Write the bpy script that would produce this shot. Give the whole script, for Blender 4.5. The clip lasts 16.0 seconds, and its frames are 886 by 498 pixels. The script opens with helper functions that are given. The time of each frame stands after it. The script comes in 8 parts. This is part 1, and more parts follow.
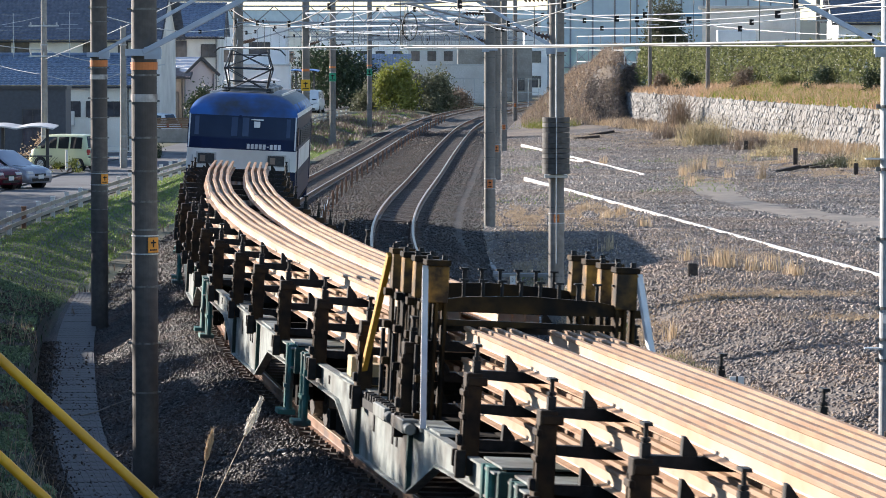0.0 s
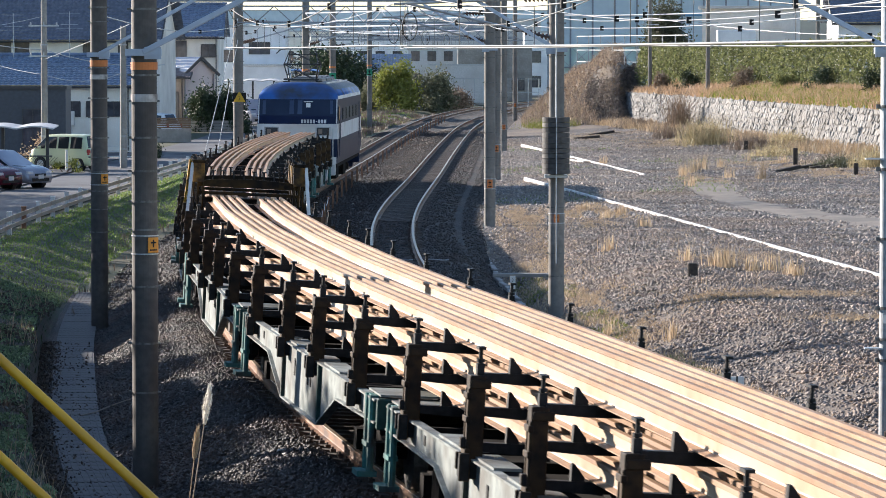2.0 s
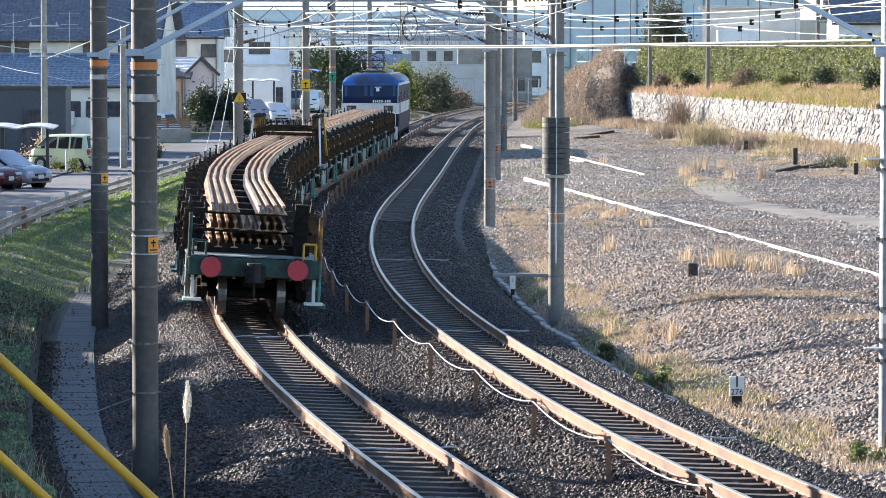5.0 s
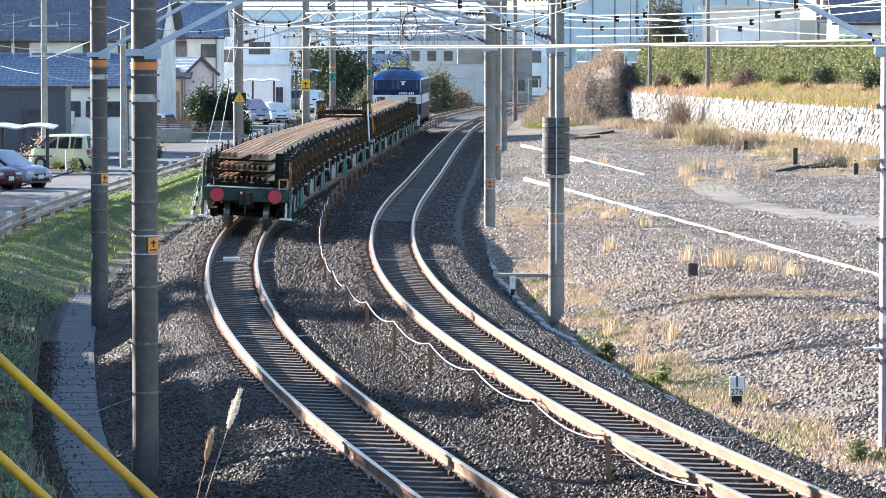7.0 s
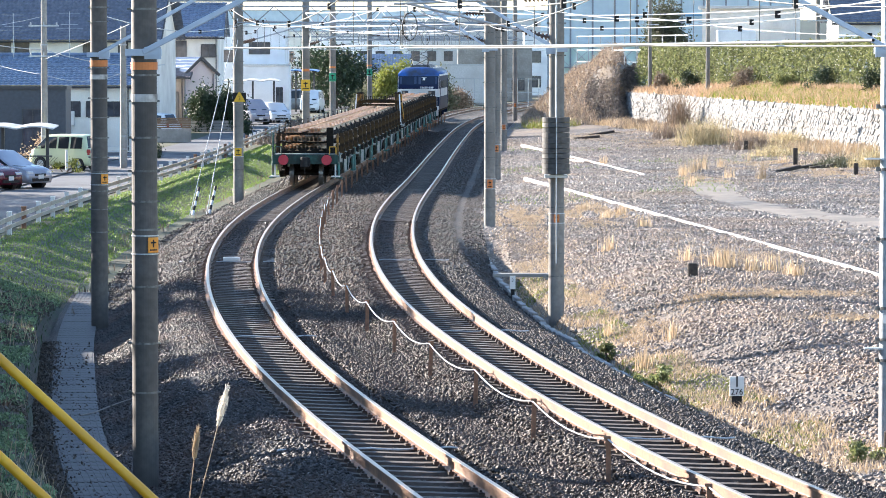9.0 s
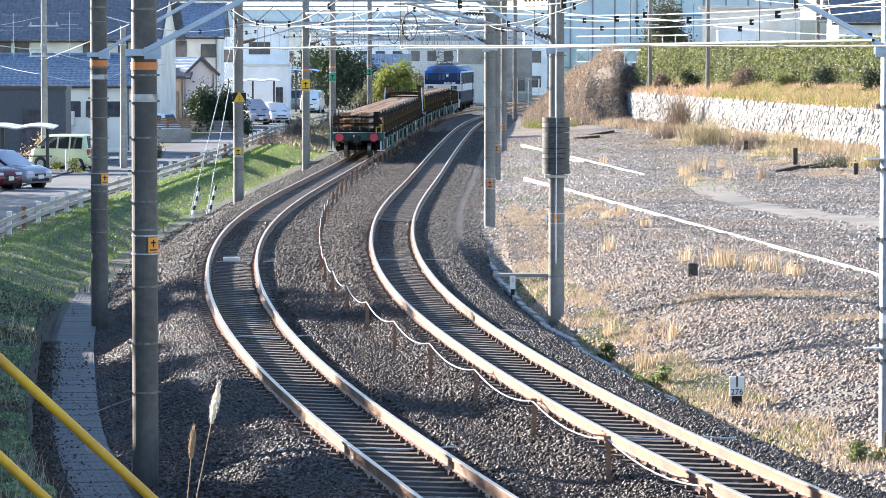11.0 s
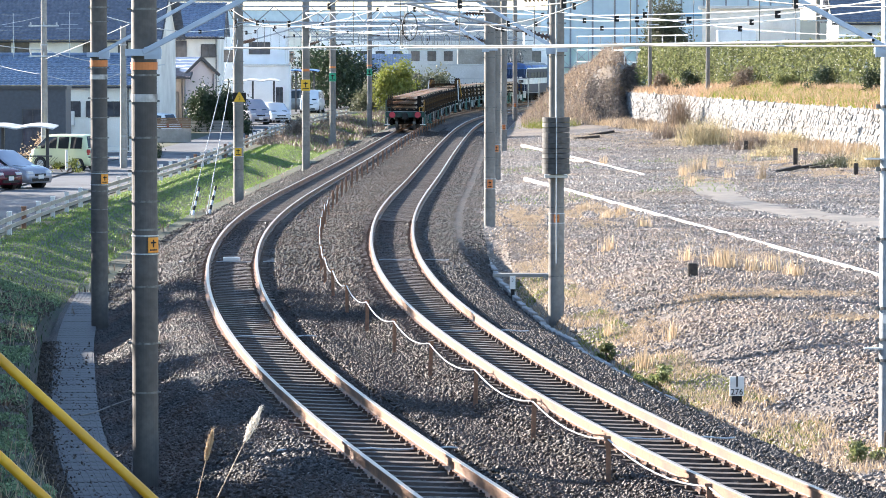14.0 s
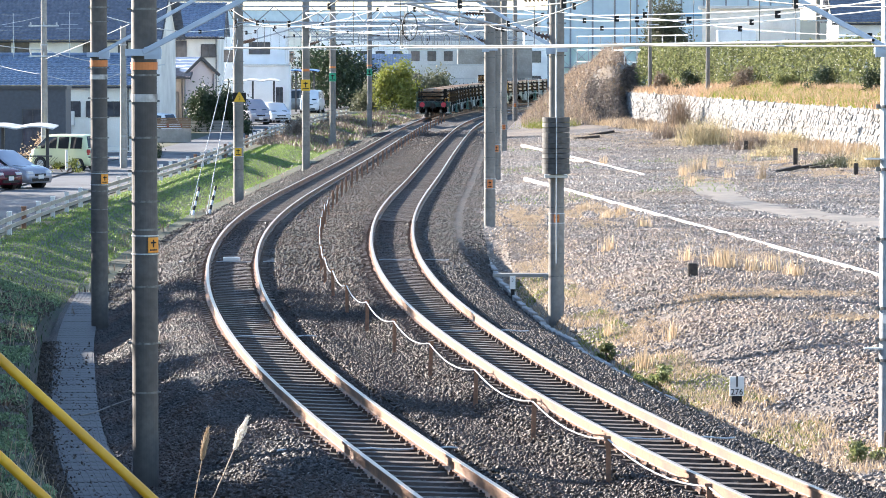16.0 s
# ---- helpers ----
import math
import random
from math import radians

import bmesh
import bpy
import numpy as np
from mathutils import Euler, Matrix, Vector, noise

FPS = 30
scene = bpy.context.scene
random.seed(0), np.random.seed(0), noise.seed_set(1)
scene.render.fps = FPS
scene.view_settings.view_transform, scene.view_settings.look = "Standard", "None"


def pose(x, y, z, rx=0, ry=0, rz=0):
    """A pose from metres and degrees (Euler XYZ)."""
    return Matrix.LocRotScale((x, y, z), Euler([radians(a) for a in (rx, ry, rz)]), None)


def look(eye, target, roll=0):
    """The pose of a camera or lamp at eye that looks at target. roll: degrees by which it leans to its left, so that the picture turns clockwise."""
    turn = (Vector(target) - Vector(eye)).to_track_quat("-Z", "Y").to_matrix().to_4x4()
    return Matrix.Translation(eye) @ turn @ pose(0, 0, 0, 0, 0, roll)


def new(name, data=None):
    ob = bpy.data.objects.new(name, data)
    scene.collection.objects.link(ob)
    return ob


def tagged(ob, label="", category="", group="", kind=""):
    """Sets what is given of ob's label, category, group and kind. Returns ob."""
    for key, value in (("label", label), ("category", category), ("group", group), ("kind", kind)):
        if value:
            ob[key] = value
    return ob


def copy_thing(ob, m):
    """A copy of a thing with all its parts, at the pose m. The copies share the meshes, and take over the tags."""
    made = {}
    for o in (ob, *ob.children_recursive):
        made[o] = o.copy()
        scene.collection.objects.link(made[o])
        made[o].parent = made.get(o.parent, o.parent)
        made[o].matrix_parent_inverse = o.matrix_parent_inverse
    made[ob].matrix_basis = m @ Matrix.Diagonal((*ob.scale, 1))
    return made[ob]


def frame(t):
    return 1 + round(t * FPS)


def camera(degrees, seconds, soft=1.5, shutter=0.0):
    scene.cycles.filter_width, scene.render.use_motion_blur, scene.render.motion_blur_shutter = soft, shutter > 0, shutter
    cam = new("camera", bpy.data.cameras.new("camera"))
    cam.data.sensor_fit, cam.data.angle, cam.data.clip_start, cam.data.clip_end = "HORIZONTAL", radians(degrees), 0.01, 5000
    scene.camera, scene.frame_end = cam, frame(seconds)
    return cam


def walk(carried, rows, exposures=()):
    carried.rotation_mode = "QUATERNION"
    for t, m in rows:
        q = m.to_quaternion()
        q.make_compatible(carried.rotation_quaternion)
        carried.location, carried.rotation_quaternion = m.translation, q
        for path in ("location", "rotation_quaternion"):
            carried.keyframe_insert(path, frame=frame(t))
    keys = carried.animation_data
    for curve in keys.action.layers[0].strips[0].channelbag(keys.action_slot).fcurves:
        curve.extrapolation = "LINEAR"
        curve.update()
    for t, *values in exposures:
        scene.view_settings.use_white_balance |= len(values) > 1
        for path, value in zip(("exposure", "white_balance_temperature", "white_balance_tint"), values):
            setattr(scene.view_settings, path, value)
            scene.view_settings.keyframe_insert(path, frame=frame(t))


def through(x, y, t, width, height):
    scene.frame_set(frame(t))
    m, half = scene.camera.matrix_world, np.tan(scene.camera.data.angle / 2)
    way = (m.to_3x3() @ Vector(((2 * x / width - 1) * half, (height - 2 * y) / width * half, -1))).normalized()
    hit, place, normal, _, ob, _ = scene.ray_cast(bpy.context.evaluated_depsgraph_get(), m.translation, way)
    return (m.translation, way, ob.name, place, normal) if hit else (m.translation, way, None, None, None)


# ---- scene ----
cam = camera(12.97, 16.0, 0.75, 0.12)
EYE = (0.0, 0.0, 5.0)
TILT = 90 - math.degrees(math.atan((441 - 90) / 6900))
walk(cam, [(0, pose(*EYE, TILT, 0, 0)), (16, pose(*EYE, TILT, 0, 0))],
     exposures=[(0, 1.27, 6250, 14), (3.0, 1.3, 6250, 14), (4.0, 1.47, 6250, 14), (4.6, 1.68, 6250, 13), (6.3, 2.1, 6250, 13), (16, 2.18, 6250, 13)])

# ---- light ----
SUN_FROM = Vector((-0.77, 0.64, 0.0)).normalized()
ELEV = radians(17.6)
world = bpy.data.worlds.new("sky")
scene.world = world
world.use_nodes = True
_wn, _wl = world.node_tree.nodes, world.node_tree.links
_bg = _wn["Background"]
_sky = _wn.new("ShaderNodeTexSky")
_sky.sky_type = "NISHITA"
_sky.sun_disc = False
_sky.sun_elevation = ELEV
_sky.sun_rotation = math.atan2(SUN_FROM.x, SUN_FROM.y)
_sky.dust_density = 0.15
_sky.ozone_density = 2.0
_wl.new(_sky.outputs[0], _bg.inputs[0])
_bg.inputs[1].default_value = 0.098
_sun = bpy.data.lights.new("sun", "SUN")
_sun.energy, _sun.angle, _sun.color = 5.0, radians(0.6), (1.0, 0.90, 0.76)
_d = Vector((SUN_FROM.x * math.cos(ELEV), SUN_FROM.y * math.cos(ELEV), math.sin(ELEV)))
new("sun", _sun).matrix_world = look(_d * 100, (0, 0, 0))


# ---- materials ----
def mat(name, a, b=None, scale=8.0, rough=0.7, metal=0.0, bump=0.2, c=None, big=0.6, dist=0.01, spread=0.0, detail=6.0, spec=0.5):
    """Two-scale mottled surface: a and b mixed by fine noise, c (stains) by broad noise; spread: lightness varies from piece to piece."""
    m = bpy.data.materials.new(name)
    m.use_nodes = True
    n, l = m.node_tree.nodes, m.node_tree.links
    p = n["Principled BSDF"]
    b = b or tuple(v * 0.7 for v in a)
    co = n.new("ShaderNodeTexCoord")
    fine = n.new("ShaderNodeTexNoise")
    fine.inputs["Scale"].default_value, fine.inputs["Detail"].default_value = scale, detail
    l.new(co.outputs["Object"], fine.inputs["Vector"])
    r1 = n.new("ShaderNodeValToRGB")
    r1.color_ramp.elements[0].position, r1.color_ramp.elements[1].position = 0.35, 0.65
    r1.color_ramp.elements[0].color, r1.color_ramp.elements[1].color = (*b, 1), (*a, 1)
    l.new(fine.outputs["Fac"], r1.inputs[0])
    col = r1.outputs[0]
    if c:
        broad = n.new("ShaderNodeTexNoise")
        broad.inputs["Scale"].default_value, broad.inputs["Detail"].default_value = big, 5
        l.new(co.outputs["Object"], broad.inputs["Vector"])
        r2 = n.new("ShaderNodeValToRGB")
        r2.color_ramp.elements[0].position, r2.color_ramp.elements[1].position = 0.42, 0.66
        l.new(broad.outputs["Fac"], r2.inputs[0])
        mx = n.new("ShaderNodeMix")
        mx.data_type = "RGBA"
        l.new(r2.outputs[0], mx.inputs[0])
        l.new(col, mx.inputs[6])
        mx.inputs[7].default_value = (*c, 1)
        col = mx.outputs[2]
    if spread:
        inf = n.new("ShaderNodeObjectInfo")
        geo = n.new("ShaderNodeNewGeometry")
        add = n.new("ShaderNodeMath")
        add.operation = "ADD"
        l.new(inf.outputs["Random"], add.inputs[0])
        l.new(geo.outputs["Random Per Island"], add.inputs[1])
        mr = n.new("ShaderNodeMapRange")
        mr.inputs["From Max"].default_value = 2.0
        mr.inputs["To Min"].default_value, mr.inputs["To Max"].default_value = 1 - spread, 1 + spread
        l.new(add.outputs[0], mr.inputs[0])
        hs = n.new("ShaderNodeHueSaturation")
        l.new(mr.outputs[0], hs.inputs["Value"])
        l.new(col, hs.inputs["Color"])
        col = hs.outputs[0]
    l.new(col, p.inputs["Base Color"])
    p.inputs["Roughness"].default_value, p.inputs["Metallic"].default_value = rough, metal
    p.inputs["Specular IOR Level"].default_value = spec
    if bump:
        bp = n.new("ShaderNodeBump")
        bp.inputs["Strength"].default_value, bp.inputs["Distance"].default_value = bump, dist
        l.new(fine.outputs["Fac"], bp.inputs["Height"])
        l.new(bp.outputs[0], p.inputs["Normal"])
    return m


def plain(name, a, rough=0.5, metal=0.0, **kw):
    return mat(name, a, tuple(v * 0.88 for v in a), 14, rough, metal, 0.05, **kw)


M_BALLAST = mat("ballast", (0.040, 0.034, 0.030), (0.010, 0.009, 0.0085), 16, 0.85, 0, 1.0, (0.056, 0.038, 0.028), 0.25, 0.05)
M_STONE = mat("ballast_stone", (0.058, 0.049, 0.045), (0.013, 0.0115, 0.011), 9, 0.6, 0, 0.3, (0.066, 0.041, 0.030), 0.35, spread=0.8)
M_STONEDIM = mat("shoulder_stone", (0.060, 0.052, 0.049), (0.014, 0.0125, 0.012), 9, 0.65, 0, 0.3, (0.050, 0.036, 0.028), 0.35, spread=0.8)
M_GRAVEL = mat("yard_gravel", (0.20, 0.172, 0.15), (0.04, 0.035, 0.031), 14, 0.85, 0, 1.0, (0.21, 0.16, 0.115), 0.10, 0.06)
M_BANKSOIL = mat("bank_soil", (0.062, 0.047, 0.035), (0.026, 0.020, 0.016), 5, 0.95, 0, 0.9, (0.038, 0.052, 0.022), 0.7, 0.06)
M_GRASS = mat("grass_ground", (0.045, 0.062, 0.018), (0.022, 0.032, 0.010), 6, 0.9, 0, 0.8, (0.075, 0.064, 0.03), 0.5, 0.05)
M_ROAD = mat("asphalt", (0.10, 0.104, 0.112), (0.07, 0.073, 0.08), 20, 0.85, 0, 0.3, (0.135, 0.136, 0.142), 0.3, spec=0.3)
M_CONC = mat("concrete", (0.36, 0.34, 0.31), (0.27, 0.25, 0.23), 7, 0.85, 0, 0.3, (0.22, 0.20, 0.18), 0.9)
M_POLE = mat("pole_concrete", (0.24, 0.225, 0.205), (0.18, 0.168, 0.152), 10, 0.8, 0, 0.25, (0.13, 0.118, 0.105), 0.7)
# stained concrete of the two near masts, dark tone includes the bank's shade
M_POLEDARK = mat("shaded_stained_pole_concrete", (0.112, 0.098, 0.087), (0.075, 0.066, 0.059), 10, 0.7, 0, 0.25, (0.048, 0.040, 0.035), 0.45)
M_PATH = mat("walkway_concrete", (0.098, 0.096, 0.10), (0.07, 0.069, 0.073), 9, 0.85, 0, 0.3, (0.06, 0.056, 0.053), 0.9)
M_SLEEPER = mat("sleeper_concrete", (0.12, 0.096, 0.082), (0.055, 0.044, 0.038), 9, 0.8, 0, 0.4, (0.07, 0.048, 0.036), 1.6, spread=0.5)
M_RAILSIDE = mat("rusty_rail_side", (0.29, 0.145, 0.072), (0.20, 0.098, 0.048), 12, 0.65, 0.1, 0.2, (0.11, 0.062, 0.042), 1.2)
M_RAILTOP = mat("polished_rail_head", (0.43, 0.34, 0.26), (0.32, 0.24, 0.18), 25, 0.44, 0.7, 0.05)
M_CLIP = mat("rail_clip_steel", (0.10, 0.07, 0.055), (0.06, 0.045, 0.04), 30, 0.5, 0.4, 0.2)
M_STEEL = mat("galvanised_steel", (0.48, 0.50, 0.52), (0.38, 0.40, 0.42), 12, 0.45, 0.6, 0.1)
M_WHITE = mat("white_paint", (0.78, 0.77, 0.74), (0.66, 0.65, 0.62), 6, 0.6, 0, 0.1, (0.5, 0.48, 0.44), 0.8)
M_BLACK = mat("black_steel", (0.024, 0.023, 0.023), (0.010, 0.010, 0.010), 12, 0.6, 0.1, 0.15, spec=0.25)
M_YELLOW = mat("yellow_paint", (0.62, 0.34, 0.03), (0.50, 0.26, 0.025), 12, 0.5, 0, 0.1)
M_RUSTY = mat("rusty_yellow_steel", (0.40, 0.21, 0.04), (0.05, 0.028, 0.012), 6, 0.6, 0.1, 0.3, (0.022, 0.016, 0.012), 2.2, spec=0.25)
M_RAILNEW = mat("new_rail_rust", (0.43, 0.255, 0.14), (0.27, 0.155, 0.085), 3.0, 0.6, 0, 0.1, (0.38, 0.255, 0.17), 0.5, spread=0.35, spec=0.25)
# paler rail tone that puts sunlight on the webs into the colour
M_RAILWEB = mat("sunlit_rail_web", (0.49, 0.375, 0.25), (0.36, 0.25, 0.15), 3.0, 0.5, 0.1, 0.1, (0.48, 0.39, 0.30), 0.5, spread=0.25)
M_TEAL = mat("green_car_paint", (0.03, 0.085, 0.072), (0.014, 0.04, 0.036), 6, 0.6, 0, 0.15, (0.03, 0.026, 0.022), 1.4, spec=0.25)
M_SILL = mat("pale_green_grey_paint", (0.32, 0.355, 0.335), (0.18, 0.205, 0.195), 5, 0.55, 0, 0.1, (0.10, 0.088, 0.075), 1.1, spec=0.3)
M_BLUE = mat("loco_blue", (0.008, 0.016, 0.056), (0.006, 0.012, 0.042), 3, 0.5, 0, 0.03, (0.014, 0.022, 0.05), 0.9, spec=0.12)
M_BLUEROOF = mat("loco_light_blue", (0.035, 0.13, 0.40), (0.028, 0.10, 0.31), 2.2, 0.45, 0, 0.03, (0.045, 0.05, 0.06), 0.9, spec=0.3)
M_LOCOWHITE = mat("loco_white", (0.70, 0.71, 0.72), (0.60, 0.61, 0.62), 4, 0.45, 0, 0.03, (0.5, 0.49, 0.47), 0.7)
M_GLASS = plain("dark_window_glass", (0.02, 0.025, 0.03), 0.08)
M_RED = mat("red_marker", (0.50, 0.03, 0.05), (0.42, 0.025, 0.04), 20, 0.45, 0, 0.03)


# ---- mesh helpers ----
def bm_box(bm, cx, cy, cz, sx, sy, sz, rot=None):
    r = bmesh.ops.create_cube(bm, size=1.0)
    m = Matrix.Translation((cx, cy, cz)) @ (rot or Matrix()) @ Matrix.Diagonal((sx, sy, sz, 1))
    bmesh.ops.transform(bm, matrix=m, verts=r["verts"])
    return r["verts"]


def bm_tube(bm, a, b, r0, r1=None, seg=10, caps=True):
    a, b = Vector(a), Vector(b)
    v = b - a
    r = bmesh.ops.create_cone(bm, cap_ends=caps, segments=seg, radius1=r0, radius2=r0 if r1 is None else r1, depth=v.length)
    m = Matrix.Translation((a + b) / 2) @ v.to_track_quat("Z", "Y").to_matrix().to_4x4()
    bmesh.ops.transform(bm, matrix=m, verts=r["verts"])
    return r["verts"]


def bm_bar(bm, a, b, w, h):
    """A square bar from a to b, w wide across and h high."""
    a, b = Vector(a), Vector(b)
    v = b - a
    q = v.to_track_quat("Y", "Z").to_matrix().to_4x4()
    return bm_box(bm, *((a + b) / 2), w, v.length, h, q)


def bevelled(bm, w=0.02, seg=1):
    bmesh.ops.bevel(bm, geom=list(bm.edges), offset=w, segments=seg, affect="EDGES", clamp_overlap=True)
    return bm


def prism(bm, outline, axis, a, b):
    """Extrude a 2D outline along axis (0, 1 or 2) from a to b."""
    def at(p, k):
        q = list(p)
        q.insert(axis, k)
        return q
    va = [bm.verts.new(at(p, a)) for p in outline]
    vb = [bm.verts.new(at(p, b)) for p in outline]
    n = len(outline)
    bm.faces.new(va)
    bm.faces.new(vb[::-1])
    for i in range(n):
        bm.faces.new((va[i], vb[i], vb[(i + 1) % n], va[(i + 1) % n]))
    bmesh.ops.recalc_face_normals(bm, faces=bm.faces[:])


def mesh_of(bm, name, *mats, smooth=False):
    me = bpy.data.meshes.new(name)
    bm.to_mesh(me)
    bm.free()
    for m in mats:
        me.materials.append(m)
    if smooth:
        me.polygons.foreach_set("use_smooth", [True] * len(me.polygons))
    return me


def part(name, bm, material, parent, label="", smooth=False, kind=""):
    data = bm if isinstance(bm, bpy.types.Mesh) else mesh_of(bm, name, material, smooth=smooth)
    ob = new(name, data)
    ob.parent = parent
    return tagged(ob, label, kind=kind)


def boxes(*rows, bev=0.0):
    bm = bmesh.new()
    for r in rows:
        bm_box(bm, *r)
    return bevelled(bm, bev) if bev else bm


def raw(name, verts, faces, *mats, smooth=False):
    me = bpy.data.meshes.new(name)
    me.from_pydata(verts, [], faces)
    for m in mats:
        me.materials.append(m)
    if smooth:
        me.polygons.foreach_set("use_smooth", [True] * len(me.polygons))
    return me


# ---- the line of the two tracks ----
KN = np.array([-60, -20, 20, 36, 48, 62, 78, 98, 122, 150, 185, 225, 275, 330, 390, 460, 560])
XA = np.array([17.0, 10.2, 3.9, 1.453, -0.472, -2.448, -4.069, -5.228, -5.538, -4.929, -3.927, -2.925, -1.428, 1.806, 9.878, 23.66, 47.0])
XB = np.array([21.8, 14.9, 8.3, 5.256, 3.127, 1.245, -0.26, -1.219, -1.41, -0.886, -0.176, 0.687, 2.207, 5.971, 13.727, 27.569, 51.0])


def spline(k, v):
    n, h = len(k), np.diff(k)
    a, b = np.eye(n), np.zeros(n)
    for i in range(1, n - 1):
        a[i, i - 1:i + 2] = h[i - 1], 2 * (h[i - 1] + h[i]), h[i]
        b[i] = 6 * ((v[i + 1] - v[i]) / h[i] - (v[i] - v[i - 1]) / h[i - 1])
    m = np.linalg.solve(a, b)

    def f(x):
        x = np.asarray(x, float)
        i = np.clip(np.searchsorted(k, x) - 1, 0, n - 2)
        w = k[i + 1] - k[i]
        p, q = (k[i + 1] - x) / w, (x - k[i]) / w
        return p * v[i] + q * v[i + 1] + ((p ** 3 - p) * m[i] + (q ** 3 - q) * m[i + 1]) * w * w / 6
    return f


_TAB_Y = np.linspace(-60, 560, 6201)


def quick(f):
    """The same line from a fine table, for single values."""
    tab = f(_TAB_Y).tolist()

    def g(y):
        if isinstance(y, np.ndarray):
            return f(y)
        k = min(max((y + 60) * 10, 0), 6199.999)
        i = int(k)
        return tab[i] + (tab[i + 1] - tab[i]) * (k - i)
    return g


XF, XG = quick(spline(KN, XA)), quick(spline(KN, XB))


class Line:
    """A track's centre line by its length, with 0 where it passes y = 20."""
    def __init__(self, f):
        self.y = np.linspace(-60, 560, 6201)
        self.x = f(self.y)
        s = np.r_[0, np.cumsum(np.hypot(np.diff(self.x), np.diff(self.y)))]
        self.s = s - np.interp(20, self.y, s)

    def at(self, s):
        return float(np.interp(s, self.s, self.x)), float(np.interp(s, self.s, self.y))

    def along(self, s):
        """Place, forward and right of the line at s."""
        x, y = self.at(s)
        x2, y2 = self.at(s + 0.5)
        x1, y1 = self.at(s - 0.5)
        h = math.hypot(x2 - x1, y2 - y1)
        fx, fy = (x2 - x1) / h, (y2 - y1) / h
        return x, y, fx, fy, fy, -fx


TA, TB = Line(XF), Line(XG)


def cant(y):
    return 0.056 * min(max((150 - y) / 40, 0), 1)


# ---- ground ----
def smooth(a, b, x):
    t = min(max((x - a) / (b - a), 0.0), 1.0)
    return t * t * (3 - 2 * t)


WALL_A, WALL_B = Vector((11.5, 268.0)), Vector((20.7, 182.0))   # foot of the stone wall
WALL_DIR = (WALL_B - WALL_A).normalized()
WALL_N = Vector((-WALL_DIR.y, WALL_DIR.x))       # towards the terrace
TERRACE = 2.15


def behind_wall(x, y):
    return (Vector((x, y)) - WALL_A).dot(WALL_N)


def shade_crest(y):
    """Height of the unseen bank added out to the side of the path to cast shade."""
    if y > 101:
        return 0.0
    c = 2.3 + 1.5 * (1 - smooth(58, 62, y)) + 1.5 * smooth(65.5, 68, y) * (1 - smooth(71, 73.5, y)) + 1.5 * smooth(82, 86, y)
    return c * (1 - smooth(94, 101, y))


def ground_z(x, y):
    ca, cb = float(XF(min(y, 560))), float(XG(min(y, 560)))
    u, w = x - ca, cb - ca
    if u > w / 2:
        v = u - w
        if v < 1.75:
            z = -0.185 - 0.07 * (1 - smooth(0.55, 0.95, abs(v))) - 0.08 * smooth(-1.2, -1.6, v) - 0.06 * smooth(1.2, 1.75, v) + cant(y) * min(max(0.5 - v / 1.132, -0.3), 1.3) * (1 - smooth(1.0, 1.5, abs(v)))
        elif v < 2.5:
            z = -0.25 - 0.52 * (v - 1.75) / 0.75
        elif v < 3.3:
            z = -0.77 - 0.3 * smooth(2.55, 2.75, v) + 0.25 * smooth(3.0, 3.3, v)
        else:
            z = -0.82 + 0.66 * smooth(3.3, 7.2, v)
        if v > 3.4 and y < 260:
            z += (0.055 * noise.noise((x * 0.7, y * 0.33, 3)) + 0.032 * noise.noise((x * 1.6, y * 0.75, 8))) * smooth(3.4, 4.6, v) * smooth(20, 40, y)
        if y > 98 and v > 2.0:
            z = z + (max(z, -0.3 + 0.13 * smooth(2.5, 6, v)) - z) * smooth(98, 118, y)
            if y > 140:
                z += 0.28 * smooth(-8, -1, behind_wall(x, y)) * smooth(140, 165, y)
        return z
    if u > -1.7:
        return -0.185 - 0.07 * (1 - smooth(0.55, 0.95, abs(u))) - 0.08 * smooth(1.2, 1.6, u) - 0.06 * smooth(-1.2, -1.7, u) + cant(y) * min(max(0.5 - u / 1.132, -0.3), 1.3) * (1 - smooth(1.0, 1.6, abs(u)))
    near = 1 - smooth(76, 92, y) * smooth(-13, -8, u) - smooth(92, 101, y) * (1 - smooth(-13, -8, u))
    if u < -2.9:
        u = min(-2.9, u - 0.42 * smooth(50, 72, y))
    if u > -2.7:
        return -0.25 - 0.52 * (-1.7 - u)
    if u > -4.25:
        return -0.77
    bank = -0.77 + 0.5 * smooth(-4.3, -4.5, u) + 0.75 * smooth(-4.5, -7.0, u) + 0.9 * smooth(-7, -13, u)
    bank += (1 - smooth(22.4, 25, y)) * 2.3 * smooth(-4.3, -5.1, u) * (1 - 0.75 * smooth(-5.3, -6.0, u))
    bank += shade_crest(y) * smooth(-9.0, -13.5, u)
    far = -0.95 + 0.5 * smooth(-4.3, -6.8, u)
    return near * bank + (1 - near) * far


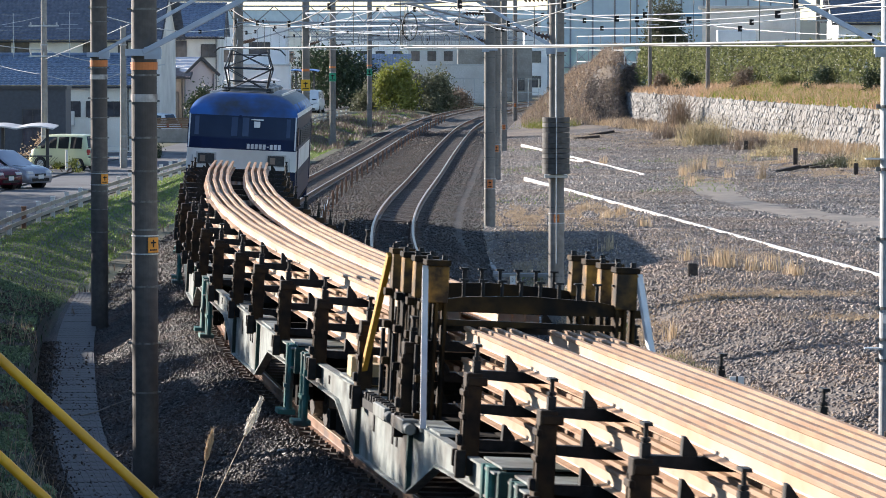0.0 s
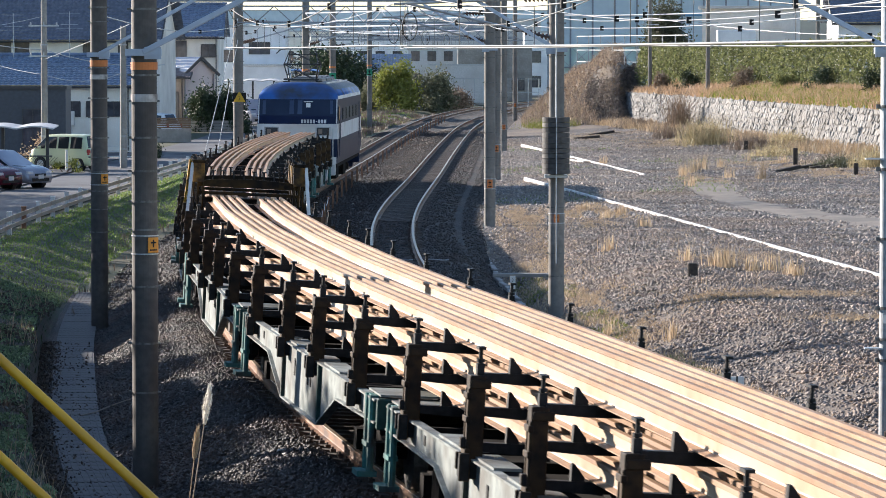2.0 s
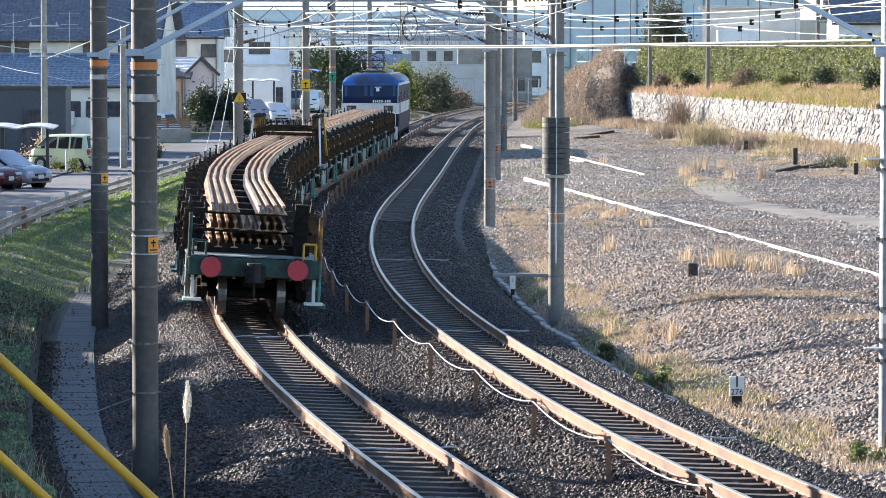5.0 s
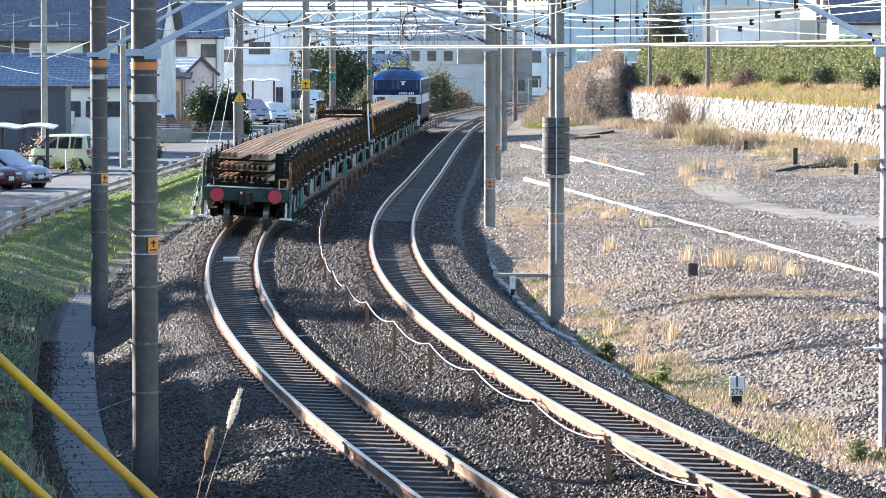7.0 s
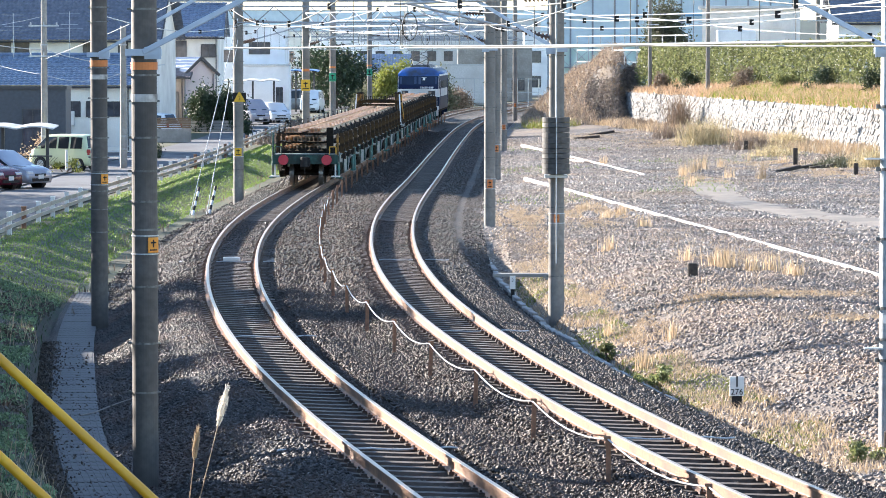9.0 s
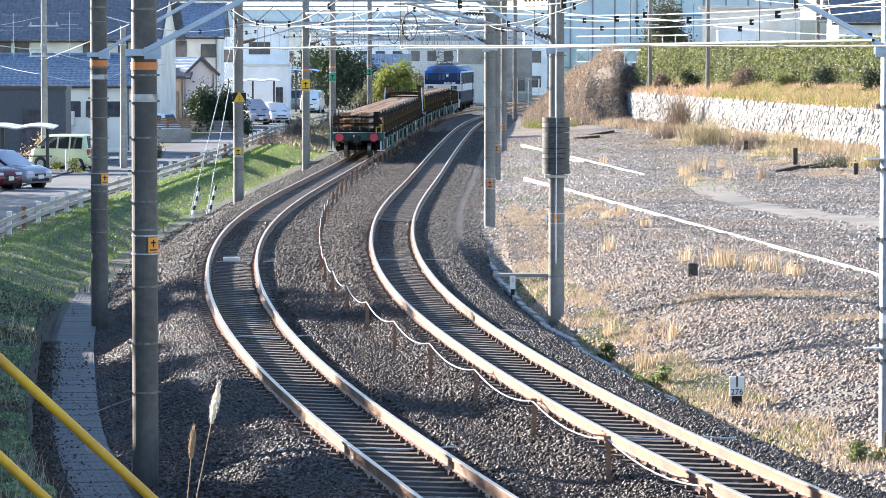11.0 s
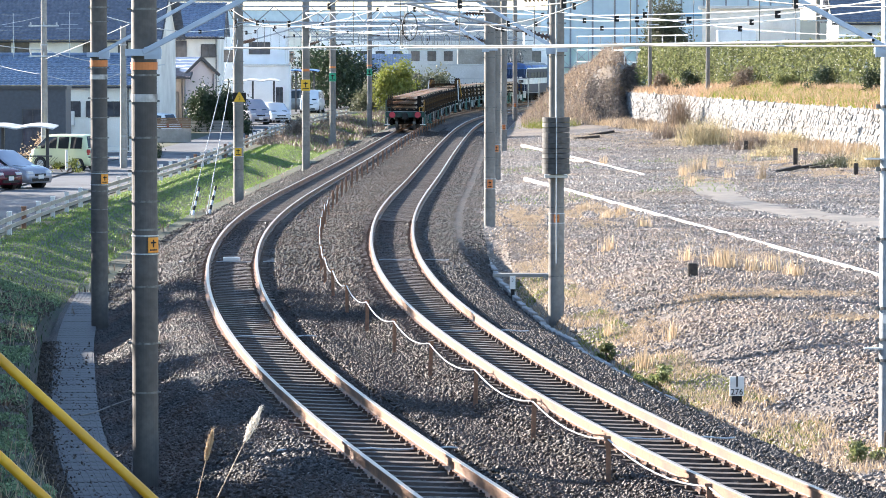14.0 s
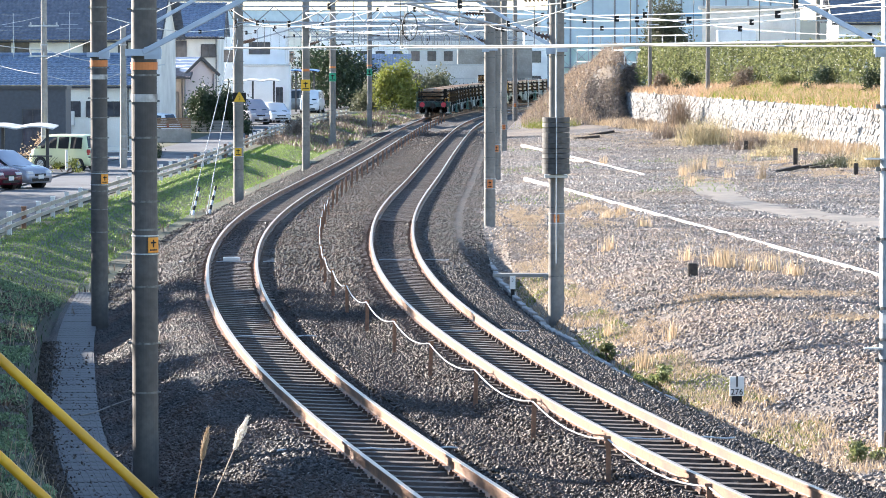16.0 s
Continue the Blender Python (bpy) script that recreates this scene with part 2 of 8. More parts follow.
def build_ground():
    us = [-420, -250, -150, -100, -70, -50, -38, -30, -24, -19, -16, -14.5, -13.5]
    us += list(np.arange(-12, -4.6, 0.4)) + [-4.5, -4.4, -4.3, -4.25, -4.1, -4.0, -3.92, -3.85, -3.8, -3.7, -3.4, -3.0, -2.7, -2.2, -1.7, -1.2, -0.95, -0.75, -0.55, 0, 0.55, 0.75, 0.95, 1.2, 1.6, 1.75, 1.9]
    vs = [-1.7, -1.2, -0.95, -0.75, -0.55, 0, 0.55, 0.75, 0.95, 1.2, 1.75, 2.1, 2.5, 2.6, 2.7, 2.85, 3.0, 3.15, 3.3] + list(np.arange(3.7, 16, 0.5))
    vs += [17, 19, 22, 26, 31, 38, 48, 62, 85, 120, 180, 300, 480]
    ys = list(np.arange(-60, 20, 5)) + list(np.arange(20, 100, 0.5)) + list(np.arange(100, 200, 1.0)) + list(np.arange(200, 300, 3))
    ys += list(np.arange(300, 460, 8)) + [480, 520, 560, 640, 760, 900, 1200, 1700, 2500, 4000]
    verts, faces, mi = [], [], []
    n = len(us) + len(vs)
    for y in ys:
        yy = min(y, 560)
        ca, cb = float(XF(yy)), float(XG(yy))
        for u in us:
            verts.append((ca + u, y))
        for v in vs:
            verts.append((cb + v, y))
    out = []
    for x, y in verts:
        z = ground_z(x, y)
        rough = 0.03 if 30 < y < 140 and abs(x - float(XF(y))) > 1.15 and abs(x - float(XG(y))) > 1.15 else 0.0
        out.append((x, y, z + rough * noise.noise((x * 0.9, y * 0.6, 0)) + 0.35 * rough * noise.noise((x * 4, y * 3, 5))))
    for j in range(len(ys) - 1):
        for i in range(n - 1):
            a = j * n + i
            faces.append((a, a + 1, a + n + 1, a + n))
            k = i + 0.5
            y = ys[j]
            if i < len(us) - 1:
                u = (us[i] + us[i + 1]) / 2
                m = 0 if u > -3.2 else (1 if u < -4.25 + 0.42 * smooth(50, 72, y) or y > 92 else 0)
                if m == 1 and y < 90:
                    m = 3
            elif i == len(us) - 1:
                m = 0
            else:
                v = (vs[i - len(us)] + vs[i - len(us) + 1]) / 2
                m = 0 if v < 2.6 else 2
            if y > 300 and m != 0:
                m = 1
            mi.append(m)
    me = raw("ground", out, faces, M_BALLAST, M_GRASS, M_GRAVEL, M_BANKSOIL, smooth=True)
    me.polygons.foreach_set("material_index", mi)
    return tagged(new("ground", me), "ballast bed, grassy verge and gravel yard along the railway", kind="structure")


build_ground()


# ---- rails and sleepers ----
RAIL = [(-0.0725, -0.174), (0.0725, -0.174), (0.0725, -0.163), (0.012, -0.145), (0.0085, -0.13), (0.0085, -0.05), (0.0325, -0.038), (0.0325, -0.006),
        (0.026, 0.0), (-0.026, 0.0), (-0.0325, -0.006), (-0.0325, -0.038), (-0.0085, -0.05), (-0.0085, -0.13), (-0.012, -0.145), (-0.0725, -0.163)]


def track_rail(line, off, high):
    verts, faces, mi = [], [], []
    ss = list(np.arange(-50, 110, 1.0)) + list(np.arange(110, 480, 2.5))
    n = len(RAIL)
    for s in ss:
        x, y, fx, fy, rx, ry = line.along(s)
        z = cant(y) if high else 0
        for a, b in RAIL:
            verts.append((x + rx * (off + a), y + ry * (off + a), z + b))
    for j in range(len(ss) - 1):
        for i in range(n):
            k = (i + 1) % n
            faces.append((j * n + i, j * n + k, (j + 1) * n + k, (j + 1) * n + i))
            mi.append(1 if 7 <= i <= 9 else 0)
    me = raw("rail", verts, faces, M_RAILSIDE, M_RAILTOP)
    me.polygons.foreach_set("material_index", mi)
    return me


def sleeper_mesh():
    bm = bmesh.new()
    for a, b in ((-1.0, -0.36), (-0.36, 0.36), (0.36, 1.0)):
        h0, h1 = (-0.178 if abs(a) > 0.5 else -0.21), (-0.178 if abs(b) > 0.5 else -0.21)
        v = []
        for x, h in ((a, h0), (b, h1)):
            v.append([bm.verts.new(p) for p in ((x, -0.14, -0.36), (x, 0.14, -0.36), (x, 0.1, h), (x, -0.1, h))])
        for i in range(4):
            bm.faces.new((v[0][i], v[0][(i + 1) % 4], v[1][(i + 1) % 4], v[1][i]))
        if a == -1.0:
            bm.faces.new(v[0][::-1])
        if b == 1.0:
            bm.faces.new(v[1])
    bmesh.ops.remove_doubles(bm, verts=bm.verts[:], dist=1e-4)
    nf = len(bm.faces)
    for r in (-0.566, 0.566):
        for d in (-1, 1):
            bm_box(bm, r + d * 0.10, 0, -0.150, 0.07, 0.09, 0.035)
            bm_tube(bm, (r + d * 0.105, 0, -0.17), (r + d * 0.105, 0, -0.105), 0.018, 0.014, 6)
    bm.faces.ensure_lookup_table()
    for f in bm.faces[nf:]:
        f.material_index = 1
    return mesh_of(bm, "sleeper", M_SLEEPER, M_CLIP)


def build_track(name, line, label):
    root = tagged(new(name), label, "railway track", "tracks of the line", "structure")
    for off, high in ((-0.566, True), (0.566, False)):
        part("rail", track_rail(line, off, high), None, root, "worn running rail with polished head and rusty web")
    sl = sleeper_mesh()
    k = 0
    far = bmesh.new()
    for s in np.arange(12, 235, 0.58):
        x, y, fx, fy, rx, ry = line.along(s)
        lean = math.asin(cant(y) / 1.132)
        m = Matrix(((rx, fx, 0, x), (ry, fy, 0, y), (0, 0, 1, cant(y) / 2), (0, 0, 0, 1))) @ Matrix.Rotation(lean, 4, "Y")
        k += 1
        if k <= 150:
            ob = new("sleeper", sl)
            ob.parent = root
            ob.matrix_local = m @ Matrix.Translation((random.uniform(-0.02, 0.02), random.uniform(-0.02, 0.02), random.uniform(-0.006, 0.002))) @ Matrix.Rotation(random.uniform(-0.012, 0.012), 4, "Z")
        else:
            n0 = len(far.verts)
            bm_box(far, 0, 0, -0.26, 2.0, 0.24, 0.16)
            far.verts.ensure_lookup_table()
            bmesh.ops.transform(far, matrix=m, verts=far.verts[n0:])
    part("distant_sleepers", far, M_SLEEPER, root, kind="stuff")


build_track("track_1", TA, "curved ballasted track with concrete sleepers")
build_track("track_2", TB, "curved ballasted track beside the fence wire")


# ---- masts, gantries and wires ----
M_ORANGE = mat("orange_band", (0.62, 0.20, 0.05), (0.52, 0.16, 0.04), 12, 0.6, 0, 0.05)
M_SIGNO = mat("sign_orange", (0.78, 0.30, 0.025), (0.66, 0.25, 0.02), 14, 0.5, 0, 0.03)
M_SIGNY = mat("sign_yellow", (0.72, 0.42, 0.02), (0.62, 0.36, 0.02), 14, 0.5, 0, 0.03)
M_SIGNG = mat("sign_green", (0.02, 0.30, 0.16), (0.02, 0.25, 0.13), 14, 0.5, 0, 0.03)
M_PALEBLUE = mat("pale_blue_bracket_paint", (0.50, 0.57, 0.68), (0.42, 0.49, 0.59), 8, 0.5, 0.05, 0.05, (0.34, 0.39, 0.46), 0.8)
M_TRUSS = mat("galvanised_truss", (0.25, 0.28, 0.33), (0.18, 0.21, 0.25), 8, 0.6, 0.2, 0.05)
M_WIRE = mat("bare_copper_wire", (0.27, 0.265, 0.26), (0.20, 0.195, 0.19), 20, 0.45, 0.4, 0.0)
M_INSUL = mat("porcelain_insulator", (0.10, 0.06, 0.045), (0.07, 0.045, 0.035), 12, 0.25, 0, 0.02)
M_INSULW = mat("white_porcelain", (0.42, 0.43, 0.45), (0.34, 0.35, 0.37), 12, 0.35, 0, 0.02)
M_WEIGHT = mat("weight_stack_iron", (0.10, 0.095, 0.09), (0.06, 0.057, 0.054), 9, 0.7, 0.2, 0.2)


def mast(x, y, z0, h, r, label, hoops=(), bands=(), plate=None, side=1, m_shaft=None):
    root = tagged(new("catenary_mast"), label, "mast", "catenary masts")
    root.location = (x, y, z0)
    b = bmesh.new()
    bm_tube(b, (0, 0, -0.4), (0, 0, h), r, r * 0.96, 32)
    part("shaft", b, m_shaft or M_POLE, root, smooth=False)
    for z in hoops:
        b = bmesh.new()
        bm_tube(b, (0, 0, z - z0 - 0.013), (0, 0, z - z0 + 0.013), r + 0.005, r + 0.005, 24)
        bm_box(b, -r - 0.02, -0.02, z - z0, 0.05, 0.04, 0.03)
        bm_box(b, r + 0.015, -0.02, z - z0, 0.035, 0.03, 0.025)
        part("steel_hoop", b, M_HOOP, root)
    for z, hh, m in bands:
        b = bmesh.new()
        bm_tube(b, (0, 0, z - z0 - hh / 2), (0, 0, z - z0 + hh / 2), r + 0.006, r + 0.006, 28)
        part("painted_band", b, m, root, "orange painted band" if m is M_ORANGE else "faded white painted band")
    if plate:
        z, w, hh, m = plate
        a = radians(38) * side
        p = part("number_plate", boxes((0, 0, 0, w, 0.012, hh), bev=0.003), m, root, "small coloured plate with dark bars")
        p.matrix_local = Matrix.Translation((math.sin(a) * (r + 0.025), -math.cos(a) * (r + 0.025), z - z0)) @ Matrix.Rotation(a, 4, "Z")
        q = part("plate_mark", boxes((0, -0.009, 0.02, w * 0.12, 0.008, hh * 0.5), (0, -0.009, hh * 0.16, w * 0.5, 0.008, hh * 0.1), (0, -0.009, -hh * 0.32, w * 0.7, 0.008, hh * 0.09)), M_BLACK, p)
        for dz in (-hh / 2 - 0.02, hh / 2 + 0.02):
            b = bmesh.new()
            bm_tube(b, (0, 0, z - z0 + dz - 0.008), (0, 0, z - z0 + dz + 0.008), r + 0.008, r + 0.008, 20)
            part("strap", b, M_STEEL, root)
    return root


M_FADED = mat("flaking_white_paint", (0.52, 0.50, 0.47), (0.20, 0.185, 0.17), 7, 0.8, 0, 0.2, (0.42, 0.37, 0.35), 1.5)
M_HOOP = mat("dark_steel_hoop", (0.20, 0.195, 0.185), (0.10, 0.097, 0.093), 14, 0.5, 0.6, 0.1)
LEFT = [(-3.93, 51.3), (-7.12, 80.7), (-7.6, 144.8), (-6.4, 182), (-6.7, 237), (-5.5, 292)]
RIGHT = [(6.42, 56.0), (2.47, 84.8), (1.41, 117.4), (2.2, 160), (3.2, 205), (5.3, 287)]
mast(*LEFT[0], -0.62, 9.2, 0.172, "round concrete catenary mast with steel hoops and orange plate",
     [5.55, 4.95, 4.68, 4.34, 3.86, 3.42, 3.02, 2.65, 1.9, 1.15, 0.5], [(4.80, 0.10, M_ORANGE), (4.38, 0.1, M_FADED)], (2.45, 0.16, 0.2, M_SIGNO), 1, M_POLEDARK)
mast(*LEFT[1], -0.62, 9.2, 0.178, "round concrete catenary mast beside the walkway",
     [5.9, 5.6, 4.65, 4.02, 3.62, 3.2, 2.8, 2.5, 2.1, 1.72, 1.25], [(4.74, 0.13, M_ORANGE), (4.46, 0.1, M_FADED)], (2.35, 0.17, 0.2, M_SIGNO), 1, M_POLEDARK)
for _i, (_x, _y) in enumerate(LEFT[2:]):
    mast(_x, _y, -0.7, 9.6, 0.19 - 0.01 * (_i == 1), "round concrete catenary mast on the grassy verge", list(np.arange(0.6, 6.5, 0.8)),
         [(4.2 - 0.1 * _i, 0.12, M_ORANGE)] if _i else [], (3.4, 0.42, 0.52, M_SIGNG if _i > 1 else M_SIGNY) if _i else (1.25, 0.25, 0.3, M_SIGNY), 0)
mast(*RIGHT[1], -0.95, 9.2, 0.172, "round concrete catenary mast beside the ditch with weight stack", [5.6, 4.9, 4.2, 3.5, 1.6, 0.6, 0.1], [], (1.36, 0.12, 0.17, M_ORANGE), 0)
for _i, (_x, _y) in enumerate(RIGHT[2:]):
    mast(_x, _y, -0.9, 9.6, 0.17, "round concrete catenary mast beside the gravel yard", list(np.arange(0.3, 6.5, 0.75)), [], (1.0, 0.16, 0.26, M_ORANGE), 0)


def steel_pole():
    root = tagged(new("steel_pole"), "pale galvanised steel pipe mast with clamps and small shelf", "mast", "catenary masts")
    root.location = (RIGHT[0][0], RIGHT[0][1], -0.9)
    b = bmesh.new()
    bm_tube(b, (0, 0, -0.3), (0, 0, 8.5), 0.14, 0.135, 24)
    part("shaft", b, M_STEEL, root)
    for z in (5.1, 4.2, 3.2, 2.2, 1.75, 1.45):
        b = bmesh.new()
        bm_tube(b, (0, 0, z - 0.02), (0, 0, z + 0.02), 0.155, 0.155, 20)
        bm_box(b, -0.17, 0, z, 0.06, 0.05, 0.06)
        part("clamp", b, M_HOOP, root)
    for z in (4.35, 1.62):
        part("shelf", boxes((-0.2, 0, z, 0.3, 0.2, 0.02), (-0.1, 0, z - 0.08, 0.03, 0.05, 0.16)), M_STEEL, root)
    part("tag", boxes((-0.05, -0.15, 2.05, 0.1, 0.01, 0.12)), M_WHITE, root)


steel_pole()


def weight_stack():
    x, y = RIGHT[1]
    root = tagged(new("tension_weight"), "dark stacked iron tension weights hung on the mast", "weight stack")
    root.location = (x - 0.02, y - 0.3, 0)
    for k in range(11):
        b = bmesh.new()
        z = 2.34 + k * 0.112
        bm_tube(b, (0, 0, z), (0, 0, z + 0.1), 0.30 - 0.005 * (k % 3), 0.30 - 0.004 * (k % 2), 28)
        part("weight_disc", b, M_WEIGHT, root)
    b = bmesh.new()
    bm_tube(b, (0, -0.31, 0.4), (0, -0.31, 6.4), 0.012, 0.012, 8)
    bm_tube(b, (0, 0, 3.5), (0, 0, 6.4), 0.02, 0.02, 8)
    part("guide_rod", b, M_STEEL, root)
    b = bmesh.new()
    bm_box(b, 0, 0.1, 2.28, 0.5, 0.4, 0.06)
    part("stop_plate", b, M_STEEL, root)


weight_stack()


def knee(x, y, z, dx, dz, label="pale blue steel knee brace of the gantry"):
    root = tagged(new("gantry_brace"), label, "bracket", "gantry braces")
    root.location = (x, y, z)
    b = bmesh.new()
    bm_bar(b, (0, -0.19, 0), (dx, -0.19, dz), 0.10, 0.075)
    part("brace_bar", bevelled(b, 0.008), M_PALEBLUE, root)
    b = bmesh.new()
    bm_box(b, 0, -0.08, 0.0, 0.46, 0.3, 0.09)
    bm_box(b, math.copysign(0.13, dx), -0.2, -0.01, 0.22, 0.02, 0.16)
    part("clamp_plate", b, M_PALEBLUE, root)


knee(LEFT[0][0], LEFT[0][1], 4.98, 1.75, 0.92)
knee(LEFT[1][0], LEFT[1][1], 4.92, 2.3, 1.3)
knee(RIGHT[0][0], RIGHT[0][1], 5.0, -1.75, 0.95)
knee(RIGHT[1][0], RIGHT[1][1], 5.02, -2.2, 1.35)
knee(RIGHT[2][0], RIGHT[2][1], 5.05, -2.2, 1.5)


def truss(a, b, z, h, n):
    """A lattice beam between two mast tops."""
    root = tagged(new("gantry_beam"), "pale lattice steel gantry beam across the tracks", "gantry", "gantry beams")
    a, b = Vector((*a, z)), Vector((*b, z))
    for dz in (0, h):
        for dn in (-0.2, 0.2):
            c = bmesh.new()
            off = Vector((0, dn, dz))
            bm_bar(c, a + off, b + off, 0.055, 0.055)
            part("chord", c, M_TRUSS, root)
    for dn in (-0.2, 0.2):
        for k in range(n):
            p, q = a.lerp(b, k / n), a.lerp(b, (k + 1) / n)
            c = bmesh.new()
            bm_bar(c, p + Vector((0, dn, 0 if k % 2 else h)), q + Vector((0, dn, h if k % 2 else 0)), 0.03, 0.03)
            part("lattice_bar", c, M_TRUSS, root)
    for k in range(0, n + 1, 2):
        p = a.lerp(b, k / n)
        c = bmesh.new()
        bm_bar(c, p + Vector((0, -0.2, h)), p + Vector((0, 0.2, h)), 0.05, 0.05)
        bm_bar(c, p + Vector((0, -0.2, 0)), p + Vector((0, 0.2, 0)), 0.05, 0.05)
        part("tie", c, M_TRUSS, root)
    return root


truss(LEFT[0], RIGHT[0], 6.6, 0.6, 14)
truss(LEFT[1], RIGHT[1], 6.35, 0.6, 14)
truss((-8.2, 117.4), RIGHT[2], 6.5, 0.65, 14)
truss(LEFT[2], (1.7, 145.5), 6.05, 0.6, 14)
truss(LEFT[3], RIGHT[3], 6.1, 0.65, 14)
truss(LEFT[4], RIGHT[4], 6.1, 0.7, 14)
truss(LEFT[5], RIGHT[5], 5.9, 0.7, 14)
truss((-8.5, 212), (4, 214), 5.75, 0.7, 16)
truss((-9, 258), (6, 262), 5.7, 0.7, 18)
truss((-9, 310), (4, 313), 5.9, 0.9, 16)
truss((-12, 345), (3, 348), 6.2, 1.0, 16)
truss((-14, 380), (3, 383), 6.4, 0.9, 16)


def strand(name, pts, r, m, parent=None, res=1):
    cu = bpy.data.curves.new(name, "CURVE")
    cu.dimensions, cu.bevel_depth, cu.bevel_resolution = "3D", r, res
    sp = cu.splines.new("POLY")
    sp.points.add(len(pts) - 1)
    for p, q in zip(sp.points, pts):
        p.co = (*q, 1)
    cu.materials.append(m)
    dep = bpy.data.objects.new(name, cu)
    me = bpy.data.meshes.new_from_object(dep)
    bpy.data.objects.remove(dep)
    ob = new(name, me)
    ob.parent = parent
    return ob


def catenary(line, label, stagger):
    root = tagged(new("overhead_wire"), label, "overhead wire", "overhead lines")
    sup = [6, 33, 65, 99, 127, 164, 205, 255, 300, 350, 400]
    con, mes = [], []
    for k in range(len(sup) - 1):
        for i in range(16):
            f = i / 16
            s0, s1 = sup[k], sup[k + 1]
            g = []
            for s, sg in ((s0, k), (s1, k + 1)):
                x, y, fx, fy, rx, ry = line.along(s)
                o = stagger * (1 if sg % 2 else -1)
                g.append((x + rx * o, y + ry * o))
            x = g[0][0] + (g[1][0] - g[0][0]) * f
            y = g[0][1] + (g[1][1] - g[0][1]) * f
            con.append((x, y, 5.07 - 0.02 * math.sin(math.pi * f)))
            mes.append((x, y, 5.45 + 0.55 * (2 * f - 1) ** 2))
    strand("contact_wire", con, 0.012, M_WIRE, root)
    strand("messenger_wire", mes, 0.009, M_HOOP, root)
    for i in range(2, len(con), 3):
        if con[i][1] < 300:
            strand("dropper", [con[i], mes[i]], 0.005, M_HOOP, root)
    for i in range(3, len(con), 4):
        if con[i][1] < 170:
            b = bmesh.new()
            bm_tube(b, Vector(mes[i]) + Vector((0, 0, -0.05)), Vector(mes[i]) + Vector((0, 0, 0.05)), 0.03, 0.03, 8)
            part("hanger_ear", b, M_BLACK, root)
    return sup


def cantilever(line, s, off, mx, my):
    """Hinged bracket with insulators that holds the wires off a mast."""
    root = tagged(new("cantilever_bracket"), "steel pipe cantilever with porcelain insulators", "bracket", "cantilevers")
    x, y, *_ = line.along(s)
    a, b = Vector((mx, my, 6.15)), Vector((mx, my, 5.25))
    tip = Vector((x + off, y, 6.02))
    d = (tip - a).normalized()
    k = bmesh.new()
    bm_tube(k, a + d * 0.75, tip + d * 0.3, 0.028, 0.028, 8)
    bm_tube(k, b + (tip - b).normalized() * 0.75, tip, 0.028, 0.028, 8)
    part("pipe_frame", k, M_STEEL, root)
    for p, v in ((a, d), (b, (tip - b).normalized())):
        k = bmesh.new()
        for i in range(6):
            q = p + v * (0.22 + 0.09 * i)
            bm_tube(k, q, q + v * 0.045, 0.075, 0.05, 12)
        bm_tube(k, p, p + v * 0.8, 0.028, 0.028, 8)
        part("insulator", k, M_INSUL, root)
    k = bmesh.new()
    bm_tube(k, tip + Vector((0, 0, 0)), tip + Vector((0, 0, -0.45)), 0.02, 0.02, 6)
    bm_tube(k, tip + Vector((0, 0, -0.45)), Vector((x, y, 5.09)), 0.016, 0.016, 6)
    part("steady_arm", k, M_STEEL, root)
    k = bmesh.new()
    n = 14
    c = tip + Vector((0.05, -0.05, -0.5))
    for i in range(n):
        t0, t1 = 2 * math.pi * i / n, 2 * math.pi * (i + 1) / n
        bm_tube(k, c + Vector((0.16 * math.sin(t0), 0, 0.3 * math.cos(t0))), c + Vector((0.16 * math.sin(t1), 0, 0.3 * math.cos(t1))), 0.012, 0.012, 6)
    part("jumper_loop", k, M_BLACK, root)


catenary(TA, "contact and messenger wires above the first track", 0.15)
catenary(TB, "contact and messenger wires above the second track", 0.15)
for _s, (_x, _y) in ((127, LEFT[2]), (164, LEFT[3]), (218, LEFT[4]), (273, LEFT[5])):
    cantilever(TA, _s, 0.1, _x, _y)
for _s, (_x, _y) in ((65, RIGHT[1]), (98, RIGHT[2]), (141, RIGHT[3]), (186, RIGHT[4])):
    cantilever(TB, _s, -0.1, _x, _y)


def feeder(name, pts, r, m, sag, label, beads=0):
    root = tagged(new(name), label, "cable", "line cables")
    line = []
    for a, b in zip(pts[:-1], pts[1:]):
        for i in range(12):
            f = i / 12
            p = Vector(a).lerp(Vector(b), f)
            line.append((p.x, p.y, p.z - sag * 4 * f * (1 - f)))
    line.append(pts[-1])
    strand("strand", line, r, m, root)
    for i in range(3, len(line), max(beads, 1)):
        if beads:
            b = bmesh.new()
            bm_box(b, line[i][0], line[i][1], line[i][2], 0.09, 0.06, 0.12)
            part("cable_clip", b, M_BLACK, root)
    return root


feeder("feeder_cable", [(-7.3, 81, 5.8), (-7.4, 144.8, 6.0), (-1.5, 117, 6.4), (8.5, 60, 5.9)], 0.014, M_INSULW, 0.35, "thick pale feeder cable with dark clips", 4)
feeder("feeder_cable", [(-6.2, 182, 6.1), (2.4, 117.4, 5.75), (9.5, 58, 6.0)], 0.013, M_INSULW, 0.3, "thick pale feeder cable with dark clips", 4)
feeder("feeder_cable", [(1.41, 117.4, 5.75), (2.47, 84.8, 5.85), (6.4, 56, 5.75)], 0.012, M_INSULW, 0.25, "pale feeder cable along the yard", 3)
feeder("feeder_cable", [(2.2, 117, 6.3), (4.5, 84, 5.7), (11, 70, 5.32)], 0.011, M_INSULW, 0.2, "pale feeder cable along the yard", 4)
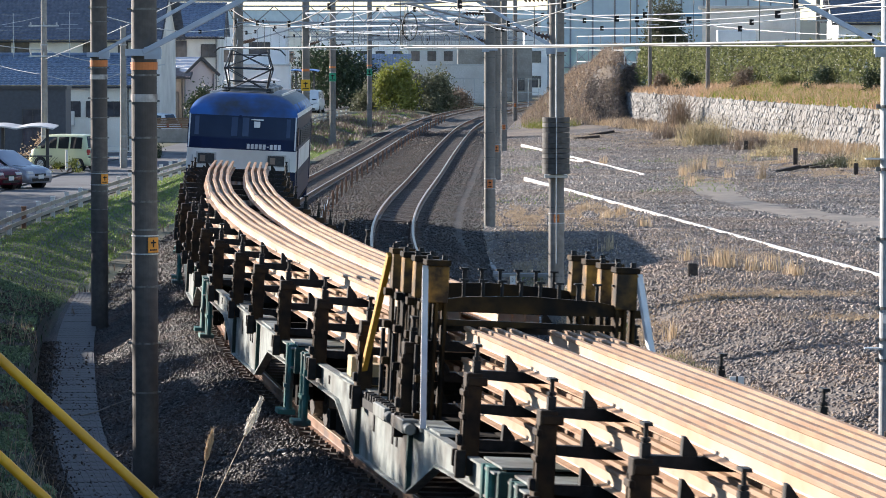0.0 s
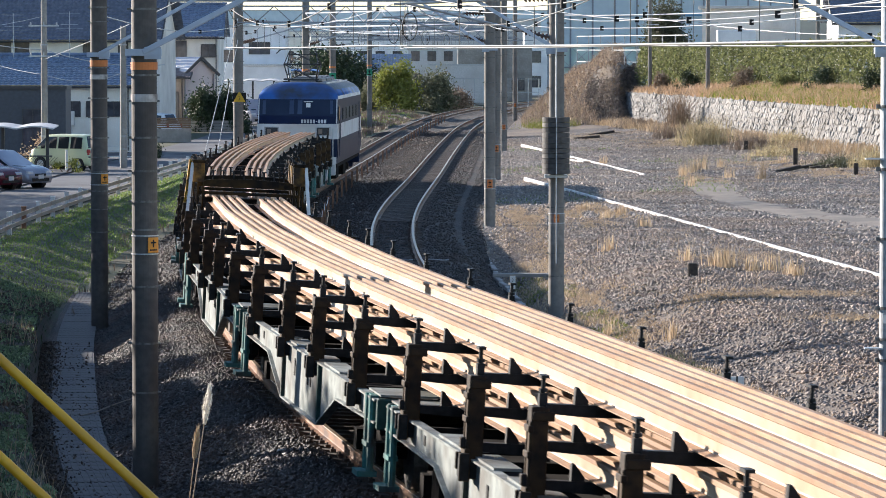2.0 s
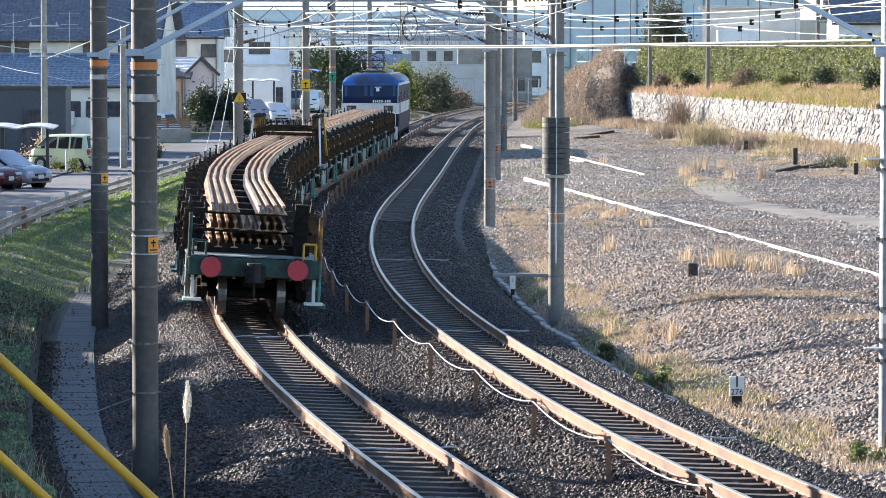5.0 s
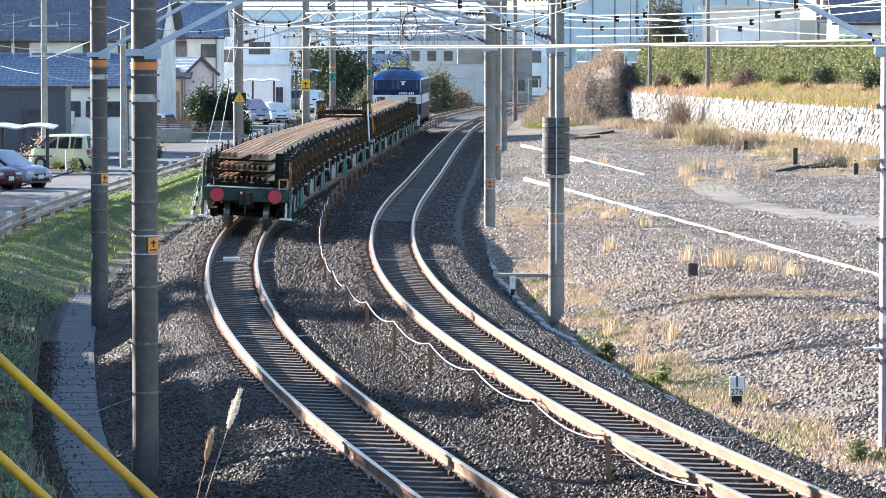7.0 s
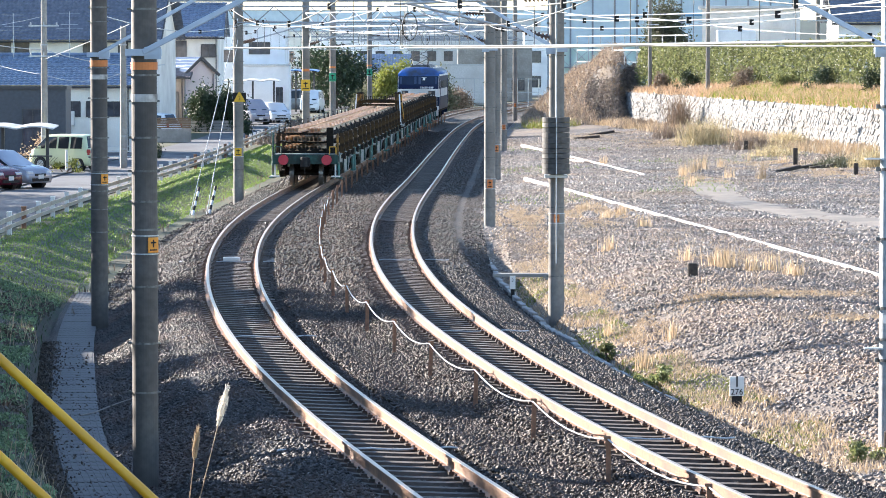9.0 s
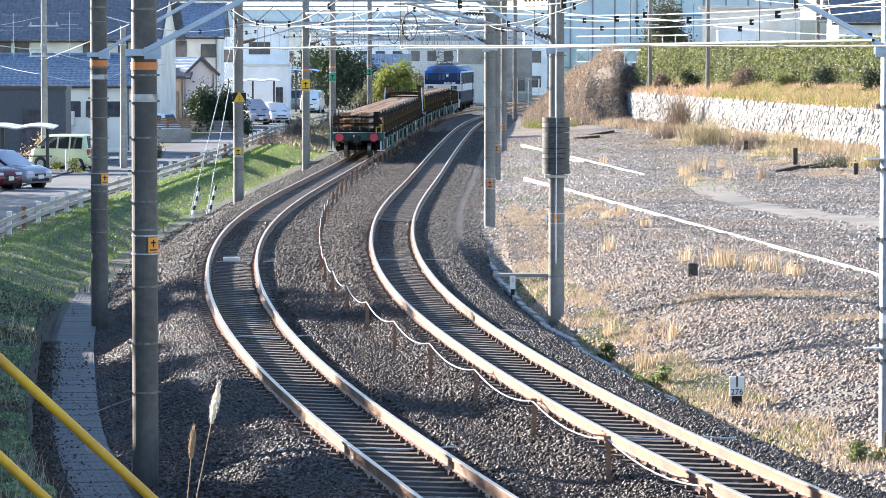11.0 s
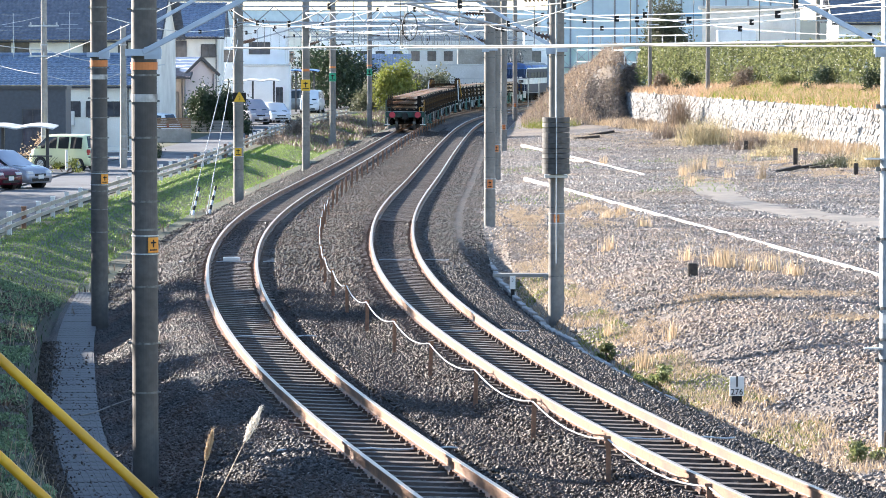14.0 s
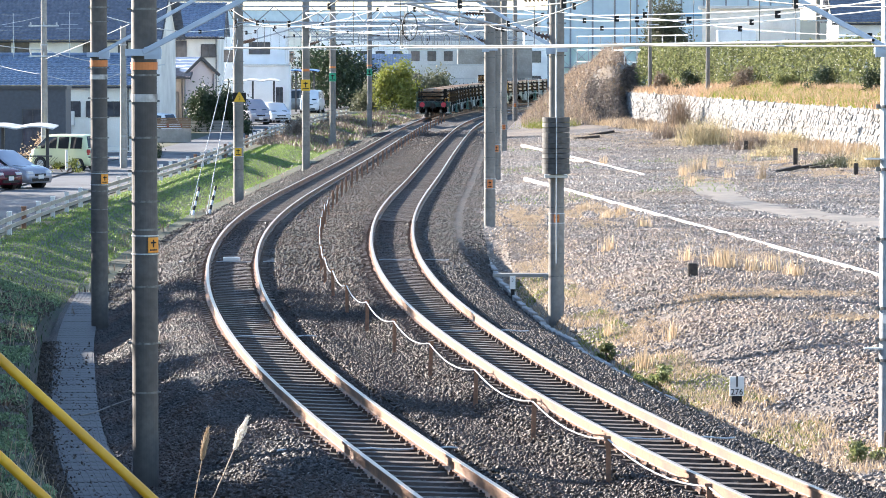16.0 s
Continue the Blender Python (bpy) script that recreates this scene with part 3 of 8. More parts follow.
feeder("guy_wire", [(-7.6, 144.6, 6.2), (-8.9, 136.5, -0.85)], 0.014, M_INSULW, 0.0, "taut galvanised guy wire")
feeder("guy_wire", [(-7.6, 144.6, 5.4), (-8.35, 137.2, -0.85)], 0.014, M_INSULW, 0.0, "taut galvanised guy wire")
for _x, _y in ((-8.82, 137.0), (-8.28, 137.7)):
    _r = tagged(new("guy_guard"), "black and yellow striped guy wire guard", "guard")
    for _k in range(6):
        _b = bmesh.new()
        bm_tube(_b, (_x + _k * 0.03, _y + _k * 0.18, -0.8 + _k * 0.16), (_x + _k * 0.03 + 0.03, _y + _k * 0.18 + 0.18, -0.64 + _k * 0.16), 0.05, 0.05, 10)
        part("guard_ring", _b, M_BLACK if _k % 2 else M_WHITE, _r)


# ---- line-side ----
def walkway():
    root = tagged(new("walkway"), "narrow path of grey ribbed concrete slabs", "pavement", "", "structure")
    b = bmesh.new()
    bm_box(b, 0, 0, 0, 0.74, 0.4985, 0.06)
    for k in range(8):
        bm_box(b, -0.315 + 0.09 * k, 0, 0.033, 0.04, 0.4965, 0.008)
    me = mesh_of(b, "slab", M_PATH)
    for s in np.arange(18, 73, 0.5):
        x, y, fx, fy, rx, ry = TA.along(s)
        o = -3.57 + 0.29 * smooth(50, 72, y)
        ob = part("slab", me, None, root)
        j = 0.004 * random.uniform(-1, 1)
        ob.matrix_local = Matrix(((rx, fx, 0, x + rx * (o + j)), (ry, fy, 0, y + ry * o), (0, 0, 1, -0.735 + j), (0, 0, 0, 1))) @ Matrix.Rotation(j * 0.8, 4, "Y")


walkway()


def wire_fence():
    root = tagged(new("track_fence"), "low rusty post fence with sagging white rope between tracks", "fence")
    b = bmesh.new()
    bm_box(b, 0, 0, 0.2, 0.04, 0.04, 0.82)
    bm_box(b, 0.012, 0, 0.2, 0.065, 0.01, 0.82)
    bm_box(b, 0, 0, 0.6, 0.08, 0.05, 0.03)
    me = mesh_of(b, "post", M_POSTRUST)
    tops = []
    s = 11.4
    while s < 268:
        xa, ya = TA.at(s)
        xb, yb = TB.at(s)
        f = 0.61 - 0.08 * smooth(52, 88, ya) - 0.2 * smooth(95, 165, ya)
        x, y = xa + (xb - xa) * f, ya + (yb - ya) * f
        o = part("post", me, None, root)
        j = random.uniform(-1, 1)
        o.matrix_local = Matrix.Translation((x, y, -0.22)) @ Matrix.Rotation(0.05 * j, 4, "Y") @ Matrix.Rotation(0.04 * random.uniform(-1, 1), 4, "X")
        tops.append(Vector((x, y, 0.36)))
        s += 5.15
    for a, c in zip(tops[:-1], tops[1:]):
        pts = [tuple(a.lerp(c, i / 8) - Vector((0, 0, 0.13 * 4 * (i / 8) * (1 - i / 8)))) for i in range(9)]
        strand("rope", pts, 0.011 if a.y < 120 else 0.007, M_INSULW if a.y < 120 else M_POSTRUST, root)


M_POSTRUST = mat("rusty_post", (0.28, 0.14, 0.08), (0.16, 0.085, 0.055), 10, 0.8, 0.1, 0.2)
wire_fence()


def ditch_kerb():
    root = tagged(new("drain_kerb"), "broken line of pale concrete kerb stones along the ditch", "kerb", "", "structure")
    b = bmesh.new()
    bm_box(b, 0, 0, 0, 0.13, 0.98, 0.3)
    me = mesh_of(bevelled(b, 0.015), "kerb_stone", M_CONC)
    for s in np.arange(22, 120, 1.0):
        x, y, fx, fy, rx, ry = TB.along(s)
        o = 2.62 + 0.1 * noise.noise((s * 0.2, 0, 0))
        j = random.uniform(-1, 1)
        ob = part("kerb_stone", me, None, root)
        ob.matrix_local = Matrix(((rx, fx, 0, x + rx * o), (ry, fy, 0, y + ry * o), (0, 0, 1, -0.83 + 0.03 * j), (0, 0, 0, 1))) @ Matrix.Rotation(0.05 * j, 4, "Z")


ditch_kerb()


def ditch_slab():
    """Flat concrete slab that bridges the ditch beside the mast."""
    root = tagged(new("ditch_slab"), "flat pale concrete slab laid across the ditch", "slab")
    root.location = (2.0, 98.0, -0.64)
    part("slab", boxes((0, 0, 0, 1.5, 0.34, 0.09), bev=0.012), M_CONC, root)
    part("support", boxes((-0.62, 0, -0.13, 0.2, 0.3, 0.2), (0.62, 0, -0.13, 0.2, 0.3, 0.2)), M_CONC, root)


ditch_slab()


def letters(txt, size, m, parent, loc, name="lettering"):
    cu = bpy.data.curves.new(name, "FONT")
    cu.body, cu.size, cu.extrude, cu.align_x, cu.align_y = txt, size, 0.004, "CENTER", "CENTER"
    tmp = bpy.data.objects.new(name, cu)
    me = bpy.data.meshes.new_from_object(tmp)
    bpy.data.objects.remove(tmp)
    me.materials.append(m)
    ob = new(name, me)
    ob.parent = parent
    ob.matrix_local = Matrix.Translation(loc) @ Matrix.Rotation(math.pi / 2, 4, "X")
    return ob


def km_post(x, y, z, w, h, texts, label):
    root = tagged(new("kilometre_post"), label, "marker post")
    root.location = (x, y, z)
    part("board", boxes((0, 0, h * 0.72, w, 0.05, h * 0.56), bev=0.006), M_WHITE, root)
    part("base", boxes((0, 0.02, h * 0.2, w * 0.7, 0.05, h * 0.5)), M_BLACK, root)
    for t, sz, zz in texts:
        letters(t, sz, M_BLACK, root, (0, -0.03, zz), "numeral")


km_post(4.78, 63.2, ground_z(4.78, 63.2) - 0.05, 0.235, 0.56, [("1", 0.26, 0.47), ("276", 0.135, 0.31)], "white kilometre post with black numerals on the slope")
km_post(1.62, 90.5, -0.78, 0.13, 0.55, [("3", 0.1, 0.45)], "small white marker post beside the drain")


def small_posts():
    for x, y, h, w in ((15.7, 173.7, 0.78, 0.2), (5.75, 89.6, 0.3, 0.22), (2.9, 212, 0.5, 0.12), (6.35, 55.5, 0.3, 0.09), (15.2, 195.6, 0.5, 0.2), (17.0, 160.4, 0.5, 0.18)):
        r = tagged(new("stump_post"), "short dark weathered timber stump post", "post", "stump posts")
        r.location = (x, y, ground_z(x, y))
        b = bmesh.new()
        bm_box(b, 0, 0, h / 2 - 0.1, w, w, h + 0.2)
        part("stump", bevelled(b, 0.02), M_STUMP, r)
    for x, y, l, a in ((14.7, 166.8, 2.0, 50), (15.9, 169.2, 1.9, 35), (8.4, 228, 1.6, -20), (16.4, 168.2, 1.2, 12), (9.6, 236, 2.0, 40)):
        r = tagged(new("old_sleeper"), "discarded dark timber sleeper lying on gravel", "timber", "discarded sleepers")
        r.location = (x, y, ground_z(x, y) + 0.08)
        r.rotation_euler = (0.05, radians(-6), radians(a))
        part("beam", boxes((0, 0, 0, l, 0.2, 0.16), bev=0.02), M_STUMP, r)


M_STUMP = mat("weathered_dark_timber", (0.075, 0.058, 0.045), (0.035, 0.028, 0.024), 9, 0.9, 0, 0.3)
small_posts()


def yard_kerb(a, b, n):
    root = tagged(new("yard_edging"), "thin white painted edging line across the gravel yard", "kerb", "yard edgings")
    a, b = Vector(a), Vector(b)
    for k in range(n):
        p, q = a.lerp(b, k / n), a.lerp(b, (k + 0.97) / n)
        z0 = z1 = -0.185
        c = bmesh.new()
        bm_bar(c, (p.x, p.y, z0), (q.x, q.y, z1), 0.095, 0.2)
        part("edging_stone", bevelled(c, 0.012), M_WHITE, root)


yard_kerb((3.3, 157), (10.2, 86.5), 34)
yard_kerb((4.3, 213), (8.35, 161), 22)
yard_kerb((5.6, 185), (6.5, 180), 3)


def track_fittings():
    for line, s, box in ((TA, 75.5, True), (TB, 76.5, False), (TA, 30.5, False), (TA, 50.5, False), (TB, 52.0, False), (TB, 32, False)):
        x, y, fx, fy, rx, ry = line.along(s)
        r = tagged(new("bond_cable"), "pale bonding cable laid across the sleepers", "cable", "bonding cables")
        r.matrix_world = Matrix(((rx, fx, 0, x), (ry, fy, 0, y), (0, 0, 1, cant(y) / 2), (0, 0, 0, 1)))
        for u0, u1 in ((-1.35, -0.72), (-0.42, 0.42), (0.72, 1.3)):
            pts = [(u0 + (u1 - u0) * i / 6, 0.05 * noise.noise((i * 0.7, s, 0)), -0.165 + 0.012 * math.sin(i)) for i in range(7)]
            strand("cable_run", pts, 0.014, M_INSULW, r)
        if box:
            q = tagged(new("track_box"), "small white signalling box between the rails", "signal box")
            q.matrix_world = r.matrix_world @ Matrix.Translation((-0.05, 0.35, -0.12))
            part("case", boxes((0, 0, 0, 0.42, 0.16, 0.1), bev=0.015), M_WHITE, q)


track_fittings()


# ---- left of the line: road, rail and houses ----
def flat_z(x, y):
    return ground_z(x, y)


M_STUCCO = mat("cream_stucco", (0.86, 0.83, 0.76), (0.80, 0.77, 0.70), 12, 0.9, 0, 0.1, (0.64, 0.61, 0.55), 0.5)
M_STUCCOW = mat("white_stucco", (0.88, 0.88, 0.88), (0.83, 0.83, 0.83), 12, 0.9, 0, 0.1, (0.70, 0.70, 0.70), 0.5)
M_BROWNWALL = mat("taupe_siding", (0.30, 0.26, 0.23), (0.25, 0.215, 0.19), 8, 0.8, 0, 0.1)
M_PINK = mat("pale_pink_wall", (0.66, 0.56, 0.54), (0.6, 0.5, 0.48), 12, 0.9, 0, 0.1)
M_TILE = mat("blue_roof_tile", (0.145, 0.20, 0.30), (0.085, 0.122, 0.195), 4, 0.3, 0, 0.1, spread=0.25)
M_SLATE = mat("dark_slate_roof", (0.14, 0.155, 0.20), (0.09, 0.10, 0.135), 4, 0.45, 0, 0.1, spread=0.2)
M_CHARCOAL = mat("charcoal_siding", (0.07, 0.078, 0.095), (0.055, 0.06, 0.073), 6, 0.6, 0, 0.1)
M_FRAME = plain("window_frame_dark", (0.05, 0.05, 0.055), 0.5)
M_CURTAIN = mat("window_glass_dim", (0.07, 0.08, 0.10), (0.03, 0.035, 0.045), 2, 0.1, 0, 0.0)
M_BLUESHEET = mat("blue_corrugated_sheet", (0.04, 0.16, 0.42), (0.03, 0.12, 0.33), 4, 0.5, 0, 0.1)
M_CORR = mat("grey_corrugated_wall", (0.60, 0.60, 0.60), (0.50, 0.50, 0.50), 6, 0.6, 0.1, 0.1, (0.45, 0.44, 0.43), 0.4)


def window(root, x, y, z, w, h, m=None):
    """A framed window on a wall that faces -y."""
    f = part("window", boxes((0, 0, h / 2, w, 0.06, 0.05), (0, 0, -h / 2, w + 0.06, 0.1, 0.05), (-w / 2, 0, 0, 0.05, 0.06, h), (w / 2, 0, 0, 0.05, 0.06, h), (0, 0.01, 0, 0.04, 0.05, h)), M_FRAME, root)
    f.location = (x, y - 0.03, z)
    part("pane", boxes((0, 0.015, 0, w - 0.04, 0.02, h - 0.04)), m or M_CURTAIN, f)


def roof_slope(root, x0, x1, y0, z0, y1, z1, m, row=0.3, wave=0.28):
    """A tiled roof plane from the eave (y0, z0) to the ridge (y1, z1), laid in lapped courses of waved tiles."""
    n = max(3, int(math.hypot(y1 - y0, z1 - z0) / row))
    verts, faces = [], []
    cols = int((x1 - x0) / wave * 4) + 1
    for k in range(n):
        for e, lift in ((0.0, 0.05), (1.0, 0.0)):
            f = (k + e) / n
            for i in range(cols + 1):
                x = x0 + (x1 - x0) * i / cols
                bump = 0.035 * (0.5 + 0.5 * math.cos(i * math.pi / 2))
                verts.append((x, y0 + (y1 - y0) * f, z0 + (z1 - z0) * f + lift + bump))
    w = cols + 1
    for k in range(2 * n - 1):
        for i in range(cols):
            a = k * w + i
            faces.append((a, a + 1, a + w + 1, a + w))
    return part("roof_slope", raw("roof_slope", verts, faces, m), None, root, "lapped tile courses")


def house(x, y, w, d, eave, rise, yaw, wall, roof, label, wins=(), ridge="x", over=0.45, base=None, hip=0):
    """A gabled house whose front wall is centred on (x, y) and faces -y before its turn."""
    z0 = flat_z(x, y) - 0.3 if base is None else base
    root = tagged(new("house"), label, "house", "houses by the road")
    root.matrix_world = Matrix.Translation((x, y, z0)) @ Matrix.Rotation(radians(yaw), 4, "Z")
    H = eave - z0
    b = bmesh.new()
    if ridge == "x":
        prism(b, [(0, 0), (d, 0), (d, H), (d / 2, H + rise * 0.97), (0, H)], 0, -w / 2, w / 2)
    else:
        prism(b, [(-w / 2, 0), (w / 2, 0), (w / 2, H), (0, H + rise * 0.97), (-w / 2, H)], 1, 0, d)
    part("wall", b, wall, root)
    part("foundation", boxes((0, d / 2, 0.25, w + 0.06, d + 0.06, 0.5)), M_CONC, root)
    if ridge == "x":
        k = rise / (d / 2)
        roof_slope(root, -w / 2 - over, w / 2 + over, -over, H - over * k + 0.06, d / 2, H + rise + 0.06, roof)
        roof_slope(root, -w / 2 - over, w / 2 + over, d + over, H - over * k + 0.06, d / 2, H + rise + 0.06, roof)
        b = bmesh.new()
        bm_tube(b, (-w / 2 - over, d / 2, H + rise + 0.1), (w / 2 + over, d / 2, H + rise + 0.1), 0.12, 0.12, 8)
        part("ridge_cap", b, roof, root)
        b = bmesh.new()
        for sx in (-1, 1):
            bm_bar(b, (sx * (w / 2 + over), -over, H - over * k), (sx * (w / 2 + over), d / 2, H + rise), 0.05, 0.2)
        part("bargeboard", b, M_FRAME, root)
        b = bmesh.new()
        bm_tube(b, (-w / 2 - over, -over - 0.06, H - over * k), (w / 2 + over, -over - 0.06, H - over * k), 0.06, 0.06, 8)
        part("gutter", b, M_FRAME, root)
    else:
        k = rise / (w / 2)
        for sx in (-1, 1):
            o = roof_slope(root, -over, d + over, -w / 2 - over, H - over * k + 0.06, 0, H + rise + 0.06, roof)
            o.matrix_local = Matrix.Rotation(math.pi / 2 * sx, 4, "Z") @ Matrix.Translation((0 if sx > 0 else -d, 0, 0))
            b = bmesh.new()
            bm_bar(b, (sx * (w / 2 + over), -over, H - over * k + 0.02), (0, -over, H + rise + 0.02), 0.05, 0.2)
            part("bargeboard", b, M_FRAME, root)
    for wx, wz, ww, wh in wins:
        window(root, wx, 0, wz - z0, ww, wh)
    b = bmesh.new()
    bm_tube(b, (w / 2 - 0.15, -0.06, 0.2), (w / 2 - 0.15, -0.06, H - 0.1), 0.035, 0.035, 8)
    part("downpipe", b, M_FRAME, root)
    return root


# long tiled wing with its taller house behind, then two further houses
house(-22.3, 205, 11.8, 6.6, 3.28, 1.4, 0, M_STUCCO, M_TILE, "cream house wing with blue tiled roof", [(2.8, 1.94, 0.86, 0.78), (5.0, 1.94, 0.78, 0.75), (3.85, 1.94, 0.6, 0.8)])
house(-25.8, 252, 14.4, 9, 6.15, 4.2, -5, M_STUCCO, M_SLATE, "two-storey cream house with dark slate roof", [(-2.6, 5.25, 0.9, 0.75), (-1.4, 5.25, 0.9, 0.75), (2.9, 5.25, 0.6, 0.75), (5.2, 5.25, 0.6, 0.75)], over=0.6)
house(-18.2, 276, 4.6, 7, 6.15, 2.1, 0, M_STUCCO, M_TILE, "two-storey cream house with blue tiled roof", [(-0.9, 5.1, 1.9, 1.2), (1.6, 5.0, 1.0, 0.9), (-1.0, 1.6, 0.8, 2.2)])
house(-16.7, 268, 2.3, 3.4, 3.5, 1.0, 32, M_PINK, M_TILE, "small pink gabled annex with blue tiles", [], "y", 0.25)
house(-18.6, 266, 1.9, 5, 3.2, 0.4, 0, M_BROWNWALL, M_SLATE, "narrow brown entrance wing with dark door", [(0.2, 1.2, 0.7, 2.0)])


def block(name, x, y, w, d, top, m, label, yaw=0, base=None, wins=(), cat="building", parapet=True):
    z0 = flat_z(x, y) - 0.3 if base is None else base
    root = tagged(new(name), label, cat)
    root.matrix_world = Matrix.Translation((x, y, z0)) @ Matrix.Rotation(radians(yaw), 4, "Z")
    H = top - z0
    part("wall", boxes((0, d / 2, H / 2, w, d, H)), m, root)
    if parapet:
        for px, py, pw, pd in ((0, -0.03, w + 0.12, 0.12), (w / 2, d / 2 + 0.04, 0.12, d), (-w / 2, d / 2 + 0.04, 0.12, d)):
            part("parapet", boxes((px, py, H, pw, pd, 0.16)), M_STEEL if m is not M_CHARCOAL else M_FRAME, root)
    part("foundation", boxes((0, d / 2, 0.2, w + 0.05, d + 0.05, 0.4)), M_CONC, root)
    for wx, wz, ww, wh in wins:
        window(root, wx, 0, wz - z0, ww, wh)
    return root


block("garage", -21.2, 190, 5.6, 6, 3.2, M_CHARCOAL, "low charcoal clad garage with flat roof", 3, wins=[(1.2, 1.2, 1.0, 1.9)])
block("white_building", -15.0, 302, 5.6, 8, 6.9, M_STUCCOW, "white two-storey flat roofed house", 0, wins=[(0.8, 5.2, 1.6, 0.9), (-1.5, 4.6, 1.0, 0.9), (1.6, 2.0, 0.9, 1.2)])
block("white_annex", -13.5, 298, 3.5, 4, 3.9, M_STUCCOW, "white narrow annex of the flat roofed house", 0, wins=[(1.0, 1.6, 0.5, 1.2)])


def awning(x, y, w, d, z, m, label, posts=True):
    root = tagged(new("carport"), label, "carport")
    root.location = (x, y, 0)
    verts, faces = [], []
    n = 40
    for j, yy in enumerate((0, d)):
        for i in range(n + 1):
            xx = -w / 2 + w * i / n
            verts.append((xx, yy, z + 0.11 * abs(math.sin(i * math.pi * 3 / n)) + 0.1 * j))
    for i in range(n):
        faces.append((i, i + 1, n + 2 + i, n + 1 + i))
    me = raw("roof_sheet", verts, faces, m)
    bm = bmesh.new()
    bm.from_mesh(me)
    bmesh.ops.solidify(bm, geom=bm.faces[:], thickness=0.06)
    bm.to_mesh(me)
    bm.free()
    part("roof_sheet", me, None, root, "wavy pale roof sheet")
    for px in (-w / 2 + 0.3, 0.0, w / 2 - 0.5):
        b = bmesh.new()
        bm_box(b, px, d - 0.2, z / 2 - 0.3, 0.14, 0.14, z + 0.6)
        part("post", b, M_FRAME, root)
    return root


awning(-19.85, 173.5, 5.0, 2.6, 1.55, M_CORR, "carport with wavy pale sheet roof and dark posts")
awning(-14.4, 293, 4.2, 2.5, 2.7, M_CORR, "pale sheet awning over the parked cars")
awning(-13.0, 342, 4.2, 3.0, 3.2, M_BLUESHEET, "blue sheet roofed carport")


def lattice_screen():
    root = tagged(new("lattice_fence"), "dark wooden lattice fence under the carport", "fence")
    root.location = (-19.6, 175.5, -0.4)
    for k in range(26):
        for a in (1, -1):
            b = bmesh.new()
            bm_bar(b, (-1.8 + k * 0.14, 0.01 * a, 0), (-1.8 + k * 0.14 + a * 0.55, 0.01 * a, 0.62), 0.02, 0.015)
            part("slat", b, M_FRAME, root)
    part("top_rail", boxes((0, 0, 0.66, 4, 0.05, 0.06)), M_FRAME, root)


lattice_screen()


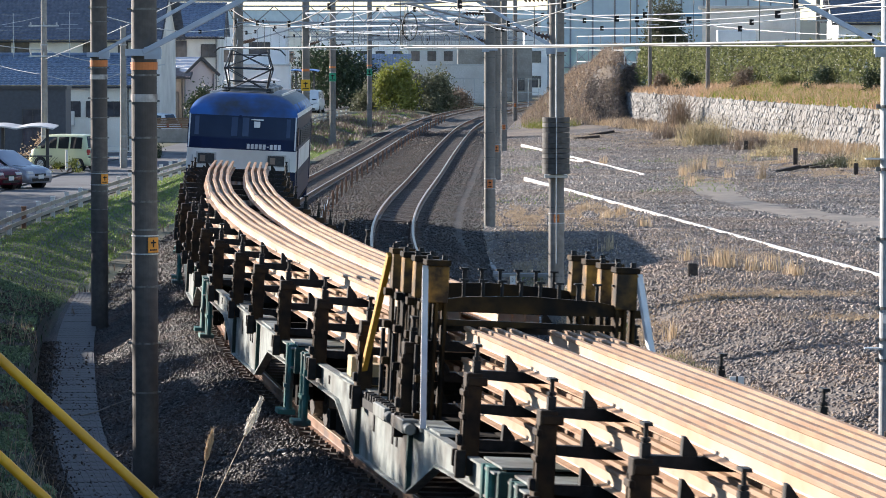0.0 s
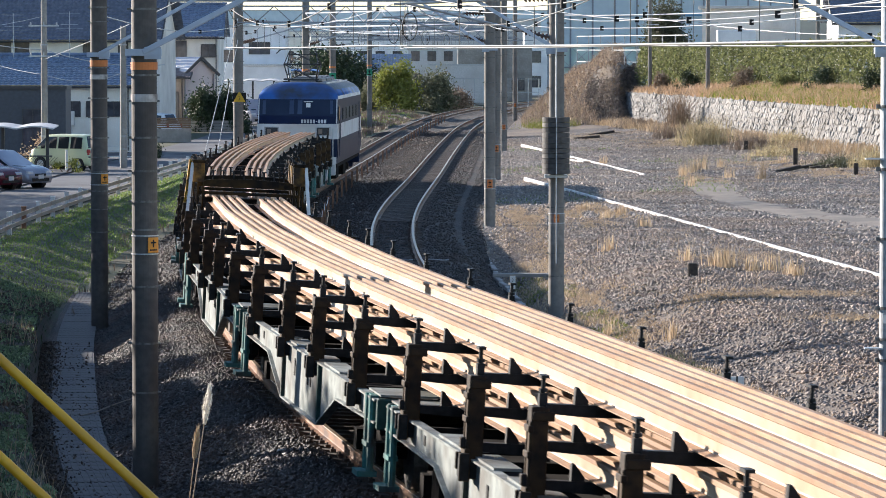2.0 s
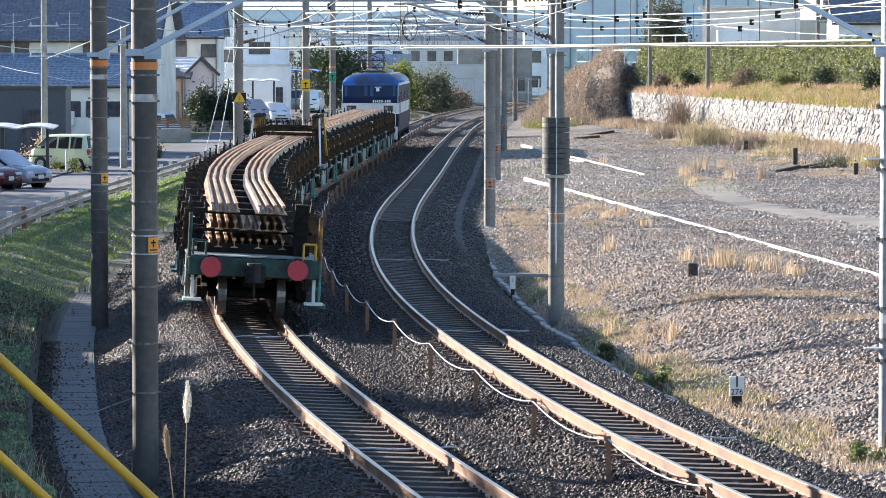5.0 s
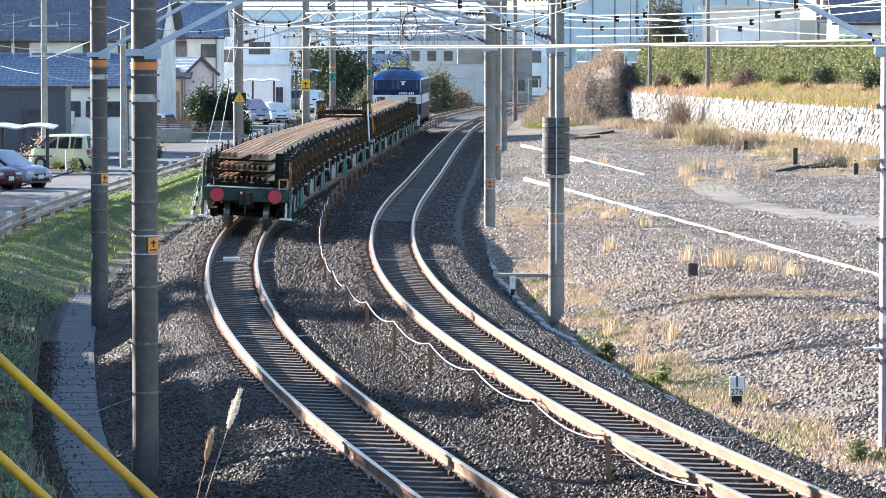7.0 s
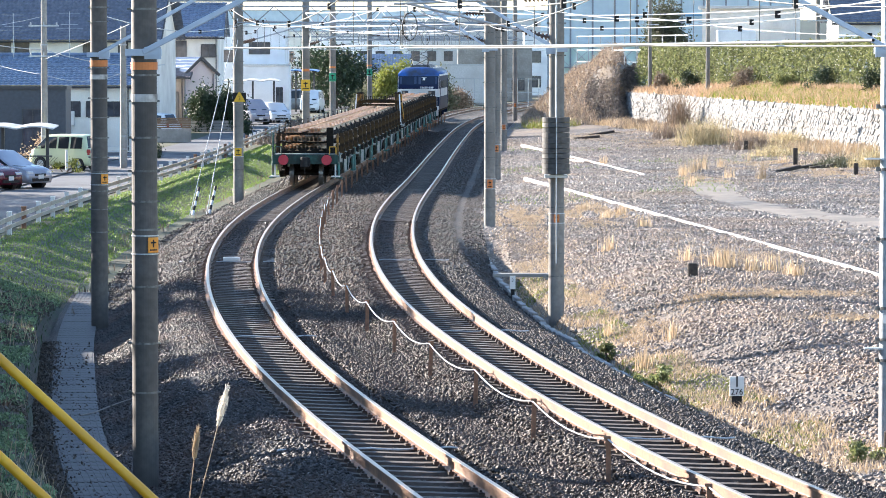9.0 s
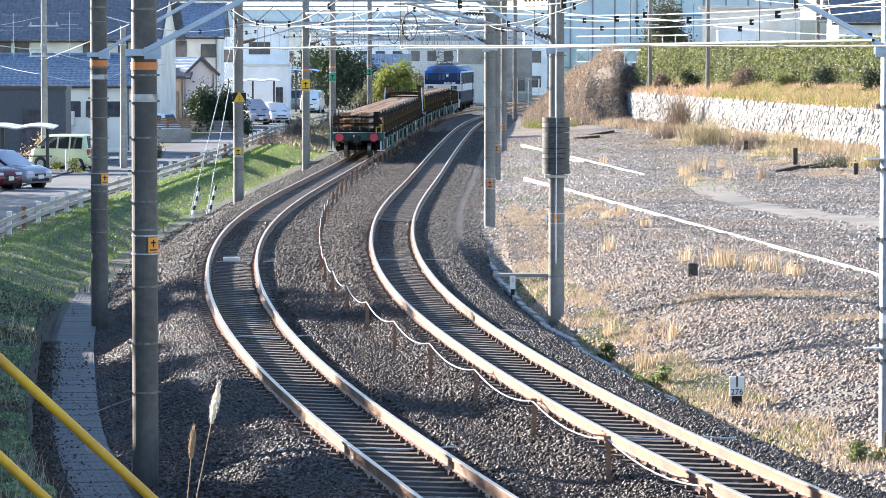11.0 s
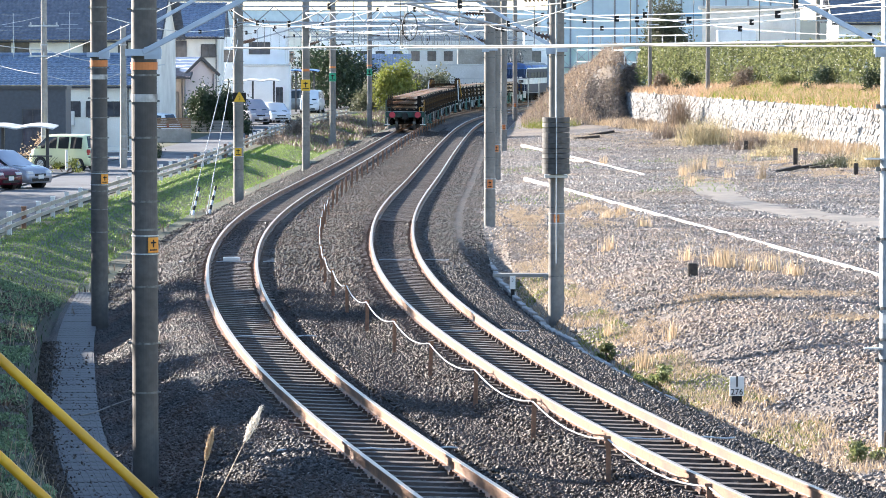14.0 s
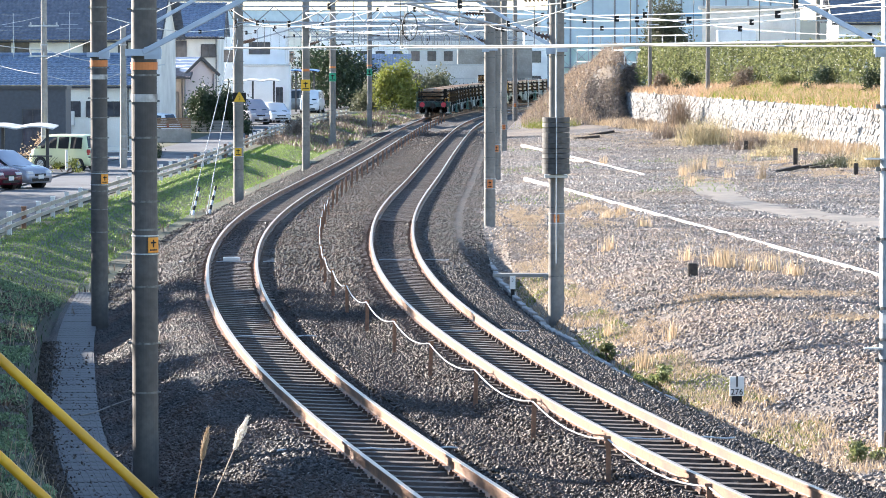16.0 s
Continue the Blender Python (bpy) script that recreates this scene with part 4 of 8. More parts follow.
def car(x, y, yaw, L, W, Hh, paint, label, boxy=0.0):
    """A parked car lofted from cross-sections, with panes, wheels, lamps and bumpers. It faces +y before its turn."""
    root = tagged(new("car"), label, "car", "parked cars")
    root.matrix_world = Matrix.Translation((x, y, flat_z(x, y) + 0.04)) @ Matrix.Rotation(radians(yaw), 4, "Z")
    f0, w0, belt = L / 2, W / 2, 0.60 * Hh
    hood = 1.0 - 0.62 * boxy                      # length of the bonnet
    rake = 0.85 - 0.25 * boxy                     # run of the windscreen
    tail = 0.55 - 0.35 * boxy                     # run of the rear window
    rear0 = -f0 + 0.12
    cuts = [(-f0, 0.94, belt * 0.80, 0), (-f0 + 0.1, 0.99, belt, 0), (rear0 + 0.04, 0.99, belt, 0.02)]
    cuts += [(rear0 + tail, 1.0, belt, 0.93), (rear0 + tail + 0.07, 1.0, belt, 0.96)]
    y_a, y_b = rear0 + tail + 0.07, f0 - hood - rake
    for k in (0.33, 0.36, 0.66, 0.69):
        cuts.append((y_a + (y_b - y_a) * k, 1.0, belt, 1.0))
    cuts += [(y_b - 0.07, 1.0, belt, 0.98), (y_b, 1.0, belt, 0.95), (f0 - hood, 0.99, belt, 0.02), (f0 - hood * 0.5, 0.97, belt * 0.93, 0),
             (f0 - 0.16, 0.92, belt * 0.82, 0), (f0, 0.84, belt * 0.60, 0)]
    rings = []
    for yy, wf, bz, up in cuts:
        w = w0 * wf
        top = bz + (Hh - belt) * up
        edge = bz + (top - bz) * 0.88
        lean = 0.16 * (top - bz)
        half = [(0.0, 0.20), (w * 0.9, 0.20), (w, 0.34), (w * 1.01, bz * 0.62), (w * 0.97, bz), (w * 0.96 - lean, edge + 0.004), (w * 0.78 - lean, top + 0.01), (0.0, top + 0.03)]
        rings.append([Vector((px, yy, pz)) for px, pz in half] + [Vector((-px, yy, pz)) for px, pz in half[-2:0:-1]])
    n = len(rings[0])
    verts = [tuple(v) for r in rings for v in r]
    faces = [(k * n + i, k * n + (i + 1) % n, (k + 1) * n + (i + 1) % n, (k + 1) * n + i) for k in range(len(rings) - 1) for i in range(n)]
    faces += [tuple(range(n))[::-1], tuple(range((len(rings) - 1) * n, len(rings) * n))]
    part("body", raw("body", verts, faces, paint, smooth=True), None, root)

    def pane(name, a, b, c, d):
        """A thin pane laid just outside the body quad."""
        q = [a, b, c, d]
        mid = sum(q, Vector()) / 4
        nor = (c - a).cross(d - b).normalized()
        nor = nor if nor.dot(mid - Vector((0, mid.y * 0.8, belt))) > 0 else -nor
        g = bmesh.new()
        f = g.faces.new([g.verts.new(mid + (p - mid) * 0.93 + nor * 0.012) for p in q])
        e = bmesh.ops.extrude_face_region(g, geom=[f])
        bmesh.ops.translate(g, verts=[v for v in e["geom"] if isinstance(v, bmesh.types.BMVert)], vec=-nor * 0.04)
        bmesh.ops.recalc_face_normals(g, faces=g.faces[:])
        part(name, g, M_GLASS, root)
    for k in (4, 6, 8):
        for i in (4, n - 5):
            pane("side_window", rings[k][i], rings[k][i + 1], rings[k + 1][i + 1], rings[k + 1][i])
    k = 10
    for i in (4, n - 5):
        pane("side_window", rings[k][i], rings[k][i + 1], rings[k + 1][i + 1], rings[k + 1][i].lerp(rings[k + 1][i + 1], 0.3))
    pane("windscreen", rings[11][6], rings[11][n - 6], rings[12][n - 6], rings[12][6])
    pane("rear_window", rings[2][6], rings[2][n - 6], rings[3][n - 6], rings[3][6])
    r = 0.30
    for sx in (-1, 1):
        for yy in (-f0 + 0.62, f0 - 0.72):
            b = bmesh.new()
            bm_tube(b, (sx * (w0 - 0.2), yy, r - 0.03), (sx * (w0 + 0.006), yy, r - 0.03), r + 0.05, r + 0.05, 20)
            part("wheel_arch", b, M_BLACK, root)
            b = bmesh.new()
            bm_tube(b, (sx * (w0 - 0.2), yy, r - 0.03), (sx * (w0 + 0.02), yy, r - 0.03), r, r - 0.01, 20)
            wh = part("wheel", b, M_RUBBER, root)
            b = bmesh.new()
            bm_tube(b, (sx * (w0 + 0.01), yy, r - 0.03), (sx * (w0 + 0.032), yy, r - 0.03), r * 0.66, r * 0.6, 14)
            part("rim", b, M_STEEL, wh)
        part("tail_light", boxes((sx * w0 * 0.88, -f0 + 0.07, belt * 0.86, w0 * 0.2, 0.14, 0.26), bev=0.02), M_TAIL, root)
        part("headlight", boxes((sx * w0 * 0.66, f0 - 0.13, belt * 0.70, w0 * 0.42, 0.22, 0.13), bev=0.03), M_LAMPC, root)
        part("mirror", boxes((sx * (w0 + 0.08), f0 - hood - 0.35, belt + 0.06, 0.16, 0.1, 0.12), bev=0.02), paint, root)
    part("grille", boxes((0, f0 - 0.02, belt * 0.60, w0 * 0.8, 0.06, 0.09), (0, f0 + 0.0, 0.33, w0 * 1.2, 0.06, 0.12)), M_BLACK, root)
    for e in (-1, 1):
        part("number_bar", boxes((0, e * (f0 + 0.035), 0.45, 0.33, 0.012, 0.16)), M_WHITE, root)
    return root


M_RUBBER = plain("tyre_rubber", (0.02, 0.02, 0.02), 0.8)
M_TAIL = plain("tail_lamp_red", (0.4, 0.03, 0.03), 0.2)
M_LAMPC = plain("clear_headlamp", (0.6, 0.62, 0.64), 0.1)
M_CREAM = mat("pale_green_car_paint", (0.66, 0.68, 0.42), (0.62, 0.64, 0.40), 3, 0.25, 0, 0.0)
M_SILVER = mat("silver_car_paint", (0.33, 0.33, 0.37), (0.30, 0.30, 0.34), 3, 0.3, 0.3, 0.0)
M_CARRED = mat("dark_red_car_paint", (0.11, 0.010, 0.022), (0.10, 0.009, 0.018), 3, 0.25, 0.1, 0.0)
M_CARWHITE = mat("white_car_paint", (0.72, 0.73, 0.74), (0.7, 0.71, 0.72), 3, 0.25, 0, 0.0)
M_CARGREY = mat("grey_car_paint", (0.20, 0.22, 0.24), (0.18, 0.2, 0.22), 3, 0.25, 0.2, 0.0)
car(-17.1, 177.5, 60, 3.4, 1.50, 1.60, M_CREAM, "pale green boxy hatchback parked before the house", 1.0)
car(-17.75, 154.9, -122, 4.4, 1.75, 1.46, M_SILVER, "silver sedan parked beside the carport", 0.1)
car(-18.6, 152.7, -122, 4.2, 1.72, 1.48, M_CARRED, "dark red sedan parked beside the silver one", 0.1)
car(-14.5, 288, -150, 4.6, 1.75, 1.85, M_SILVER, "silver van parked in the drive", 0.9)
car(-12.75, 294, -160, 3.8, 1.65, 1.5, M_CARWHITE, "white compact car parked behind the van", 0.4)
car(-13.3, 347, 80, 4.6, 1.75, 1.95, M_CARGREY, "dark minivan parked under the blue roof", 1.0)
car(-11.5, 343, 175, 4.6, 1.7, 1.95, M_CARWHITE, "white minivan parked by the blue roof", 1.0)
car(-18.2, 243, 60, 3.6, 1.6, 1.5, M_CARWHITE, "white small car behind the low wall", 0.6)


def road():
    verts, faces = [], []
    ys = list(np.arange(95, 420, 5.0))
    for y in ys:
        c = float(XF(y))
        drift = -6.0 * smooth(235, 340, y)
        a, b = c - 12.6 + drift, c - 7.7 - 1.2 * smooth(170, 260, y) + drift * smooth(235, 330, y)
        zz = ground_z(b - 0.4, y)
        verts += [(a, y, max(ground_z(a, y), zz) + 0.03), (b, y, zz + 0.03)]
    for i in range(len(ys) - 1):
        faces.append((2 * i, 2 * i + 1, 2 * i + 3, 2 * i + 2))
    return tagged(new("road", raw("road", verts, faces, M_ROAD)), "narrow grey asphalt road beside the railway", kind="structure")


road()
_yard = raw("parking", [(-30, 140, -0.37), (-17.2, 140, -0.37), (-16.0, 205, -0.375), (-30, 205, -0.375)], [(0, 1, 2, 3)], M_ROAD)
tagged(new("pavement_1", _yard), "grey asphalt parking lot before the houses", kind="structure")


def guard_rail():
    root = tagged(new("guard_rail"), "white road guard fence with cream rail on short posts", "guard rail")
    b = bmesh.new()
    bm_box(b, 0, 0, 0.28, 0.14, 0.14, 0.76)
    bm_box(b, 0, 0, 0.67, 0.16, 0.16, 0.04)
    me = mesh_of(bevelled(b, 0.01), "post", M_WHITE)
    old = me.copy()
    old.materials[0] = M_POSTRUST
    prev = None
    for s in np.arange(92, 300, 4.0):
        x, y, fx, fy, rx, ry = TA.along(s)
        o_ = 7.3 + 1.2 * smooth(170, 260, y)
        p = Vector((x - o_ * rx, y - o_ * ry, ground_z(x - o_ * rx, y - o_ * ry)))
        o = part("post", old if round(s) % 20 == 0 else me, None, root)
        o.location = p
        if prev is not None:
            c = bmesh.new()
            for z, zh in ((0.27, 0.11), (0.51, 0.13)):
                bm_bar(c, prev + Vector((0.09, 0, z)), p + Vector((0.09, 0, z)), 0.05, zh)
            part("beam", c, M_CREAMRAIL, root)
        prev = p


M_CREAMRAIL = mat("weathered_cream_rail", (0.44, 0.39, 0.31), (0.33, 0.285, 0.22), 9, 0.8, 0, 0.1, (0.30, 0.23, 0.16), 0.6)
guard_rail()


def utility_pole(x, y, h, label, arms=True):
    root = tagged(new("utility_pole"), label, "utility pole", "utility poles")
    root.location = (x, y, flat_z(x, y))
    b = bmesh.new()
    bm_tube(b, (0, 0, -0.3), (0, 0, h), 0.17, 0.13, 16)
    part("shaft", b, M_CONC, root)
    if arms:
        for z in (6.6, 5.2):
            b = bmesh.new()
            bm_bar(b, (-0.7, -0.12, z), (0.7, -0.12, z), 0.07, 0.07)
            part("cross_arm", b, M_STEEL, root)
            for k in (-0.6, 0.0, 0.6):
                c = bmesh.new()
                bm_tube(c, (k, -0.12, z + 0.04), (k, -0.12, z + 0.18), 0.04, 0.03, 8)
                part("insulator", c, M_INSULW, root)
    for z in (0.9, 1.5, 5.7):
        c = bmesh.new()
        bm_tube(c, (0, 0, z), (0, 0, z + 0.04), 0.175, 0.175, 14)
        part("band", c, M_STEEL, root)
    return root


utility_pole(-18.4, 180, 9, "tall round concrete utility pole beside the carport")
utility_pole(-14.75, 180, 6.6, "slim grey utility pole before the house", False)
feeder("telephone_cable", [(-23, 165, 6.4), (-18.4, 180, 5.05), (-14.0, 196, 4.3)], 0.022, M_INSULW, 0.3, "pale twisted telephone cable")
feeder("telephone_cable", [(-25, 188, 5.9), (-18.4, 180, 3.9), (-14.75, 180, 4.0)], 0.018, M_INSULW, 0.35, "pale twisted telephone cable")
feeder("telephone_cable", [(-18.4, 180, 4.6), (-10.5, 160, 7.2)], 0.014, M_INSULW, 0.1, "thin dark overhead cable between poles")
feeder("telephone_cable", [(-23, 160, 5.6), (-18.4, 180, 6.6)], 0.012, M_INSULW, 0.2, "thin dark overhead cable between poles")


def antenna(x, y, z):
    root = tagged(new("roof_antenna"), "thin television antenna on the tiled roof", "antenna")
    root.location = (x, y, z)
    b = bmesh.new()
    bm_tube(b, (0, 0, 0), (0, 0, 2.6), 0.02, 0.02, 6)
    part("pole", b, M_STEEL, root)
    for zz, w in ((2.5, 0.55), (1.7, 0.7), (1.9, 0.45)):
        b = bmesh.new()
        bm_tube(b, (-w, 0, zz), (w, 0, zz), 0.012, 0.012, 6)
        for k in range(5):
            bm_tube(b, (-w + 0.4 * w * k, -0.15, zz), (-w + 0.4 * w * k, 0.15, zz), 0.008, 0.008, 6)
        part("element", b, M_STEEL, root)


antenna(-19.9, 208.0, 4.5)
antenna(-22.9, 208.0, 4.4)


def small_yard_things():
    r = tagged(new("gas_meter_box"), "white wall-mounted water heater box with pipes", "heater")
    r.location = (-19.6, 204.8, 0.9)
    part("case", boxes((0, 0, 0.55, 0.5, 0.25, 0.75), bev=0.03), M_WHITE, r)
    part("pipe", boxes((-0.1, 0, 0.0, 0.05, 0.05, 0.5), (0.1, 0, 0.0, 0.05, 0.05, 0.5)), M_STEEL, r)
    r = tagged(new("white_railing"), "white three-bar railing beside the drive", "railing")
    r.location = (-15.5, 187, -0.42)
    for z in (0.35, 0.6, 0.85):
        part("bar", boxes((0, 0, z, 1.9, 0.05, 0.05)), M_WHITE, r)
    for x in (-0.9, 0, 0.9):
        part("post", boxes((x, 0.03, 0.45, 0.06, 0.06, 0.95)), M_WHITE, r)
    r = tagged(new("brown_fence"), "low brown boarded fence on a concrete block wall", "fence")
    r.location = (-16.6, 232, -0.4)
    part("wall", boxes((0, 0, 0.35, 3.2, 0.15, 0.8), (-1.5, 3, 0.35, 0.15, 6, 0.8)), M_CONC, r)
    for k in range(5):
        part("board", boxes((0, -0.02, 0.84 + 0.13 * k, 3.2, 0.04, 0.1)), M_BROWN, r)
    r = tagged(new("block_wall"), "grey concrete block garden wall", "wall")
    r.location = (-15.6, 262, -0.5)
    for j in range(4):
        for k in range(12):
            part("block", boxes((-2.4 + 0.4 * k + (0.2 if j % 2 else 0), 0, 0.12 + 0.2 * j, 0.385, 0.14, 0.185)), M_CONC, r)
    r = tagged(new("delineator_post"), "thin white delineator post beside the road", "post")
    r.location = (-17.0, 176, -0.42)
    b = bmesh.new()
    bm_tube(b, (0, 0, 0), (0, 0, 0.95), 0.06, 0.05, 10)
    part("post", b, M_WHITE, r)
    r = tagged(new("planter_box"), "white concrete block beside the parked cars", "planter")
    r.location = (-17.5, 152, -0.4)
    part("box", boxes((-0.1, 0, 0.3, 0.5, 0.4, 0.7), bev=0.02), M_WHITE, r)


M_BROWN = mat("brown_board", (0.20, 0.12, 0.07), (0.15, 0.09, 0.05), 9, 0.8, 0, 0.2)
small_yard_things()


def warning_sign():
    r = tagged(new("warning_sign"), "yellow triangular sign with a number on the mast", "sign")
    r.location = (LEFT[2][0] + 0.05, LEFT[2][1] - 0.24, 3.28)
    b = bmesh.new()
    prism(b, [(-0.22, -0.17), (0.22, -0.17), (0.02, 0.2), (-0.02, 0.2)], 1, 0, 0.02)
    part("panel", b, M_SIGNY, r)
    part("backing", boxes((0, 0.03, 0, 0.5, 0.02, 0.34)), M_BLACK, r)
    letters("2", 0.2, M_BLACK, r, (0, -0.01, -0.05), "numeral")


warning_sign()


# ---- right of the line: stone wall, terrace, hedge and sheds ----
M_WALLSTONE = mat("rubble_stone", (0.345, 0.33, 0.31), (0.235, 0.225, 0.21), 5, 0.9, 0, 0.4, (0.22, 0.205, 0.185), 0.4, spread=0.4)
M_MORTAR = mat("pale_mortar", (0.27, 0.26, 0.245), (0.17, 0.163, 0.153), 8, 0.95, 0, 0.3)
M_GRAVELSTONE = mat("gravel_stone", (0.44, 0.385, 0.345), (0.22, 0.192, 0.172), 9, 0.75, 0, 0.3, (0.30, 0.23, 0.175), 0.2, spread=0.8)
# same gravel as the yard, self-shadow of the slope put into its colour
M_SLOPESTONE = mat("shade_toned_slope_stone", (0.185, 0.155, 0.134), (0.06, 0.051, 0.045), 9, 0.7, 0, 0.3, (0.20, 0.15, 0.115), 0.3, spread=0.8)
M_RAILYELLOW = mat("handrail_yellow", (0.70, 0.40, 0.015), (0.62, 0.34, 0.012), 22, 0.4, 0, 0.08, (0.52, 0.27, 0.02), 6.0)
M_MUD = mat("muddy_hardstanding", (0.25, 0.21, 0.17), (0.18, 0.152, 0.124), 4, 0.85, 0, 0.3, (0.14, 0.122, 0.10), 0.35)
M_DRYGROUND = mat("dry_grass_ground", (0.27, 0.18, 0.10), (0.15, 0.105, 0.06), 5, 0.95, 0, 0.6, (0.14, 0.13, 0.055), 0.25, 0.04)


def leaf_mat(name, a, b, through=0.35, spread=0.45):
    m = mat(name, a, b, 3.0, 0.55, 0, 0.0, spread=spread)
    n, l = m.node_tree.nodes, m.node_tree.links
    p = n["Principled BSDF"]
    t = n.new("ShaderNodeBsdfTranslucent")
    mix = n.new("ShaderNodeMixShader")
    mix.inputs[0].default_value = through
    src = p.inputs["Base Color"].links[0].from_socket
    l.new(src, t.inputs["Color"])
    l.new(p.outputs[0], mix.inputs[1])
    l.new(t.outputs[0], mix.inputs[2])
    l.new(mix.outputs[0], n["Material Output"].inputs["Surface"])
    return m


L_HEDGE = leaf_mat("hedge_leaf", (0.29, 0.305, 0.13), (0.105, 0.13, 0.05), 0.48, 0.7)
L_DARK = leaf_mat("dark_leaf", (0.035, 0.055, 0.022), (0.02, 0.034, 0.015), 0.2)
L_YELLOW = leaf_mat("yellow_green_leaf", (0.22, 0.23, 0.05), (0.12, 0.14, 0.03), 0.4)
L_OLIVE = leaf_mat("olive_leaf", (0.16, 0.165, 0.10), (0.08, 0.085, 0.05), 0.3, 0.5)
L_DRY = leaf_mat("dry_straw", (0.56, 0.43, 0.28), (0.40, 0.29, 0.18), 0.35)
L_BROWN = leaf_mat("brown_twigs", (0.30, 0.225, 0.165), (0.17, 0.125, 0.095), 0.2)
L_GRASS = leaf_mat("fresh_grass", (0.20, 0.29, 0.06), (0.125, 0.19, 0.04), 0.4)
# bank grass: the bank's shade is put into this dark green
L_SHADEGRASS = leaf_mat("shade_toned_weedy_grass", (0.05, 0.074, 0.026), (0.025, 0.04, 0.015), 0.3)
L_REED = leaf_mat("pale_reed", (0.46, 0.36, 0.26), (0.30, 0.23, 0.17), 0.3)
# twigs with the shade of the mound's right flank in their colour
L_DARKTWIG = leaf_mat("shade_toned_twigs", (0.20, 0.165, 0.14), (0.09, 0.075, 0.064), 0.3)
M_BARK = mat("grey_bark", (0.13, 0.10, 0.08), (0.08, 0.062, 0.05), 8, 0.9, 0, 0.3)
RNG = np.random.default_rng(7)


def leaf_cloud(name, pts, size, m):
    """Many small folded leaves, one at each point."""
    n = len(pts)
    a = RNG.normal(size=(n, 3))
    a /= np.linalg.norm(a, axis=1)[:, None]
    b = np.cross(a, RNG.normal(size=(n, 3)))
    b /= np.linalg.norm(b, axis=1)[:, None]
    s = (size * RNG.uniform(0.6, 1.3, n))[:, None]
    c = np.cross(a, b) * s * 0.15
    v = np.stack([pts - a * s * 0.6, pts + b * s * 0.32 + c, pts + a * s * 0.6, pts - b * s * 0.32 + c], 1).reshape(-1, 3)
    k = np.arange(n) * 4
    f = np.concatenate([np.stack([k, k + 1, k + 2], 1), np.stack([k, k + 2, k + 3], 1)])
    return raw(name, v.tolist(), f.tolist(), m)


def blade_field(name, pts, h, w, lean, m):
    """Single grass blades bent to one side, rooted at the points."""
    n = len(pts)
    hh = h * RNG.uniform(0.5, 1.25, n)
    th = RNG.uniform(0, 2 * math.pi, n)
    d = np.stack([np.cos(th), np.sin(th), np.zeros(n)], 1)
    e = np.stack([-np.sin(th), np.cos(th), np.zeros(n)], 1)
    up = np.array([0, 0, 1.0])
    ln = (lean * RNG.uniform(0.2, 1.2, n) * hh)[:, None]
    hh = hh[:, None]
    a, b = pts - e * w, pts + e * w
    mid = pts + up * hh * 0.55 + d * ln * 0.35
    tip = pts + up * hh + d * ln
    v = np.stack([a, b, mid + e * w * 0.7, mid - e * w * 0.7, tip], 1).reshape(-1, 3)
    k = np.arange(n) * 5
    f = np.concatenate([np.stack([k, k + 1, k + 2], 1), np.stack([k, k + 2, k + 3], 1), np.stack([k + 3, k + 2, k + 4], 1)])
    return raw(name, v.tolist(), f.tolist(), m)


def along_wall(s, back):
    p = WALL_A + WALL_DIR * s + WALL_N * back
    return p.x, p.y


WALL_L = 100.0


def terrace_z(back, s):
    return TERRACE + 0.65 * smooth(0.9, 4.5, back) - (1 - smooth(-3, 6, s)) * 0.4


